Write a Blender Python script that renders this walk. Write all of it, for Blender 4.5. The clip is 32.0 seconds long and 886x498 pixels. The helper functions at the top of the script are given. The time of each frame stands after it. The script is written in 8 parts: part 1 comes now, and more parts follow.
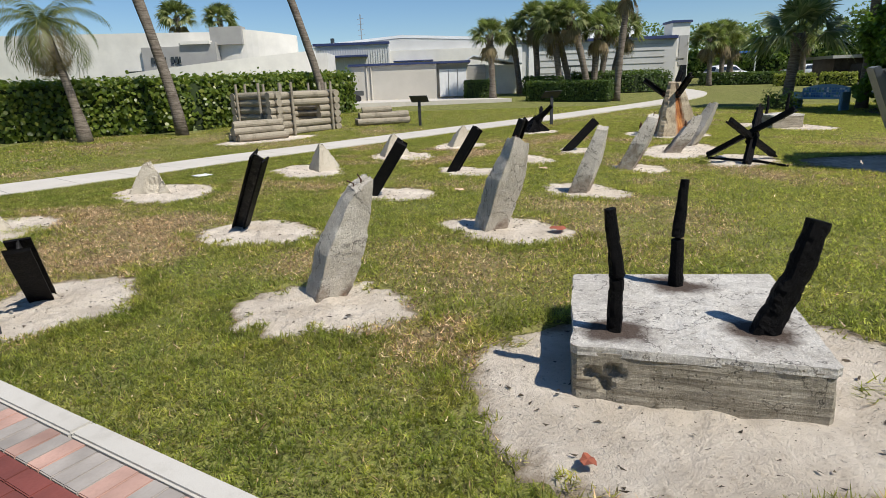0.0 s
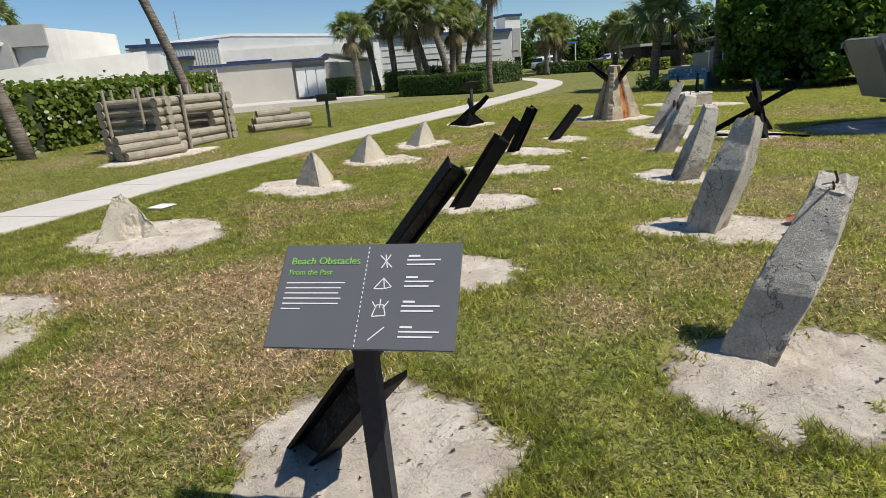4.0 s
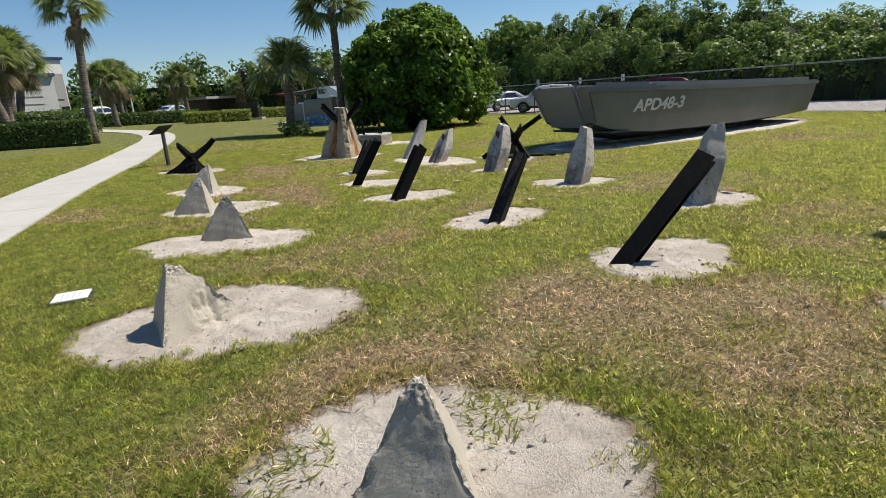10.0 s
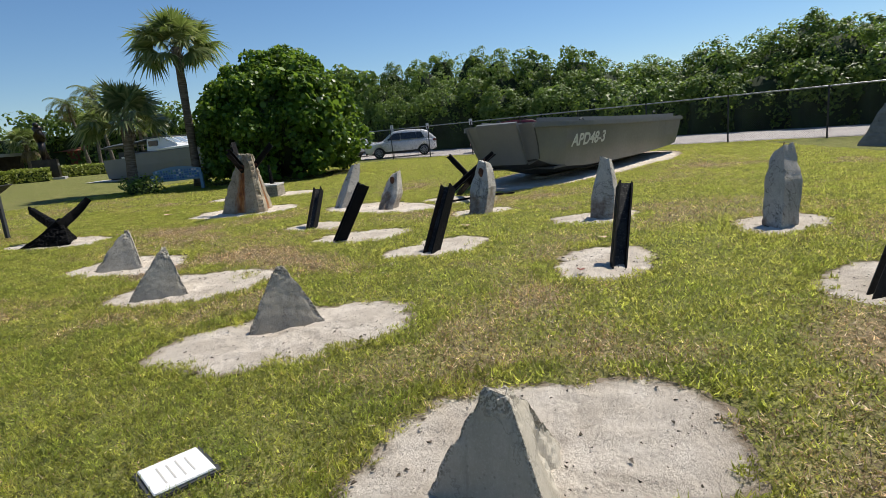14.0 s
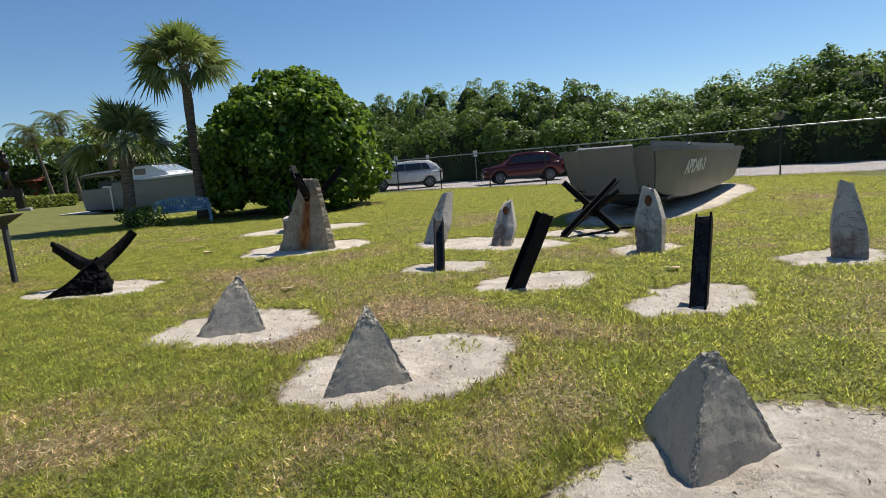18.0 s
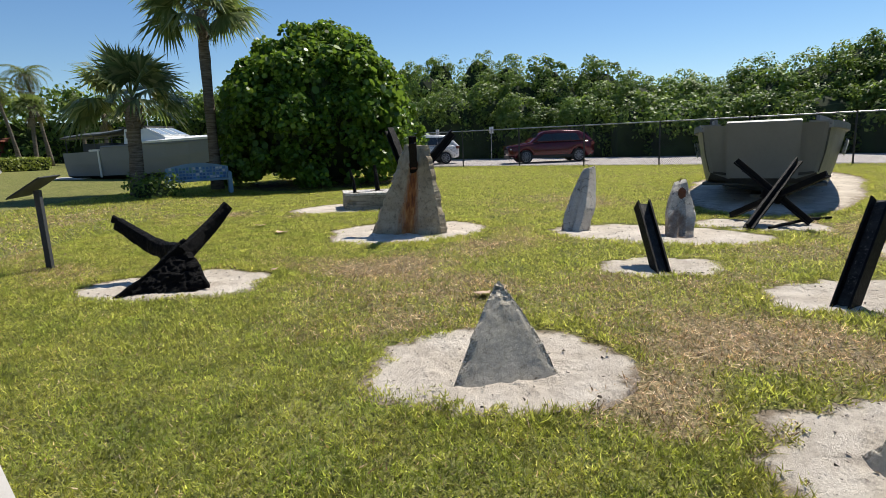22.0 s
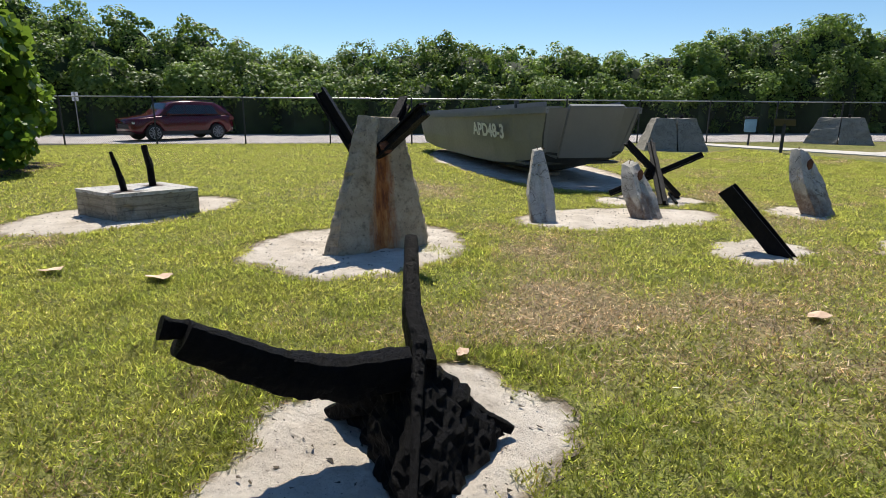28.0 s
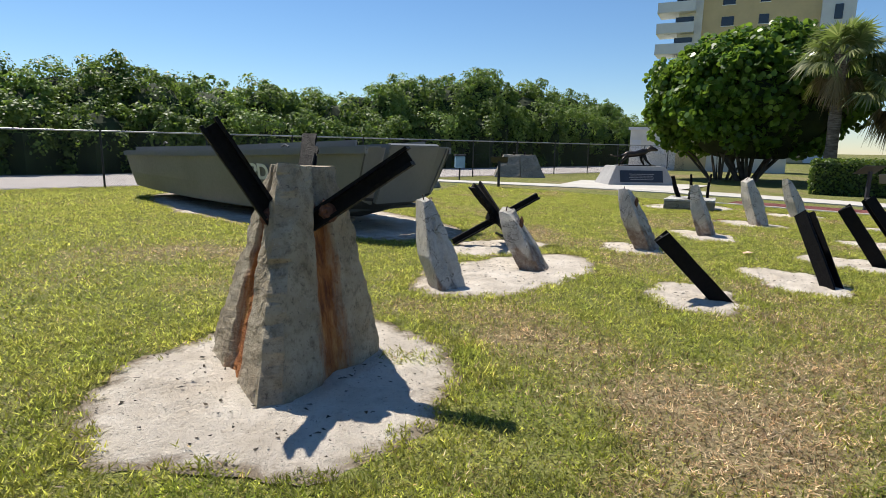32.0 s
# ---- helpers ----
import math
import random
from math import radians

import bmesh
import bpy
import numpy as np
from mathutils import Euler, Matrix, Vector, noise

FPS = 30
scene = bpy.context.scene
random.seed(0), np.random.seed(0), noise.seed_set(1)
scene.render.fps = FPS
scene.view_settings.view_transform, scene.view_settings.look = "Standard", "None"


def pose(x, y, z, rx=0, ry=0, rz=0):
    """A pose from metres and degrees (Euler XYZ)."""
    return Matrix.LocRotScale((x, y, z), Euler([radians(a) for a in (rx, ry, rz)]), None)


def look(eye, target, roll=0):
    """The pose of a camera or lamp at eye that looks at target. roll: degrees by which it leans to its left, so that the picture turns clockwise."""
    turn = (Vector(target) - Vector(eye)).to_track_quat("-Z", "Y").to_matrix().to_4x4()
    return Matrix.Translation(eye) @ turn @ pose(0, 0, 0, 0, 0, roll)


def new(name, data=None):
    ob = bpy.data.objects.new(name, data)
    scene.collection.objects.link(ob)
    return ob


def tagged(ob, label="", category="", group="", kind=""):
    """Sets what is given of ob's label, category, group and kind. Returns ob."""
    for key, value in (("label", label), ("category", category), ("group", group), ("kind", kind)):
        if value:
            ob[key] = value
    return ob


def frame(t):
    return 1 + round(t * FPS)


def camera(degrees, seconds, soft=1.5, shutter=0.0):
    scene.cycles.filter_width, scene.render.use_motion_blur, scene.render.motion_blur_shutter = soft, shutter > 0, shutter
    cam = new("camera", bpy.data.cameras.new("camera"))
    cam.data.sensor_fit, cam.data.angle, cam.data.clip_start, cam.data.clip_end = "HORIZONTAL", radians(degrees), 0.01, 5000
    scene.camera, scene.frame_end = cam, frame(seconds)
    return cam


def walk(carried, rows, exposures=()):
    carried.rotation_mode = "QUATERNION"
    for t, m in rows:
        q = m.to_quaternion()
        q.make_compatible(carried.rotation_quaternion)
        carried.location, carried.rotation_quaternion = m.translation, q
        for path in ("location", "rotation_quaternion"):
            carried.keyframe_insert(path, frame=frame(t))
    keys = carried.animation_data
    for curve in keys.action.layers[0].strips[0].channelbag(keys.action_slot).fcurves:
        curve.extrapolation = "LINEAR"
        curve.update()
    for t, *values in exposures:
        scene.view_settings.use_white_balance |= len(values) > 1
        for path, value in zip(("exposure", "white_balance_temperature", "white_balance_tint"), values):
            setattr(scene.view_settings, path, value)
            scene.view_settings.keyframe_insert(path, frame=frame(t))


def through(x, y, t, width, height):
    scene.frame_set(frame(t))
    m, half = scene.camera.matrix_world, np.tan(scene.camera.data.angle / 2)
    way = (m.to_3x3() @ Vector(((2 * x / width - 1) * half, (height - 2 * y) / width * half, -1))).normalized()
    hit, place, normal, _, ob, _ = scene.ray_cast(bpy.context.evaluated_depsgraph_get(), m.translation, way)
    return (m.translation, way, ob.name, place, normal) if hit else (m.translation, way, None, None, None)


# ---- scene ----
cam = camera(75.76, 32.0, 0.6)
# seconds, x, y, z, yaw, pitch, roll
ROWS = [
    (0.0, -0.045, -0.048, 1.511, -0.37, -15.93, 2.10),
    (0.5, -0.390, 0.153, 1.518, -1.23, -15.34, 2.22),
    (1.0, -0.808, 0.311, 1.512, -1.94, -14.70, 2.62),
    (1.5, -1.214, 0.540, 1.545, -2.81, -14.32, 3.24),
    (2.0, -1.605, 0.912, 1.573, -4.01, -14.47, 3.88),
    (2.5, -2.049, 1.177, 1.572, -5.96, -15.13, 4.26),
    (4.5, -3.780, 2.311, 1.522, -23.49, -17.26, 4.36),
    (5.0, -4.193, 2.573, 1.521, -27.23, -17.06, 4.20),
    (5.5, -4.548, 2.866, 1.518, -29.58, -16.92, 3.81),
    (6.0, -4.924, 3.236, 1.521, -31.11, -16.97, 3.45),
    (6.5, -5.403, 3.447, 1.558, -32.78, -17.11, 3.17),
    (7.0, -5.797, 3.789, 1.522, -35.42, -17.20, 3.05),
    (7.5, -6.251, 4.081, 1.513, -39.28, -17.19, 3.10),
    (8.0, -6.611, 4.392, 1.529, -44.20, -17.06, 3.13),
    (8.5, -6.905, 4.779, 1.561, -49.61, -16.63, 3.28),
    (9.0, -7.253, 5.072, 1.589, -55.04, -16.13, 3.48),
    (9.5, -7.402, 5.447, 1.562, -59.99, -15.62, 3.68),
    (10.0, -7.626, 5.825, 1.569, -64.22, -15.18, 3.65),
    (10.5, -7.801, 6.177, 1.588, -67.85, -14.71, 3.57),
    (11.0, -7.752, 6.620, 1.564, -71.24, -14.01, 3.67),
    (11.5, -7.808, 7.115, 1.557, -74.41, -13.32, 3.89),
    (12.0, -7.793, 7.536, 1.590, -77.35, -13.01, 4.11),
    (12.5, -7.661, 7.999, 1.584, -79.71, -12.95, 4.45),
    (13.0, -7.588, 8.451, 1.590, -81.35, -12.84, 4.74),
    (13.5, -7.325, 8.887, 1.553, -82.48, -12.48, 5.00),
    (14.0, -7.080, 9.332, 1.543, -83.07, -11.84, 5.15),
    (14.5, -6.860, 9.750, 1.561, -83.33, -11.11, 4.97),
    (15.0, -6.566, 10.165, 1.570, -83.40, -10.32, 4.70),
    (15.5, -6.412, 10.611, 1.577, -83.57, -9.74, 4.34),
    (17.5, -5.397, 12.163, 1.520, -85.70, -8.46, 4.52),
    (18.0, -5.180, 12.522, 1.521, -87.00, -8.68, 4.52),
    (18.5, -4.928, 12.732, 1.528, -87.91, -8.74, 4.19),
    (19.0, -4.617, 12.891, 1.535, -88.08, -8.86, 3.65),
    (19.5, -4.406, 13.222, 1.526, -87.27, -9.09, 3.24),
    (20.0, -4.149, 13.587, 1.518, -86.15, -9.50, 2.76),
    (20.5, -3.828, 14.013, 1.514, -85.76, -10.00, 2.37),
    (21.0, -3.654, 14.491, 1.521, -86.53, -10.53, 2.34),
    (21.5, -3.373, 14.905, 1.474, -88.01, -10.83, 2.42),
    (22.0, -3.110, 15.368, 1.473, -89.87, -10.92, 2.34),
    (22.5, -2.854, 15.830, 1.496, -91.92, -10.92, 2.27),
    (23.0, -2.474, 16.259, 1.510, -93.98, -10.87, 2.12),
    (23.5, -2.160, 16.690, 1.514, -95.92, -10.93, 2.01),
    (24.0, -1.750, 17.085, 1.469, -97.96, -10.91, 2.14),
    (24.5, -1.375, 17.520, 1.501, -100.44, -11.10, 2.24),
    (26.5, 0.160, 19.021, 1.520, -118.09, -12.16, 1.76),
    (27.0, 0.497, 19.395, 1.495, -123.62, -12.71, 1.10),
    (27.5, 0.819, 19.635, 1.498, -129.34, -13.46, 0.29),
    (28.0, 1.226, 19.771, 1.501, -134.74, -13.98, -0.33),
    (28.5, 1.622, 19.993, 1.506, -139.27, -14.10, -0.54),
    (29.0, 2.048, 20.059, 1.486, -142.74, -13.52, -0.36),
    (29.5, 2.488, 20.062, 1.502, -145.51, -12.53, -0.14),
    (30.0, 2.902, 19.994, 1.540, -148.54, -11.73, -0.03),
    (30.5, 3.283, 19.786, 1.540, -152.08, -10.97, -0.06),
    (31.0, 3.664, 19.708, 1.533, -156.56, -10.42, -0.28),
    (31.5, 4.016, 19.575, 1.553, -161.71, -10.33, -0.90),
    (32.0, 4.413, 19.448, 1.544, -167.16, -10.25, -1.00),
]
walk(cam, [(t, pose(x, y, z, 90 + pitch, roll, yaw)) for t, x, y, z, yaw, pitch, roll in ROWS], [(0.0, 0.2), (13.0, 0.2), (20.0, 0.27), (27.0, 0.42), (32.0, 0.42)])


# ---------------------------------------------------------------- light
SUN_TO = Vector((0.78, -0.62, 1.42)).normalized()
world = bpy.data.worlds.new("sky")
scene.world = world
world.use_nodes = True
wn = world.node_tree
sky = wn.nodes.new("ShaderNodeTexSky")
sky.sky_type = "NISHITA"
sky.sun_disc = False
sky.sun_elevation = math.asin(SUN_TO.z)
sky.sun_rotation = math.atan2(SUN_TO.x, SUN_TO.y)
sky.air_density, sky.dust_density, sky.ozone_density = 1.0, 0.0, 6.0
clear = wn.nodes.new("ShaderNodeHueSaturation")
clear.inputs["Saturation"].default_value = 1.08
wn.links.new(sky.outputs[0], clear.inputs["Color"])
wn.links.new(clear.outputs[0], wn.nodes["Background"].inputs[0])
wn.nodes["Background"].inputs[1].default_value = 0.088
sun = new("sun", bpy.data.lights.new("sun", "SUN"))
sun.data.energy, sun.data.angle, sun.data.color = 4.8, radians(0.53), (1.0, 0.94, 0.84)
sun.matrix_world = look(SUN_TO * 60, (0, 0, 0))


# ---------------------------------------------------------------- materials
class Nodes:
    """A short way to write a node material."""

    def __init__(self, name):
        self.m = bpy.data.materials.new(name)
        self.m.use_nodes = True
        self.t = self.m.node_tree
        self.p = self.t.nodes["Principled BSDF"]
        self.out = self.t.nodes["Material Output"]

    def n(self, kind, **values):
        node = self.t.nodes.new("ShaderNode" + kind)
        for key, value in values.items():
            if key in node.inputs:
                self.put(node.inputs[key], value)
        return node

    def put(self, socket, value):
        if isinstance(value, bpy.types.NodeSocket):
            self.t.links.new(value, socket)
        else:
            socket.default_value = value

    def coords(self, spread=True):
        tc = self.n("TexCoord")
        if not spread:
            return tc.outputs["Object"]
        oi = self.n("ObjectInfo")
        add = self.n("VectorMath")
        mul = self.n("Math")
        mul.operation = "MULTIPLY"
        self.put(mul.inputs[0], oi.outputs["Random"])
        mul.inputs[1].default_value = 57.0
        self.put(add.inputs[0], tc.outputs["Object"])
        self.put(add.inputs[1], mul.outputs[0])
        return add.outputs[0]

    def noise(self, vec, scale, detail=5.0, rough=0.6, distort=0.0):
        return self.n("TexNoise", Vector=vec, Scale=scale, Detail=detail, Roughness=rough, Distortion=distort).outputs["Fac"]

    def voronoi(self, vec, scale):
        return self.n("TexVoronoi", Vector=vec, Scale=scale).outputs["Distance"]

    def ramp(self, fac, *stops):
        node = self.n("ValToRGB", Fac=fac)
        el = node.color_ramp.elements
        while len(el) < len(stops):
            el.new(0.5)
        for e, (at, c) in zip(el, stops):
            e.position, e.color = at, (*c, 1) if len(c) == 3 else c
        return node.outputs[0]

    def grey(self, fac, a, b, lo=0.0, hi=1.0):
        node = self.n("MapRange", Value=fac)
        for i, v in zip((1, 2, 3, 4), (a, b, lo, hi)):
            node.inputs[i].default_value = v
        return node.outputs[0]

    def mix(self, fac, a, b, mode="MIX"):
        node = self.n("Mix")
        node.data_type, node.blend_type = "RGBA", mode
        for i, v in ((0, fac), (6, a), (7, b)):
            self.put(node.inputs[i], (*v, 1) if isinstance(v, tuple) and len(v) == 3 else v)
        return node.outputs[2]

    def bump(self, height, strength=0.3, distance=0.02, normal=None):
        node = self.n("Bump", Height=height, Strength=strength, Distance=distance)
        if normal:
            self.put(node.inputs["Normal"], normal)
        return node.outputs[0]

    def done(self, color, rough=0.7, metal=0.0, normal=None, spec=None):
        self.put(self.p.inputs["Base Color"], (*color, 1) if isinstance(color, tuple) and len(color) == 3 else color)
        self.put(self.p.inputs["Roughness"], rough)
        self.put(self.p.inputs["Metallic"], metal)
        if normal:
            self.put(self.p.inputs["Normal"], normal)
        if spec is not None:
            self.put(self.p.inputs["Specular IOR Level"], spec)
        return self.m


def plain(name, color, rough=0.6, metal=0.0, grain=0.12, scale=9.0, bump=0.12, spec=None):
    """A painted or moulded surface with a little unevenness at two scales."""
    k = Nodes(name)
    v = k.coords()
    big, fine = k.noise(v, scale * 0.2, 3), k.noise(v, scale * 5, 6)
    lo = tuple(c * (1 - grain * 1.6) for c in color)
    hi = tuple(min(1, c * (1 + grain)) for c in color)
    col = k.mix(k.grey(big, 0.3, 0.7), lo, hi)
    col = k.mix(k.grey(fine, 0.45, 0.7, 0, grain), col, tuple(c * 0.6 for c in color))
    return k.done(col, k.grey(fine, 0.3, 0.7, max(0.02, rough - 0.08), min(1, rough + 0.08)), metal, k.bump(fine, bump, 0.004), spec)


def concrete(name, a, b, dark, pit=0.5, bump=0.5, rust=None, stain=None, boards=0.0, blotch=0.6, worn=False):
    k = Nodes(name)
    v = k.coords()
    long = k.n("Mapping", Vector=v)
    long.inputs["Scale"].default_value = (9.0, 9.0, 0.9)
    big, mid, fine = k.noise(v, 2.6, 5, 0.65, 0.6), k.noise(v, 16, 7, 0.75, 0.4), k.noise(v, 75, 6, 0.75)
    col = k.mix(k.grey(big, 0.36, 0.64), a, b)
    col = k.mix(k.grey(mid, 0.50, 0.74, 0, blotch), col, dark)
    col = k.mix(k.grey(fine, 0.50, 0.66, 0, 0.25 if worn else 0.6), col, tuple(min(1, c * 1.45) for c in b))
    col = k.mix(k.grey(k.noise(v, 34, 6, 0.75), 0.57, 0.68, 0, blotch * 0.8), col, tuple(c * 0.5 for c in dark))
    # weather runs down the faces
    col = k.mix(k.grey(k.noise(long.outputs[0], 1.6, 6, 0.7, 0.3), 0.54, 0.72, 0, 0.42), col, tuple(c * 0.7 for c in dark))
    if worn:
        # arrises worn down to the shell and pebble in the mix
        at = k.n("Attribute")
        at.attribute_name = "edge"
        grit = k.mix(k.grey(k.noise(v, 70, 4, 0.6), 0.44, 0.56), tuple(c * 0.6 for c in dark), tuple(min(1, c * 1.2) for c in b))
        col = k.mix(k.grey(k.mix(0.45, at.outputs["Fac"], k.noise(v, 18, 5, 0.7)), 0.42, 0.62, 0, 0.75), col, grit)
    pits = k.voronoi(v, 30)
    hole = k.grey(pits, 0.08, 0.22, 1, 0)
    some = k.n("Math")
    some.operation = "MULTIPLY"
    k.put(some.inputs[0], hole)
    k.put(some.inputs[1], k.grey(k.noise(v, 6, 4), 0.46, 0.56, 0, pit))
    col = k.mix(some.outputs[0], col, (0.05, 0.045, 0.04))
    # hairline cracks along the wandering zero line of a noise
    off = k.n("Math")
    off.operation = "SUBTRACT"
    k.put(off.inputs[0], k.noise(v, 2.1, 6, 0.6, 0.3))
    off.inputs[1].default_value = 0.5
    line = k.n("Math")
    line.operation = "ABSOLUTE"
    k.put(line.inputs[0], off.outputs[0])
    crack = k.grey(line.outputs[0], 0.0, 0.008, 0.3 if worn else 0.8, 0)
    col = k.mix(crack, col, (0.045, 0.04, 0.034))
    if rust:
        col = k.mix(k.grey(k.noise(v, 3.1, 5, 0.7, 1.0), 0.54, 0.66, 0, 0.7), col, rust)
    if stain:
        at = k.n("Attribute")
        at.attribute_name = "run"
        edge = k.mix(0.45, at.outputs["Fac"], k.noise(v, 14, 6, 0.7))
        col = k.mix(k.grey(edge, 0.36, 0.62, 0, 0.92), col, k.mix(mid, stain, tuple(c * 0.4 for c in stain)))
    h = k.n("Math")
    h.operation = "SUBTRACT"
    k.put(h.inputs[0], k.mix(0.5, mid, fine))
    k.put(h.inputs[1], some.outputs[0])
    height = h.outputs[0]
    if boards:
        mp = k.n("Mapping", Vector=v)
        mp.inputs["Scale"].default_value = (0.6, 0.6, 14.0)
        grain = k.noise(mp.outputs[0], 2.2, 6, 0.65, 0.2)
        col = k.mix(k.grey(grain, 0.48, 0.66, 0, boards), col, dark)
        height = k.mix(0.5, height, grain)
    return k.done(col, 0.92, 0, k.bump(height, bump, 0.04), 0.2)


def leaf_mat(name, dark, mid, light, rough=0.42, through=0.35, share=0.12, tinted=None):
    """Foliage: each leaf has a shade of its own, and lets some light through."""
    k = Nodes(name)
    g = k.n("NewGeometry")
    v = k.coords(False)
    col = k.ramp(g.outputs["Random Per Island"], (0.0, dark), (0.45, mid), (1.0 - share, mid), (1.0, light))
    col = k.mix(k.grey(k.noise(v, 0.5, 3), 0.35, 0.7, 0, 0.35), col, dark)
    if tinted:
        at = k.n("Attribute")
        at.attribute_name = "dry"
        col = k.mix(k.grey(at.outputs["Fac"], 0.0, 1.0, 0, 0.75), col, k.mix(g.outputs["Random Per Island"], tinted, tuple(min(1, c * 1.7) for c in tinted)))
    k.done(col, rough, 0, None, 0.4)
    tr = k.n("BsdfTranslucent", Color=k.mix(0.45, col, (0.35, 0.5, 0.06)))
    ms = k.n("MixShader")
    ms.inputs[0].default_value = through
    k.t.links.new(k.p.outputs[0], ms.inputs[1])
    k.t.links.new(tr.outputs[0], ms.inputs[2])
    k.t.links.new(ms.outputs[0], k.out.inputs[0])
    return k.m


def turf_color(k, dry, v):
    """Living and parched turf, mixed by the share of dry grass."""
    green = k.ramp(k.noise(v, 2.6, 5, 0.65), (0.3, (0.085, 0.115, 0.026)), (0.52, (0.17, 0.195, 0.046)), (0.72, (0.27, 0.255, 0.09)))
    tan = k.ramp(k.noise(v, 5.0, 5, 0.65), (0.3, (0.195, 0.14, 0.08)), (0.72, (0.40, 0.315, 0.195)))
    return green, tan


def ground_mat():
    k = Nodes("lawn_soil")
    v = k.coords(False)
    dry = k.n("Attribute")
    dry.attribute_name = "dry"
    green, tan = turf_color(k, dry, v)
    col = k.mix(dry.outputs["Fac"], green, tan)
    # dark flecks coloured in for the shaded gaps between blades
    col = k.mix(k.grey(k.noise(v, 30, 6, 0.75), 0.47, 0.56, 0, 0.85), col, (0.045, 0.042, 0.018))
    col = k.mix(k.grey(k.noise(v, 110, 4, 0.75), 0.50, 0.64, 0, 0.6), col, (0.42, 0.37, 0.16))
    h = k.mix(0.5, k.noise(v, 45, 5, 0.7), k.noise(v, 170, 4, 0.7))
    return k.done(col, 1.0, 0, k.bump(h, 0.35, 0.03), 0.1)


def blade_mat():
    k = Nodes("grass_blade")
    v = k.coords(False)
    g = k.n("NewGeometry")
    dry = k.n("Attribute")
    dry.attribute_name = "dry"
    rnd = g.outputs["Random Per Island"]
    green = k.ramp(rnd, (0.0, (0.060, 0.080, 0.018)), (0.35, (0.185, 0.210, 0.040)), (0.7, (0.31, 0.325, 0.085)), (0.93, (0.42, 0.40, 0.15)), (1.0, (0.54, 0.46, 0.24)))
    lush = k.ramp(rnd, (0.0, (0.036, 0.060, 0.014)), (0.5, (0.110, 0.165, 0.030)), (1.0, (0.31, 0.37, 0.080)))
    green = k.mix(k.grey(k.noise(v, 1.7, 4, 0.65), 0.42, 0.62), green, lush)
    tan = k.ramp(rnd, (0.0, (0.066, 0.038, 0.020)), (0.40, (0.30, 0.192, 0.102)), (0.78, (0.65, 0.485, 0.295)), (0.92, (0.86, 0.73, 0.51)), (1.0, (0.18, 0.19, 0.06)))
    pick = k.n("Math")
    pick.operation = "GREATER_THAN"
    k.put(pick.inputs[0], dry.outputs["Fac"])
    h = k.n("Math")
    h.operation = "FRACT"
    m = k.n("Math")
    m.operation = "MULTIPLY"
    k.put(m.inputs[0], rnd)
    m.inputs[1].default_value = 37.0
    k.put(h.inputs[0], m.outputs[0])
    k.put(pick.inputs[1], h.outputs[0])
    col = k.mix(pick.outputs[0], green, tan)
    dim = k.mix(0.62, k.grey(k.noise(v, 4.5, 5, 0.7), 0.36, 0.64), k.grey(k.noise(v, 21, 5, 0.75), 0.40, 0.60))
    col = k.mix(1.0, col, k.mix(dim, (0.26, 0.26, 0.27), (2.0, 1.9, 1.85)), "MULTIPLY")
    k.done(col, 0.5, 0, None, 0.4)
    tr = k.n("BsdfTranslucent", Color=k.mix(1.0, k.mix(k.mix(pick.outputs[0], (0.40, 0.40, 0.40), (0.10, 0.10, 0.10)), col, (0.76, 0.80, 0.15)), k.mix(dim, (0.65, 0.62, 0.6), (1.65, 1.6, 1.4)), "MULTIPLY"))
    ms = k.n("MixShader")
    k.put(ms.inputs[0], k.grey(pick.outputs[0], 0.0, 1.0, 0.68, 0.34))
    k.t.links.new(k.p.outputs[0], ms.inputs[1])
    k.t.links.new(tr.outputs[0], ms.inputs[2])
    k.t.links.new(ms.outputs[0], k.out.inputs[0])
    return k.m


def sand_mat():
    k = Nodes("crushed_shell_sand")
    v = k.coords(False)
    big, mid, fine = k.noise(v, 2.2, 5, 0.65, 0.5), k.noise(v, 13, 6, 0.7), k.noise(v, 130, 5, 0.75)
    col = k.mix(k.grey(big, 0.34, 0.66), (0.565, 0.488, 0.396), (0.785, 0.705, 0.60))
    col = k.mix(k.grey(mid, 0.55, 0.68, 0, 0.5), col, (0.40, 0.325, 0.25))
    rim = k.n("Attribute")
    rim.attribute_name = "rim"
    soil = k.mix(0.6, rim.outputs["Fac"], k.noise(v, 7, 7, 0.75))
    col = k.mix(k.grey(soil, 0.50, 0.64, 0, 0.8), col, (0.22, 0.165, 0.11))
    col = k.mix(k.grey(fine, 0.60, 0.70, 0, 0.4), col, (0.30, 0.26, 0.21))
    col = k.mix(k.grey(k.noise(v, 36, 6, 0.8), 0.59, 0.67, 0, 0.6), col, (0.17, 0.14, 0.105))
    speck = k.voronoi(v, 42)
    col = k.mix(k.grey(speck, 0.05, 0.12, 0.75, 0), col, (0.16, 0.125, 0.09))
    col = k.mix(k.grey(k.voronoi(v, 31), 0.04, 0.1, 0.8, 0), col, (0.66, 0.63, 0.58))
    h = k.mix(0.6, k.mix(0.4, mid, fine), k.noise(v, 34, 6, 0.75))
    return k.done(col, 0.97, 0, k.bump(h, 1.0, 0.05), 0.15)


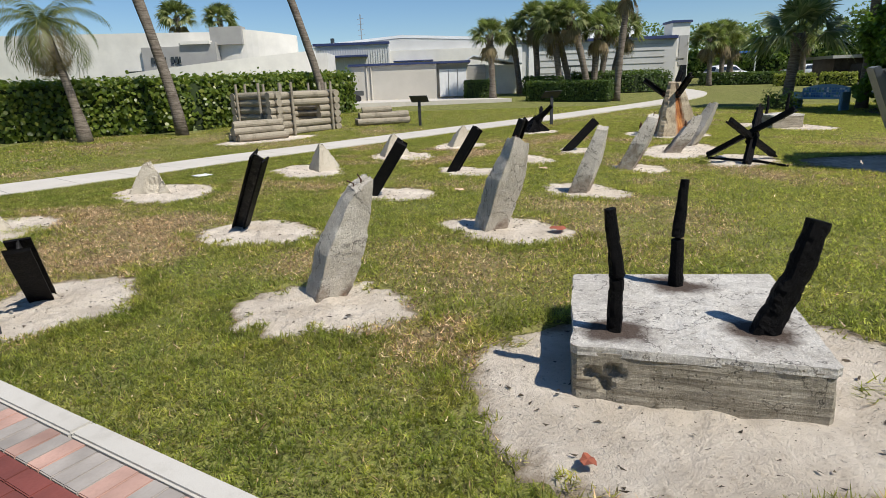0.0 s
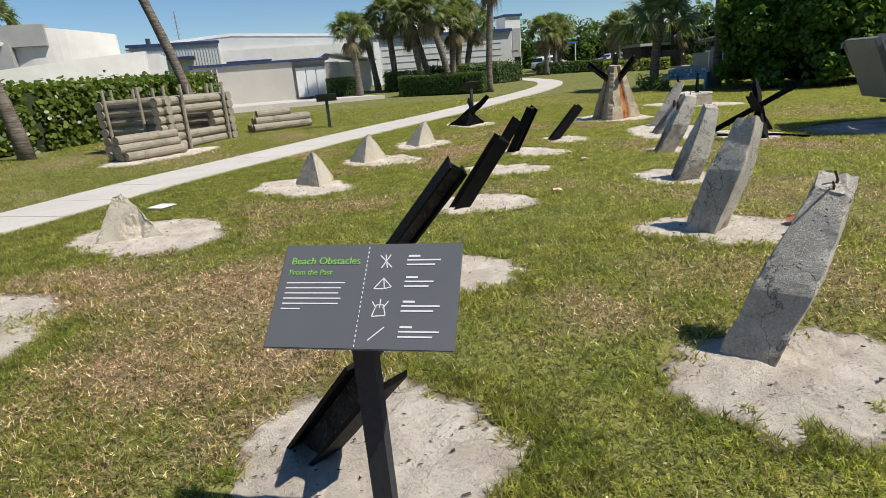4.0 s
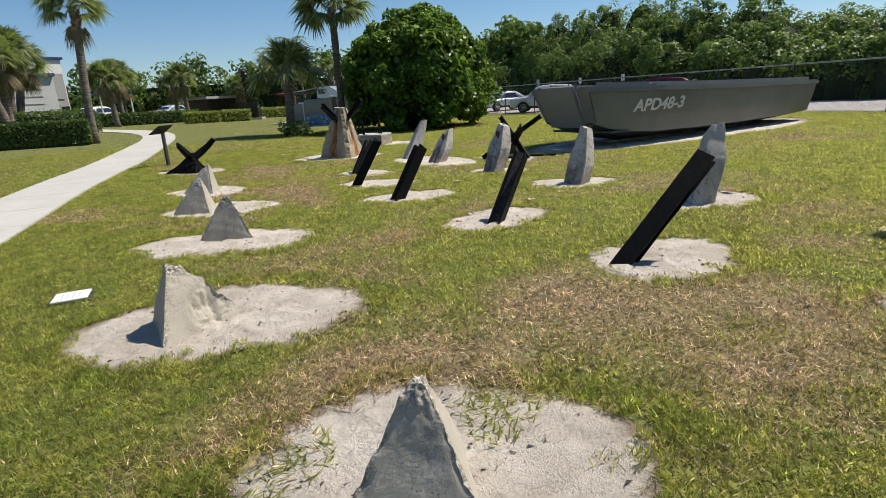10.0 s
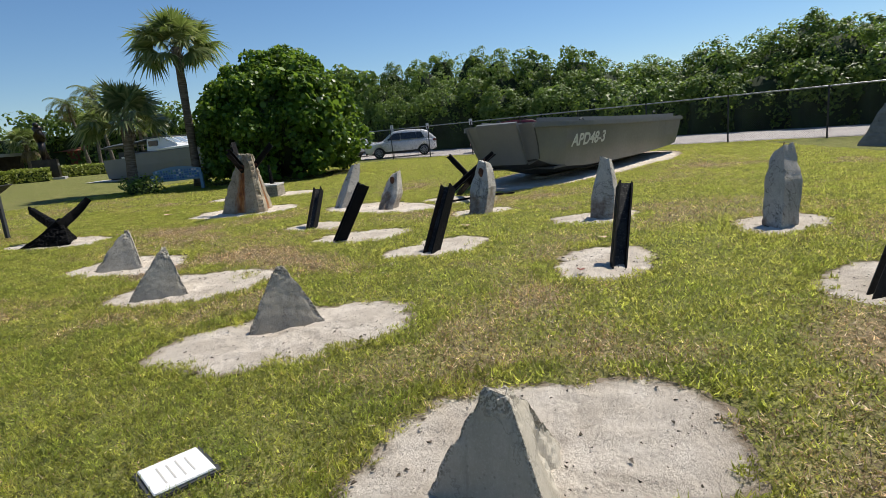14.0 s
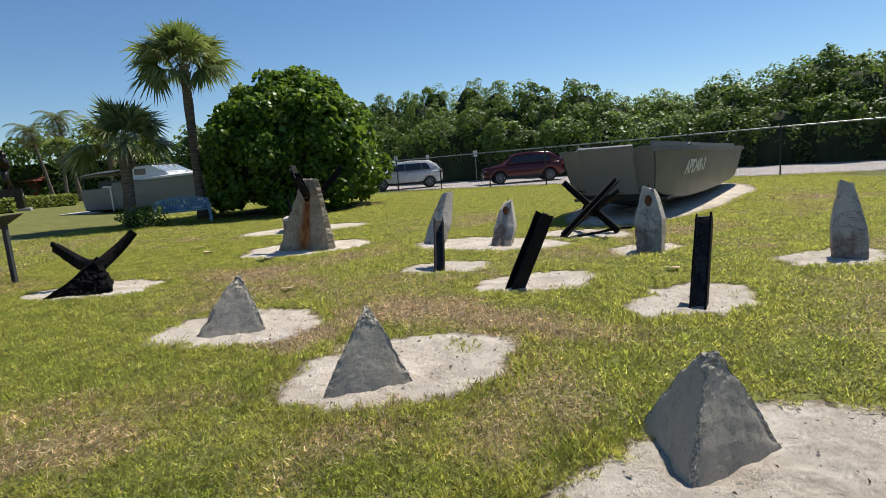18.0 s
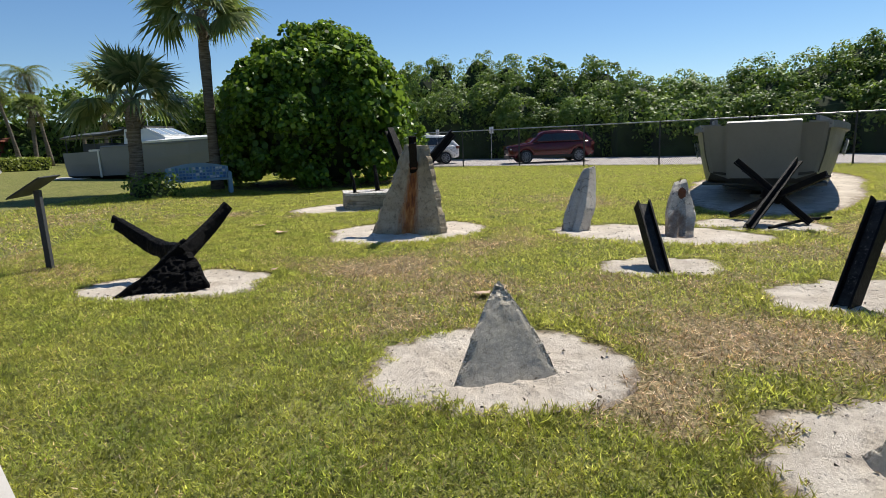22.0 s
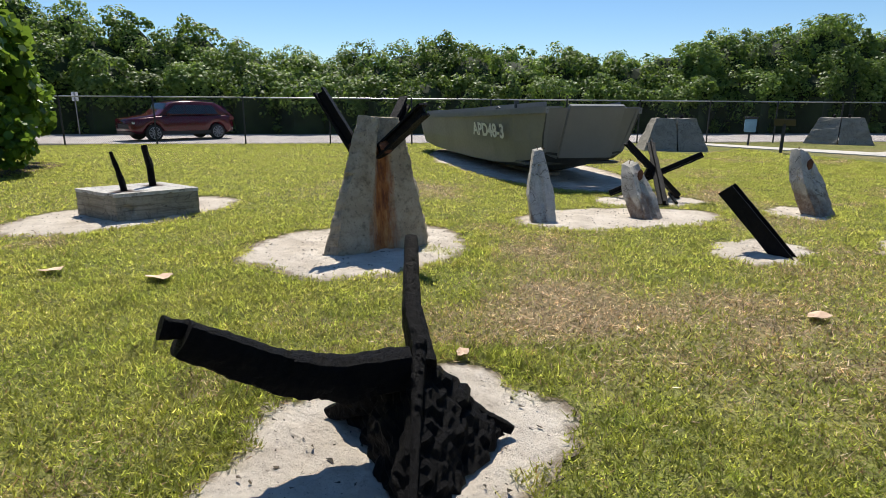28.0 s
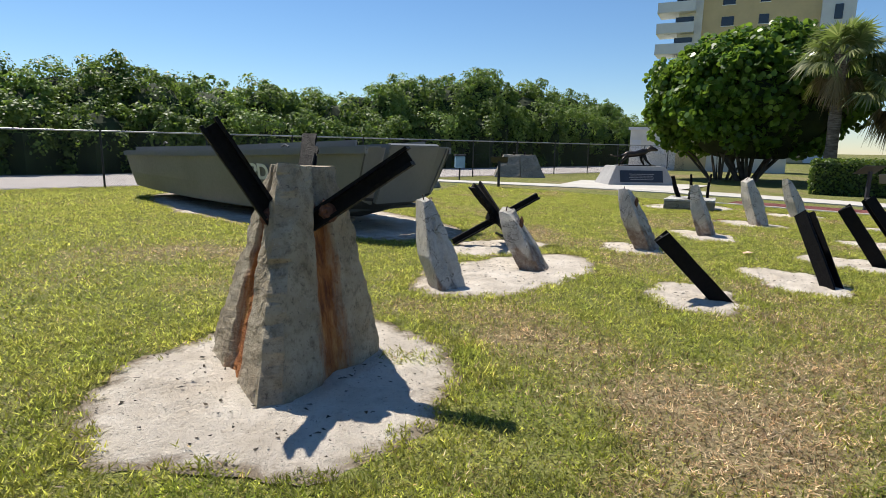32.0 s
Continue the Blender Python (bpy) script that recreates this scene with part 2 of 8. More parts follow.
def paving_mat(name, a, b, scale=1.0, dirt=(0.3, 0.27, 0.22)):
    k = Nodes(name)
    v = k.coords(False)
    big, mid, fine = k.noise(v, 0.6 * scale, 4), k.noise(v, 5 * scale, 6, 0.65), k.noise(v, 110 * scale, 4, 0.7)
    col = k.mix(k.grey(big, 0.3, 0.7), a, b)
    col = k.mix(k.grey(mid, 0.52, 0.75, 0, 0.5), col, dirt)
    col = k.mix(k.grey(fine, 0.5, 0.7, 0, 0.25), col, tuple(c * 0.55 for c in a))
    return k.done(col, 0.9, 0, k.bump(fine, 0.35, 0.006), 0.25)


def tar_mat(name, rough, strength, scale, shine=0.14):
    """Steel or timber under thick black coating, lumpy with corrosion."""
    k = Nodes(name)
    v = k.coords()
    a, b = k.noise(v, scale, 6, 0.7, 0.5), k.noise(v, scale * 5, 6, 0.7)
    col = k.mix(k.grey(a, 0.4, 0.7), (0.004, 0.004, 0.005), (0.009, 0.0085, 0.009))
    col = k.mix(k.grey(b, 0.62, 0.75, 0, 0.3), col, (0.014, 0.013, 0.0125))
    return k.done(col, k.grey(b, 0.3, 0.7, rough - 0.12, rough + 0.15), 0, k.bump(k.mix(0.4, a, b), strength, 0.05), shine)


def flaked_mat():
    """Black coating that has dulled and flaked to pale scale."""
    k = Nodes("flaked_black_coating")
    v = k.coords()
    a, b = k.noise(v, 9, 6, 0.7, 0.4), k.noise(v, 48, 6, 0.75)
    col = k.mix(k.grey(a, 0.38, 0.66), (0.012, 0.012, 0.014), (0.055, 0.052, 0.050))
    col = k.mix(k.grey(b, 0.57, 0.66, 0, 0.85), col, (0.26, 0.245, 0.225))
    return k.done(col, 0.7, 0, k.bump(k.mix(0.5, a, b), 0.6, 0.02), 0.3)


def wood_mat(name, a, b, dark, rings=60.0):
    k = Nodes(name)
    v = k.coords()
    mp = k.n("Mapping", Vector=v)
    mp.inputs["Scale"].default_value = (0.25, 4.0, 4.0)
    grain = k.noise(mp.outputs[0], 9, 7, 0.7, 0.6)
    col = k.mix(k.grey(grain, 0.3, 0.7), a, b)
    col = k.mix(k.grey(k.noise(v, 3, 5), 0.5, 0.72, 0, 0.7), col, dark)
    return k.done(col, 0.88, 0, k.bump(grain, 0.5, 0.012), 0.2)


def trunk_mat():
    k = Nodes("palm_trunk")
    v = k.coords()
    mp = k.n("Mapping", Vector=v)
    mp.inputs["Scale"].default_value = (1.0, 1.0, 7.0)
    rings, fine = k.noise(mp.outputs[0], 3.0, 5, 0.6, 0.3), k.noise(v, 24, 6, 0.7)
    col = k.mix(k.grey(rings, 0.35, 0.68), (0.10, 0.080, 0.062), (0.26, 0.225, 0.185))
    col = k.mix(k.grey(fine, 0.5, 0.7, 0, 0.5), col, (0.06, 0.045, 0.035))
    return k.done(col, 0.95, 0, k.bump(k.mix(0.5, rings, fine), 0.7, 0.05), 0.15)


def rust_concrete():
    """Concrete with runs of rust below the places where the beams come out."""
    k = Nodes("rust_streaked_concrete")
    v = k.coords()
    mp = k.n("Mapping", Vector=k.n("TexCoord").outputs["Object"])
    mp.inputs["Scale"].default_value = (1.0, 1.0, 0.16)
    base = k.mix(k.grey(k.noise(v, 2.8, 5, 0.65), 0.34, 0.66), (0.32, 0.26, 0.18), (0.50, 0.43, 0.32))
    base = k.mix(k.grey(k.noise(v, 12, 7, 0.72), 0.50, 0.66, 0, 0.7), base, (0.15, 0.122, 0.085))
    base = k.mix(k.grey(k.noise(v, 36, 6, 0.75), 0.56, 0.65, 0, 0.65), base, (0.07, 0.057, 0.043))
    base = k.mix(k.grey(k.voronoi(v, 34), 0.05, 0.15, 0.6, 0), base, (0.52, 0.48, 0.42))
    at = k.n("Attribute")
    at.attribute_name = "run"
    edge = k.mix(0.42, at.outputs["Fac"], k.noise(mp.outputs[0], 20, 6, 0.7))
    rust = k.ramp(k.noise(mp.outputs[0], 13, 5, 0.7), (0.36, (0.14, 0.036, 0.013)), (0.52, (0.37, 0.125, 0.03)), (0.68, (0.54, 0.26, 0.085)))
    col = k.mix(k.grey(edge, 0.36, 0.58, 0, 0.92), base, rust)
    h = k.mix(0.5, k.noise(v, 12, 6, 0.7), k.noise(v, 55, 6, 0.7))
    return k.done(col, 0.93, 0, k.bump(h, 0.8, 0.04), 0.2)


def glass_mat(name, tint, rough=0.03):
    k = Nodes(name)
    v = k.coords()
    return k.done(k.mix(k.grey(k.noise(v, 2, 2), 0.3, 0.7), tint, tuple(c * 1.4 for c in tint)), rough, 0, None, 0.9)


GROUND, BLADE, SAND = ground_mat(), blade_mat(), sand_mat()
PATHM = paving_mat("broom_finished_concrete", (0.50, 0.47, 0.42), (0.58, 0.545, 0.495), 1.0, (0.39, 0.365, 0.32))
ROADM = paving_mat("shell_road", (0.37, 0.335, 0.315), (0.46, 0.42, 0.40), 0.5, (0.30, 0.28, 0.265))
KERBM = paving_mat("kerb_concrete", (0.47, 0.45, 0.41), (0.56, 0.54, 0.50), 2.0, (0.36, 0.34, 0.30))
GREYBR = plain("grey_paver", (0.36, 0.325, 0.295), 0.88, 0, 0.2, 12)
PINKM = plain("pink_paver", (0.43, 0.27, 0.22), 0.85, 0, 0.22, 12)
REDM = plain("red_paver", (0.19, 0.052, 0.042), 0.8, 0, 0.22, 12)
JOINTM = plain("joint_sand", (0.22, 0.18, 0.14), 0.95)
CONC = concrete("weathered_concrete", (0.22, 0.20, 0.168), (0.31, 0.285, 0.245), (0.12, 0.105, 0.082), 0.5, 0.5, None, (0.07, 0.045, 0.033))
CONC_W = concrete("pale_weathered_concrete", (0.43, 0.395, 0.335), (0.62, 0.58, 0.51), (0.25, 0.21, 0.16), 0.6, 0.7, None, (0.27, 0.175, 0.12), 0.0, 0.5)
CONC_T = concrete("grey_cast_concrete", (0.41, 0.365, 0.29), (0.49, 0.445, 0.365), (0.30, 0.262, 0.205), 0.3, 0.25, None, None, 0.0, 0.28, True)
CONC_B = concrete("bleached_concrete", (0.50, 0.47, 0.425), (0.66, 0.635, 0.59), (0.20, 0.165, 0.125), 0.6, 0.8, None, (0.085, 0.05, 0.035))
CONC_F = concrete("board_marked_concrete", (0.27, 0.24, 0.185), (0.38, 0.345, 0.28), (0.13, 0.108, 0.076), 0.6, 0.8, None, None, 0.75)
RUSTC = rust_concrete()
TAR = tar_mat("black_coated_steel", 0.62, 0.35, 14)
TARWEB = flaked_mat()
CHAR = tar_mat("tarred_corroded_steel", 0.55, 0.8, 38, 0.08)
REBAR = plain("rusty_bar", (0.09, 0.045, 0.03), 0.85)
RUSTST = plain("rust_patch", (0.12, 0.05, 0.028), 0.9, 0, 0.4, 20, 0.4)
PATROLM = plain("pale_grey_hull_paint", (0.21, 0.23, 0.25), 0.45, 0, 0.06, 3, 0.1)
BOATM = plain("grey_deck_paint", (0.185, 0.19, 0.186), 0.5, 0, 0.10, 3, 0.15)
BOATD = plain("dark_grey_paint", (0.075, 0.08, 0.078), 0.6, 0, 0.15, 4)
BOATW = plain("worn_hull_bottom", (0.06, 0.06, 0.058), 0.75, 0, 0.3, 7, 0.4)
WHITE = plain("white_paint", (0.78, 0.78, 0.76), 0.5, 0, 0.04)
STENCIL = plain("stencil_white", (0.76, 0.77, 0.74), 0.65, 0, 0.12)
PANEL = plain("sign_panel_grey", (0.115, 0.12, 0.127), 0.38, 0, 0.05, 6, 0.03)
PLATEM = plain("dark_bronze_plate", (0.030, 0.036, 0.050), 0.4, 0.2, 0.1)
POSTM = plain("sign_post_steel", (0.035, 0.037, 0.042), 0.75, 0.0, 0.1)
LIME = plain("lime_lettering", (0.22, 0.50, 0.08), 0.5, 0, 0.03)
INK = plain("white_lettering", (0.70, 0.71, 0.72), 0.5, 0, 0.03)
LOG = wood_mat("weathered_log", (0.23, 0.20, 0.15), (0.40, 0.355, 0.28), (0.11, 0.095, 0.07))
TRUNK = trunk_mat()
BARK = plain("grey_bark", (0.13, 0.105, 0.082), 0.95, 0, 0.35, 8, 0.6)
GRAPE = leaf_mat("sea_grape_leaf", (0.026, 0.062, 0.008), (0.090, 0.185, 0.018), (0.24, 0.39, 0.042), 0.42, 0.42, 0.22)
GRAPE_H = leaf_mat("clipped_sea_grape_leaf", (0.050, 0.078, 0.012), (0.135, 0.19, 0.025), (0.32, 0.34, 0.07), 0.38, 0.4, 0.3)
WOODS = leaf_mat("coastal_scrub_leaf", (0.030, 0.058, 0.012), (0.115, 0.190, 0.038), (0.28, 0.37, 0.09), 0.5, 0.45, 0.28, (0.15, 0.225, 0.05))
BOX = leaf_mat("box_hedge_leaf", (0.025, 0.048, 0.010), (0.062, 0.112, 0.018), (0.13, 0.20, 0.035), 0.5, 0.35)
YEL = leaf_mat("yellow_green_hedge_leaf", (0.14, 0.17, 0.02), (0.30, 0.33, 0.04), (0.46, 0.46, 0.07), 0.5, 0.3)
PALM = leaf_mat("sabal_frond", (0.055, 0.075, 0.030), (0.18, 0.215, 0.092), (0.50, 0.49, 0.25), 0.32, 0.35, 0.36)
PALMD = leaf_mat("dead_frond", (0.12, 0.085, 0.045), (0.25, 0.19, 0.105), (0.36, 0.29, 0.17), 0.8, 0.2)
COCO = leaf_mat("coconut_frond", (0.055, 0.072, 0.020), (0.13, 0.15, 0.045), (0.27, 0.26, 0.10), 0.45, 0.3, 0.3)
# dark green for added solids that stand for the shade inside foliage
SHADE_FILL = plain("foliage_shade_fill", (0.028, 0.045, 0.013), 1.0, 0, 0.4, 3, 0.5)
STUCCO = plain("cream_stucco", (0.72, 0.70, 0.645), 0.9, 0, 0.06, 5, 0.3)
STUCCO_G = plain("grey_stucco", (0.36, 0.355, 0.34), 0.9, 0, 0.06, 5, 0.3)
SIDING = plain("pale_metal_siding", (0.54, 0.545, 0.535), 0.5, 0.0, 0.05, 3)
TAUPE = plain("taupe_wall", (0.54, 0.51, 0.45), 0.85, 0, 0.06, 3, 0.2)
ROOFM = plain("white_metal_roof", (0.72, 0.74, 0.76), 0.4, 0, 0.05, 2)
BLUET = plain("navy_trim", (0.03, 0.045, 0.13), 0.5)
DARKW = plain("dark_window", (0.018, 0.021, 0.026), 0.08, 0, 0.1, 1, 0.0, 0.8)
YELW = plain("ochre_stucco", (0.62, 0.49, 0.28), 0.9, 0, 0.05, 3)
GREYW = plain("balcony_white", (0.66, 0.68, 0.70), 0.8, 0, 0.04, 3)
FENCEM = plain("black_fence_post", (0.025, 0.026, 0.028), 0.5)
GALV = plain("galvanised_rail", (0.36, 0.37, 0.38), 0.4, 0.6, 0.1)
TYRE = plain("tyre_rubber", (0.016, 0.016, 0.017), 0.85)
RIM = plain("alloy_rim", (0.46, 0.47, 0.48), 0.3, 0.8)
CARRED = plain("dark_red_car_paint", (0.085, 0.005, 0.012), 0.18, 0.2, 0.03, 1, 0.0, 0.7)
CARWHITE = plain("white_car_paint", (0.72, 0.72, 0.72), 0.2, 0, 0.02, 1, 0.0, 0.6)
CARSILVER = plain("silver_car_paint", (0.48, 0.52, 0.55), 0.22, 0.3, 0.02, 1, 0.0, 0.6)
CARGLASS = glass_mat("car_glass", (0.014, 0.017, 0.02))
TRIM = plain("black_plastic", (0.02, 0.02, 0.021), 0.6)
LAMPM = glass_mat("lamp_glass", (0.5, 0.5, 0.52), 0.1)
# pale blue-grey base colour holds the sky's reflection in the panes
SCREEN = glass_mat("sky_toned_windscreen", (0.22, 0.27, 0.31), 0.12)
BRONZE = plain("dark_bronze", (0.045, 0.036, 0.030), 0.35, 0.7, 0.3, 12, 0.3)
PLINTH = paving_mat("granite_plinth", (0.32, 0.315, 0.31), (0.42, 0.41, 0.40), 3.0, (0.26, 0.25, 0.245))
BENCHB = plain("painted_bench_blue", (0.17, 0.31, 0.42), 0.6, 0, 0.15)
TILEB = plain("blue_mosaic", (0.05, 0.16, 0.36), 0.35, 0, 0.3, 20)
TILEG = plain("green_mosaic", (0.10, 0.28, 0.22), 0.35, 0, 0.3, 20)
TILEW = plain("pale_mosaic", (0.50, 0.55, 0.55), 0.35, 0, 0.2, 20)
LITTER_SHADE = plain("leaf_litter_and_shade", (0.11, 0.062, 0.036), 1.0, 0, 0.4, 16, 0.9)
REDROOF = plain("red_tile_roof", (0.28, 0.085, 0.055), 0.85, 0, 0.2, 6)
BLUEAWN = plain("blue_awning", (0.03, 0.15, 0.48), 0.7)
LEAFBR = plain("fallen_leaf_tan", (0.72, 0.50, 0.34), 0.8, 0, 0.3, 18, 0.3)
LEAFRED = plain("fallen_leaf_red", (0.30, 0.085, 0.045), 0.75, 0, 0.3, 18, 0.3)


# ---------------------------------------------------------------- mesh helpers
def thing(name, label, category, group="", at=(0, 0, 0), rz=0.0, kind=""):
    ob = new(name)
    ob.empty_display_size = 0.2
    ob.matrix_world = pose(*at, 0, 0, rz)
    return tagged(ob, label, category, group, kind)


def obj(name, bm, mat, smooth=False):
    me = bpy.data.meshes.new(name)
    if smooth:
        for f in bm.faces:
            f.smooth = True
    bm.to_mesh(me)
    bm.free()
    me.materials.append(mat)
    return new(name, me)


def part(name, bm, mat, parent, label="", smooth=False):
    ob = obj(name, bm, mat, smooth)
    ob.parent = parent
    if label:
        ob["label"] = label
    return ob


def solid(name, bm, mat, label, category, group="", kind="", smooth=False):
    return tagged(obj(name, bm, mat, smooth), label, category, group, kind)


def arrays(name, verts, k, mat, parent=None, face_values=None, point_values=None):
    """A mesh of faces with k corners each, that share no corner."""
    verts = np.asarray(verts, dtype=np.float32).reshape(-1, 3)
    nf = len(verts) // k
    me = bpy.data.meshes.new(name)
    me.vertices.add(len(verts))
    me.vertices.foreach_set("co", verts.ravel())
    me.loops.add(nf * k)
    me.loops.foreach_set("vertex_index", np.arange(nf * k, dtype=np.int32))
    me.polygons.add(nf)
    me.polygons.foreach_set("loop_start", np.arange(0, nf * k, k, dtype=np.int32))
    me.polygons.foreach_set("loop_total", np.full(nf, k, dtype=np.int32))
    if face_values is not None:
        me.attributes.new("dry", "FLOAT", "FACE").data.foreach_set("value", np.asarray(face_values, dtype=np.float32))
    me.update(calc_edges=True)
    me.materials.append(mat)
    ob = new(name, me)
    if parent:
        ob.parent = parent
    return ob


def box(bm, at, size, m=None, bevel=0.0, taper=1.0):
    """A box, its base centre at `at`; taper: how wide its top is against its foot."""
    vs = []
    for z in (0, 1):
        for x, y in ((-1, -1), (1, -1), (1, 1), (-1, 1)):
            f = taper if z else 1.0
            p = Vector((at[0] + x * size[0] / 2 * f, at[1] + y * size[1] / 2 * f, at[2] + z * size[2]))
            vs.append(bm.verts.new(m @ p if m else p))
    fs = [bm.faces.new([vs[i] for i in q]) for q in ((3, 2, 1, 0), (4, 5, 6, 7), (0, 1, 5, 4), (1, 2, 6, 5), (2, 3, 7, 6), (3, 0, 4, 7))]
    if bevel:
        bmesh.ops.bevel(bm, geom=list({e for f in fs for e in f.edges}), offset=bevel, segments=2, affect="EDGES", clamp_overlap=True)
    return bm


def boxed(at, size, m=None, bevel=0.0, taper=1.0):
    return box(bmesh.new(), at, size, m, bevel, taper)


def frame_of(axis, up=(0, 0, 1)):
    a = Vector(axis).normalized()
    s = a.cross(Vector(up))
    s = s.normalized() if s.length > 1e-4 else Vector((1, 0, 0))
    return a, s, s.cross(a).normalized()


def loft(bm, rings, caps=True):
    rows = [[bm.verts.new(p) for p in ring] for ring in rings]
    n = len(rows[0])
    for a, b in zip(rows, rows[1:]):
        for i in range(n):
            bm.faces.new((a[i], a[(i + 1) % n], b[(i + 1) % n], b[i]))
    if caps:
        bm.faces.new(rows[0][::-1])
        bm.faces.new(rows[-1])
    return bm


def tube(bm, points, radii, seg=8, wob=0.0, seed=0):
    rings = []
    pts = [Vector(p) for p in points]
    for i, p in enumerate(pts):
        axis = pts[min(i + 1, len(pts) - 1)] - pts[max(i - 1, 0)]
        a, s, u = frame_of(axis, (0.13, 0.97, 0.2) if abs(axis.normalized().z) > 0.9 else (0, 0, 1))
        r = radii[i] if isinstance(radii, (list, tuple)) else radii
        ring = []
        for k in range(seg):
            w = 2 * math.pi * k / seg
            d = s * math.cos(w) + u * math.sin(w)
            f = 1 + wob * noise.noise(p * 6 + d * 2 + Vector((seed, 0, 0)))
            ring.append(p + d * r * f)
        rings.append(ring)
    return loft(bm, rings)


def tubed(points, radii, seg=8, wob=0.0, seed=0):
    return tube(bmesh.new(), points, radii, seg, wob, seed)


def rough_up(bm, amount, scale, seed=0.0, cuts=0):
    """Split the edges and push the points about, for worn and broken surfaces."""
    if cuts:
        bmesh.ops.subdivide_edges(bm, edges=bm.edges[:], cuts=cuts, use_grid_fill=True)
    bm.normal_update()
    moves = [(v, v.normal * amount * (noise.noise(v.co * scale + Vector((seed, seed * 0.7, 0))) + 0.5 * noise.noise(v.co * scale * 3.1 + Vector((0, seed, 3))))) for v in bm.verts]
    for v, d in moves:
        v.co += d
    return bm


def text(name, words, size, mat, parent, m, label="", bold=0.0, slant=0.0):
    """Raised lettering as a mesh."""
    cu = bpy.data.curves.new(name, "FONT")
    cu.body, cu.size, cu.extrude = words, size, 0.0012
    cu.align_x, cu.offset, cu.shear = "LEFT", bold, slant
    tmp = bpy.data.objects.new(name, cu)
    scene.collection.objects.link(tmp)
    bpy.context.view_layer.update()
    me = bpy.data.meshes.new_from_object(tmp.evaluated_get(bpy.context.evaluated_depsgraph_get()))
    bpy.data.objects.remove(tmp)
    me.materials.clear()
    me.materials.append(mat)
    ob = new(name, me)
    ob.parent = parent
    ob.matrix_local = m
    if label:
        ob["label"] = label
    return ob


# ---------------------------------------------------------------- the lie of the land
def rise(x, y):
    """The lawn climbs gently towards the buildings."""
    w = y - 0.25 * x - 17.0
    return 0.015 * (np.sqrt(w * w + 4.0) + w)


def gz(x, y):
    return float(rise(x, y))


def value_noise(x, y, seed):
    """Smooth noise between 0 and 1."""
    xi, yi = np.floor(x), np.floor(y)
    fx, fy = x - xi, y - yi
    fx, fy = fx * fx * (3 - 2 * fx), fy * fy * (3 - 2 * fy)

    def h(a, b):
        s = np.sin(a * 127.1 + b * 311.7 + seed * 74.7) * 43758.5453
        return s - np.floor(s)

    return (h(xi, yi) * (1 - fx) + h(xi + 1, yi) * fx) * (1 - fy) + (h(xi, yi + 1) * (1 - fx) + h(xi + 1, yi + 1) * fx) * fy


# parched and lush places of the lawn: x, y, radius, strength
DRY_SPOTS = [(-3.8, 5.7, 1.1, 0.75), (-4.6, 5.4, 0.8, 0.45), (-3.6, 6.8, 0.9, 0.55), (-2.9, 5.7, 0.5, 0.5), (-4.8, 7.7, 0.6, 0.6), (-5.9, 7.9, 0.5, 0.5), (-5.3, 7.4, 0.4, 0.4), (-3.4, 4.8, 0.6, 0.3),
             (-0.3, 11.9, 0.75, 0.95), (0.3, 12.6, 0.55, 0.7), (0.9, 13.2, 0.6, 0.7), (-0.5, 11.1, 0.5, 0.5), (0.5, 13.7, 0.4, 0.4), (-0.2, 14.3, 0.35, 0.5), (-3.3, 9.4, 0.5, 0.3),
             (-1.5, 5.1, 0.5, 0.4), (-0.2, 3.3, 0.45, 0.4), (0.3, 4.9, 0.45, 0.4), (2.7, 6.1, 0.9, 0.55), (-0.2, 5.2, 0.4, 0.3), (-5.2, 7.2, 0.5, 0.2), (-5.3, 11.0, 0.7, 0.15),
             (3.4, 16.2, 0.8, 0.5), (2.4, 15.6, 0.6, 0.45), (4.3, 15.4, 0.7, 0.35), (3.0, 15.0, 0.6, 0.3), (6.9, 17.7, 0.4, 0.4), (4.2, 18.7, 0.3, 0.35), (10.4, 11.9, 1.8, 0.35), (8.7, 22.7, 1.5, 0.35), (4.7, 14.7, 0.9, 0.35), (9.5, 4.0, 3.0, 0.45),
             (-3.9, 8.3, 0.8, -0.35), (-4.8, 6.4, 0.35, -0.4), (-5.9, 9.4, 0.7, -0.3), (-2.4, 8.2, 1.0, -0.35), (-2.1, 5.2, 0.35, -0.35), (-3.5, 12.6, 0.9, -0.3), (-1.1, 7.2, 0.8, -0.3), (-0.9, 2.4, 0.7, -0.35), (0.3, 4.0, 0.5, -0.3),
             (5.1, 18.8, 1.3, -0.5), (6.2, 18.9, 1.2, -0.4), (8.1, 16.0, 1.2, -0.4), (-0.8, 15.3, 0.9, -0.4), (-0.9, 16.4, 1.2, -0.2), (-2.0, 14.2, 0.9, -0.3)]


def dryness(x, y):
    a = value_noise(x * 0.55, y * 0.55, 1) * 0.5 + value_noise(x * 1.4, y * 1.4, 2) * 0.3 + value_noise(x * 4, y * 4, 3) * 0.2
    d = (a - 0.51) * 2.4 + (value_noise(x * 2.7, y * 2.7, 21) - 0.5) * 0.35
    for sx, sy, r, k in DRY_SPOTS:
        d = d + k * np.exp(-((x - sx) ** 2 + (y - sy) ** 2) / (r * r))
    far = np.clip((np.maximum(np.maximum(x - 9, y - 21), 0)) / 4, 0, 1)
    return np.clip(d * (1 - 0.75 * far), 0.03, 0.95)


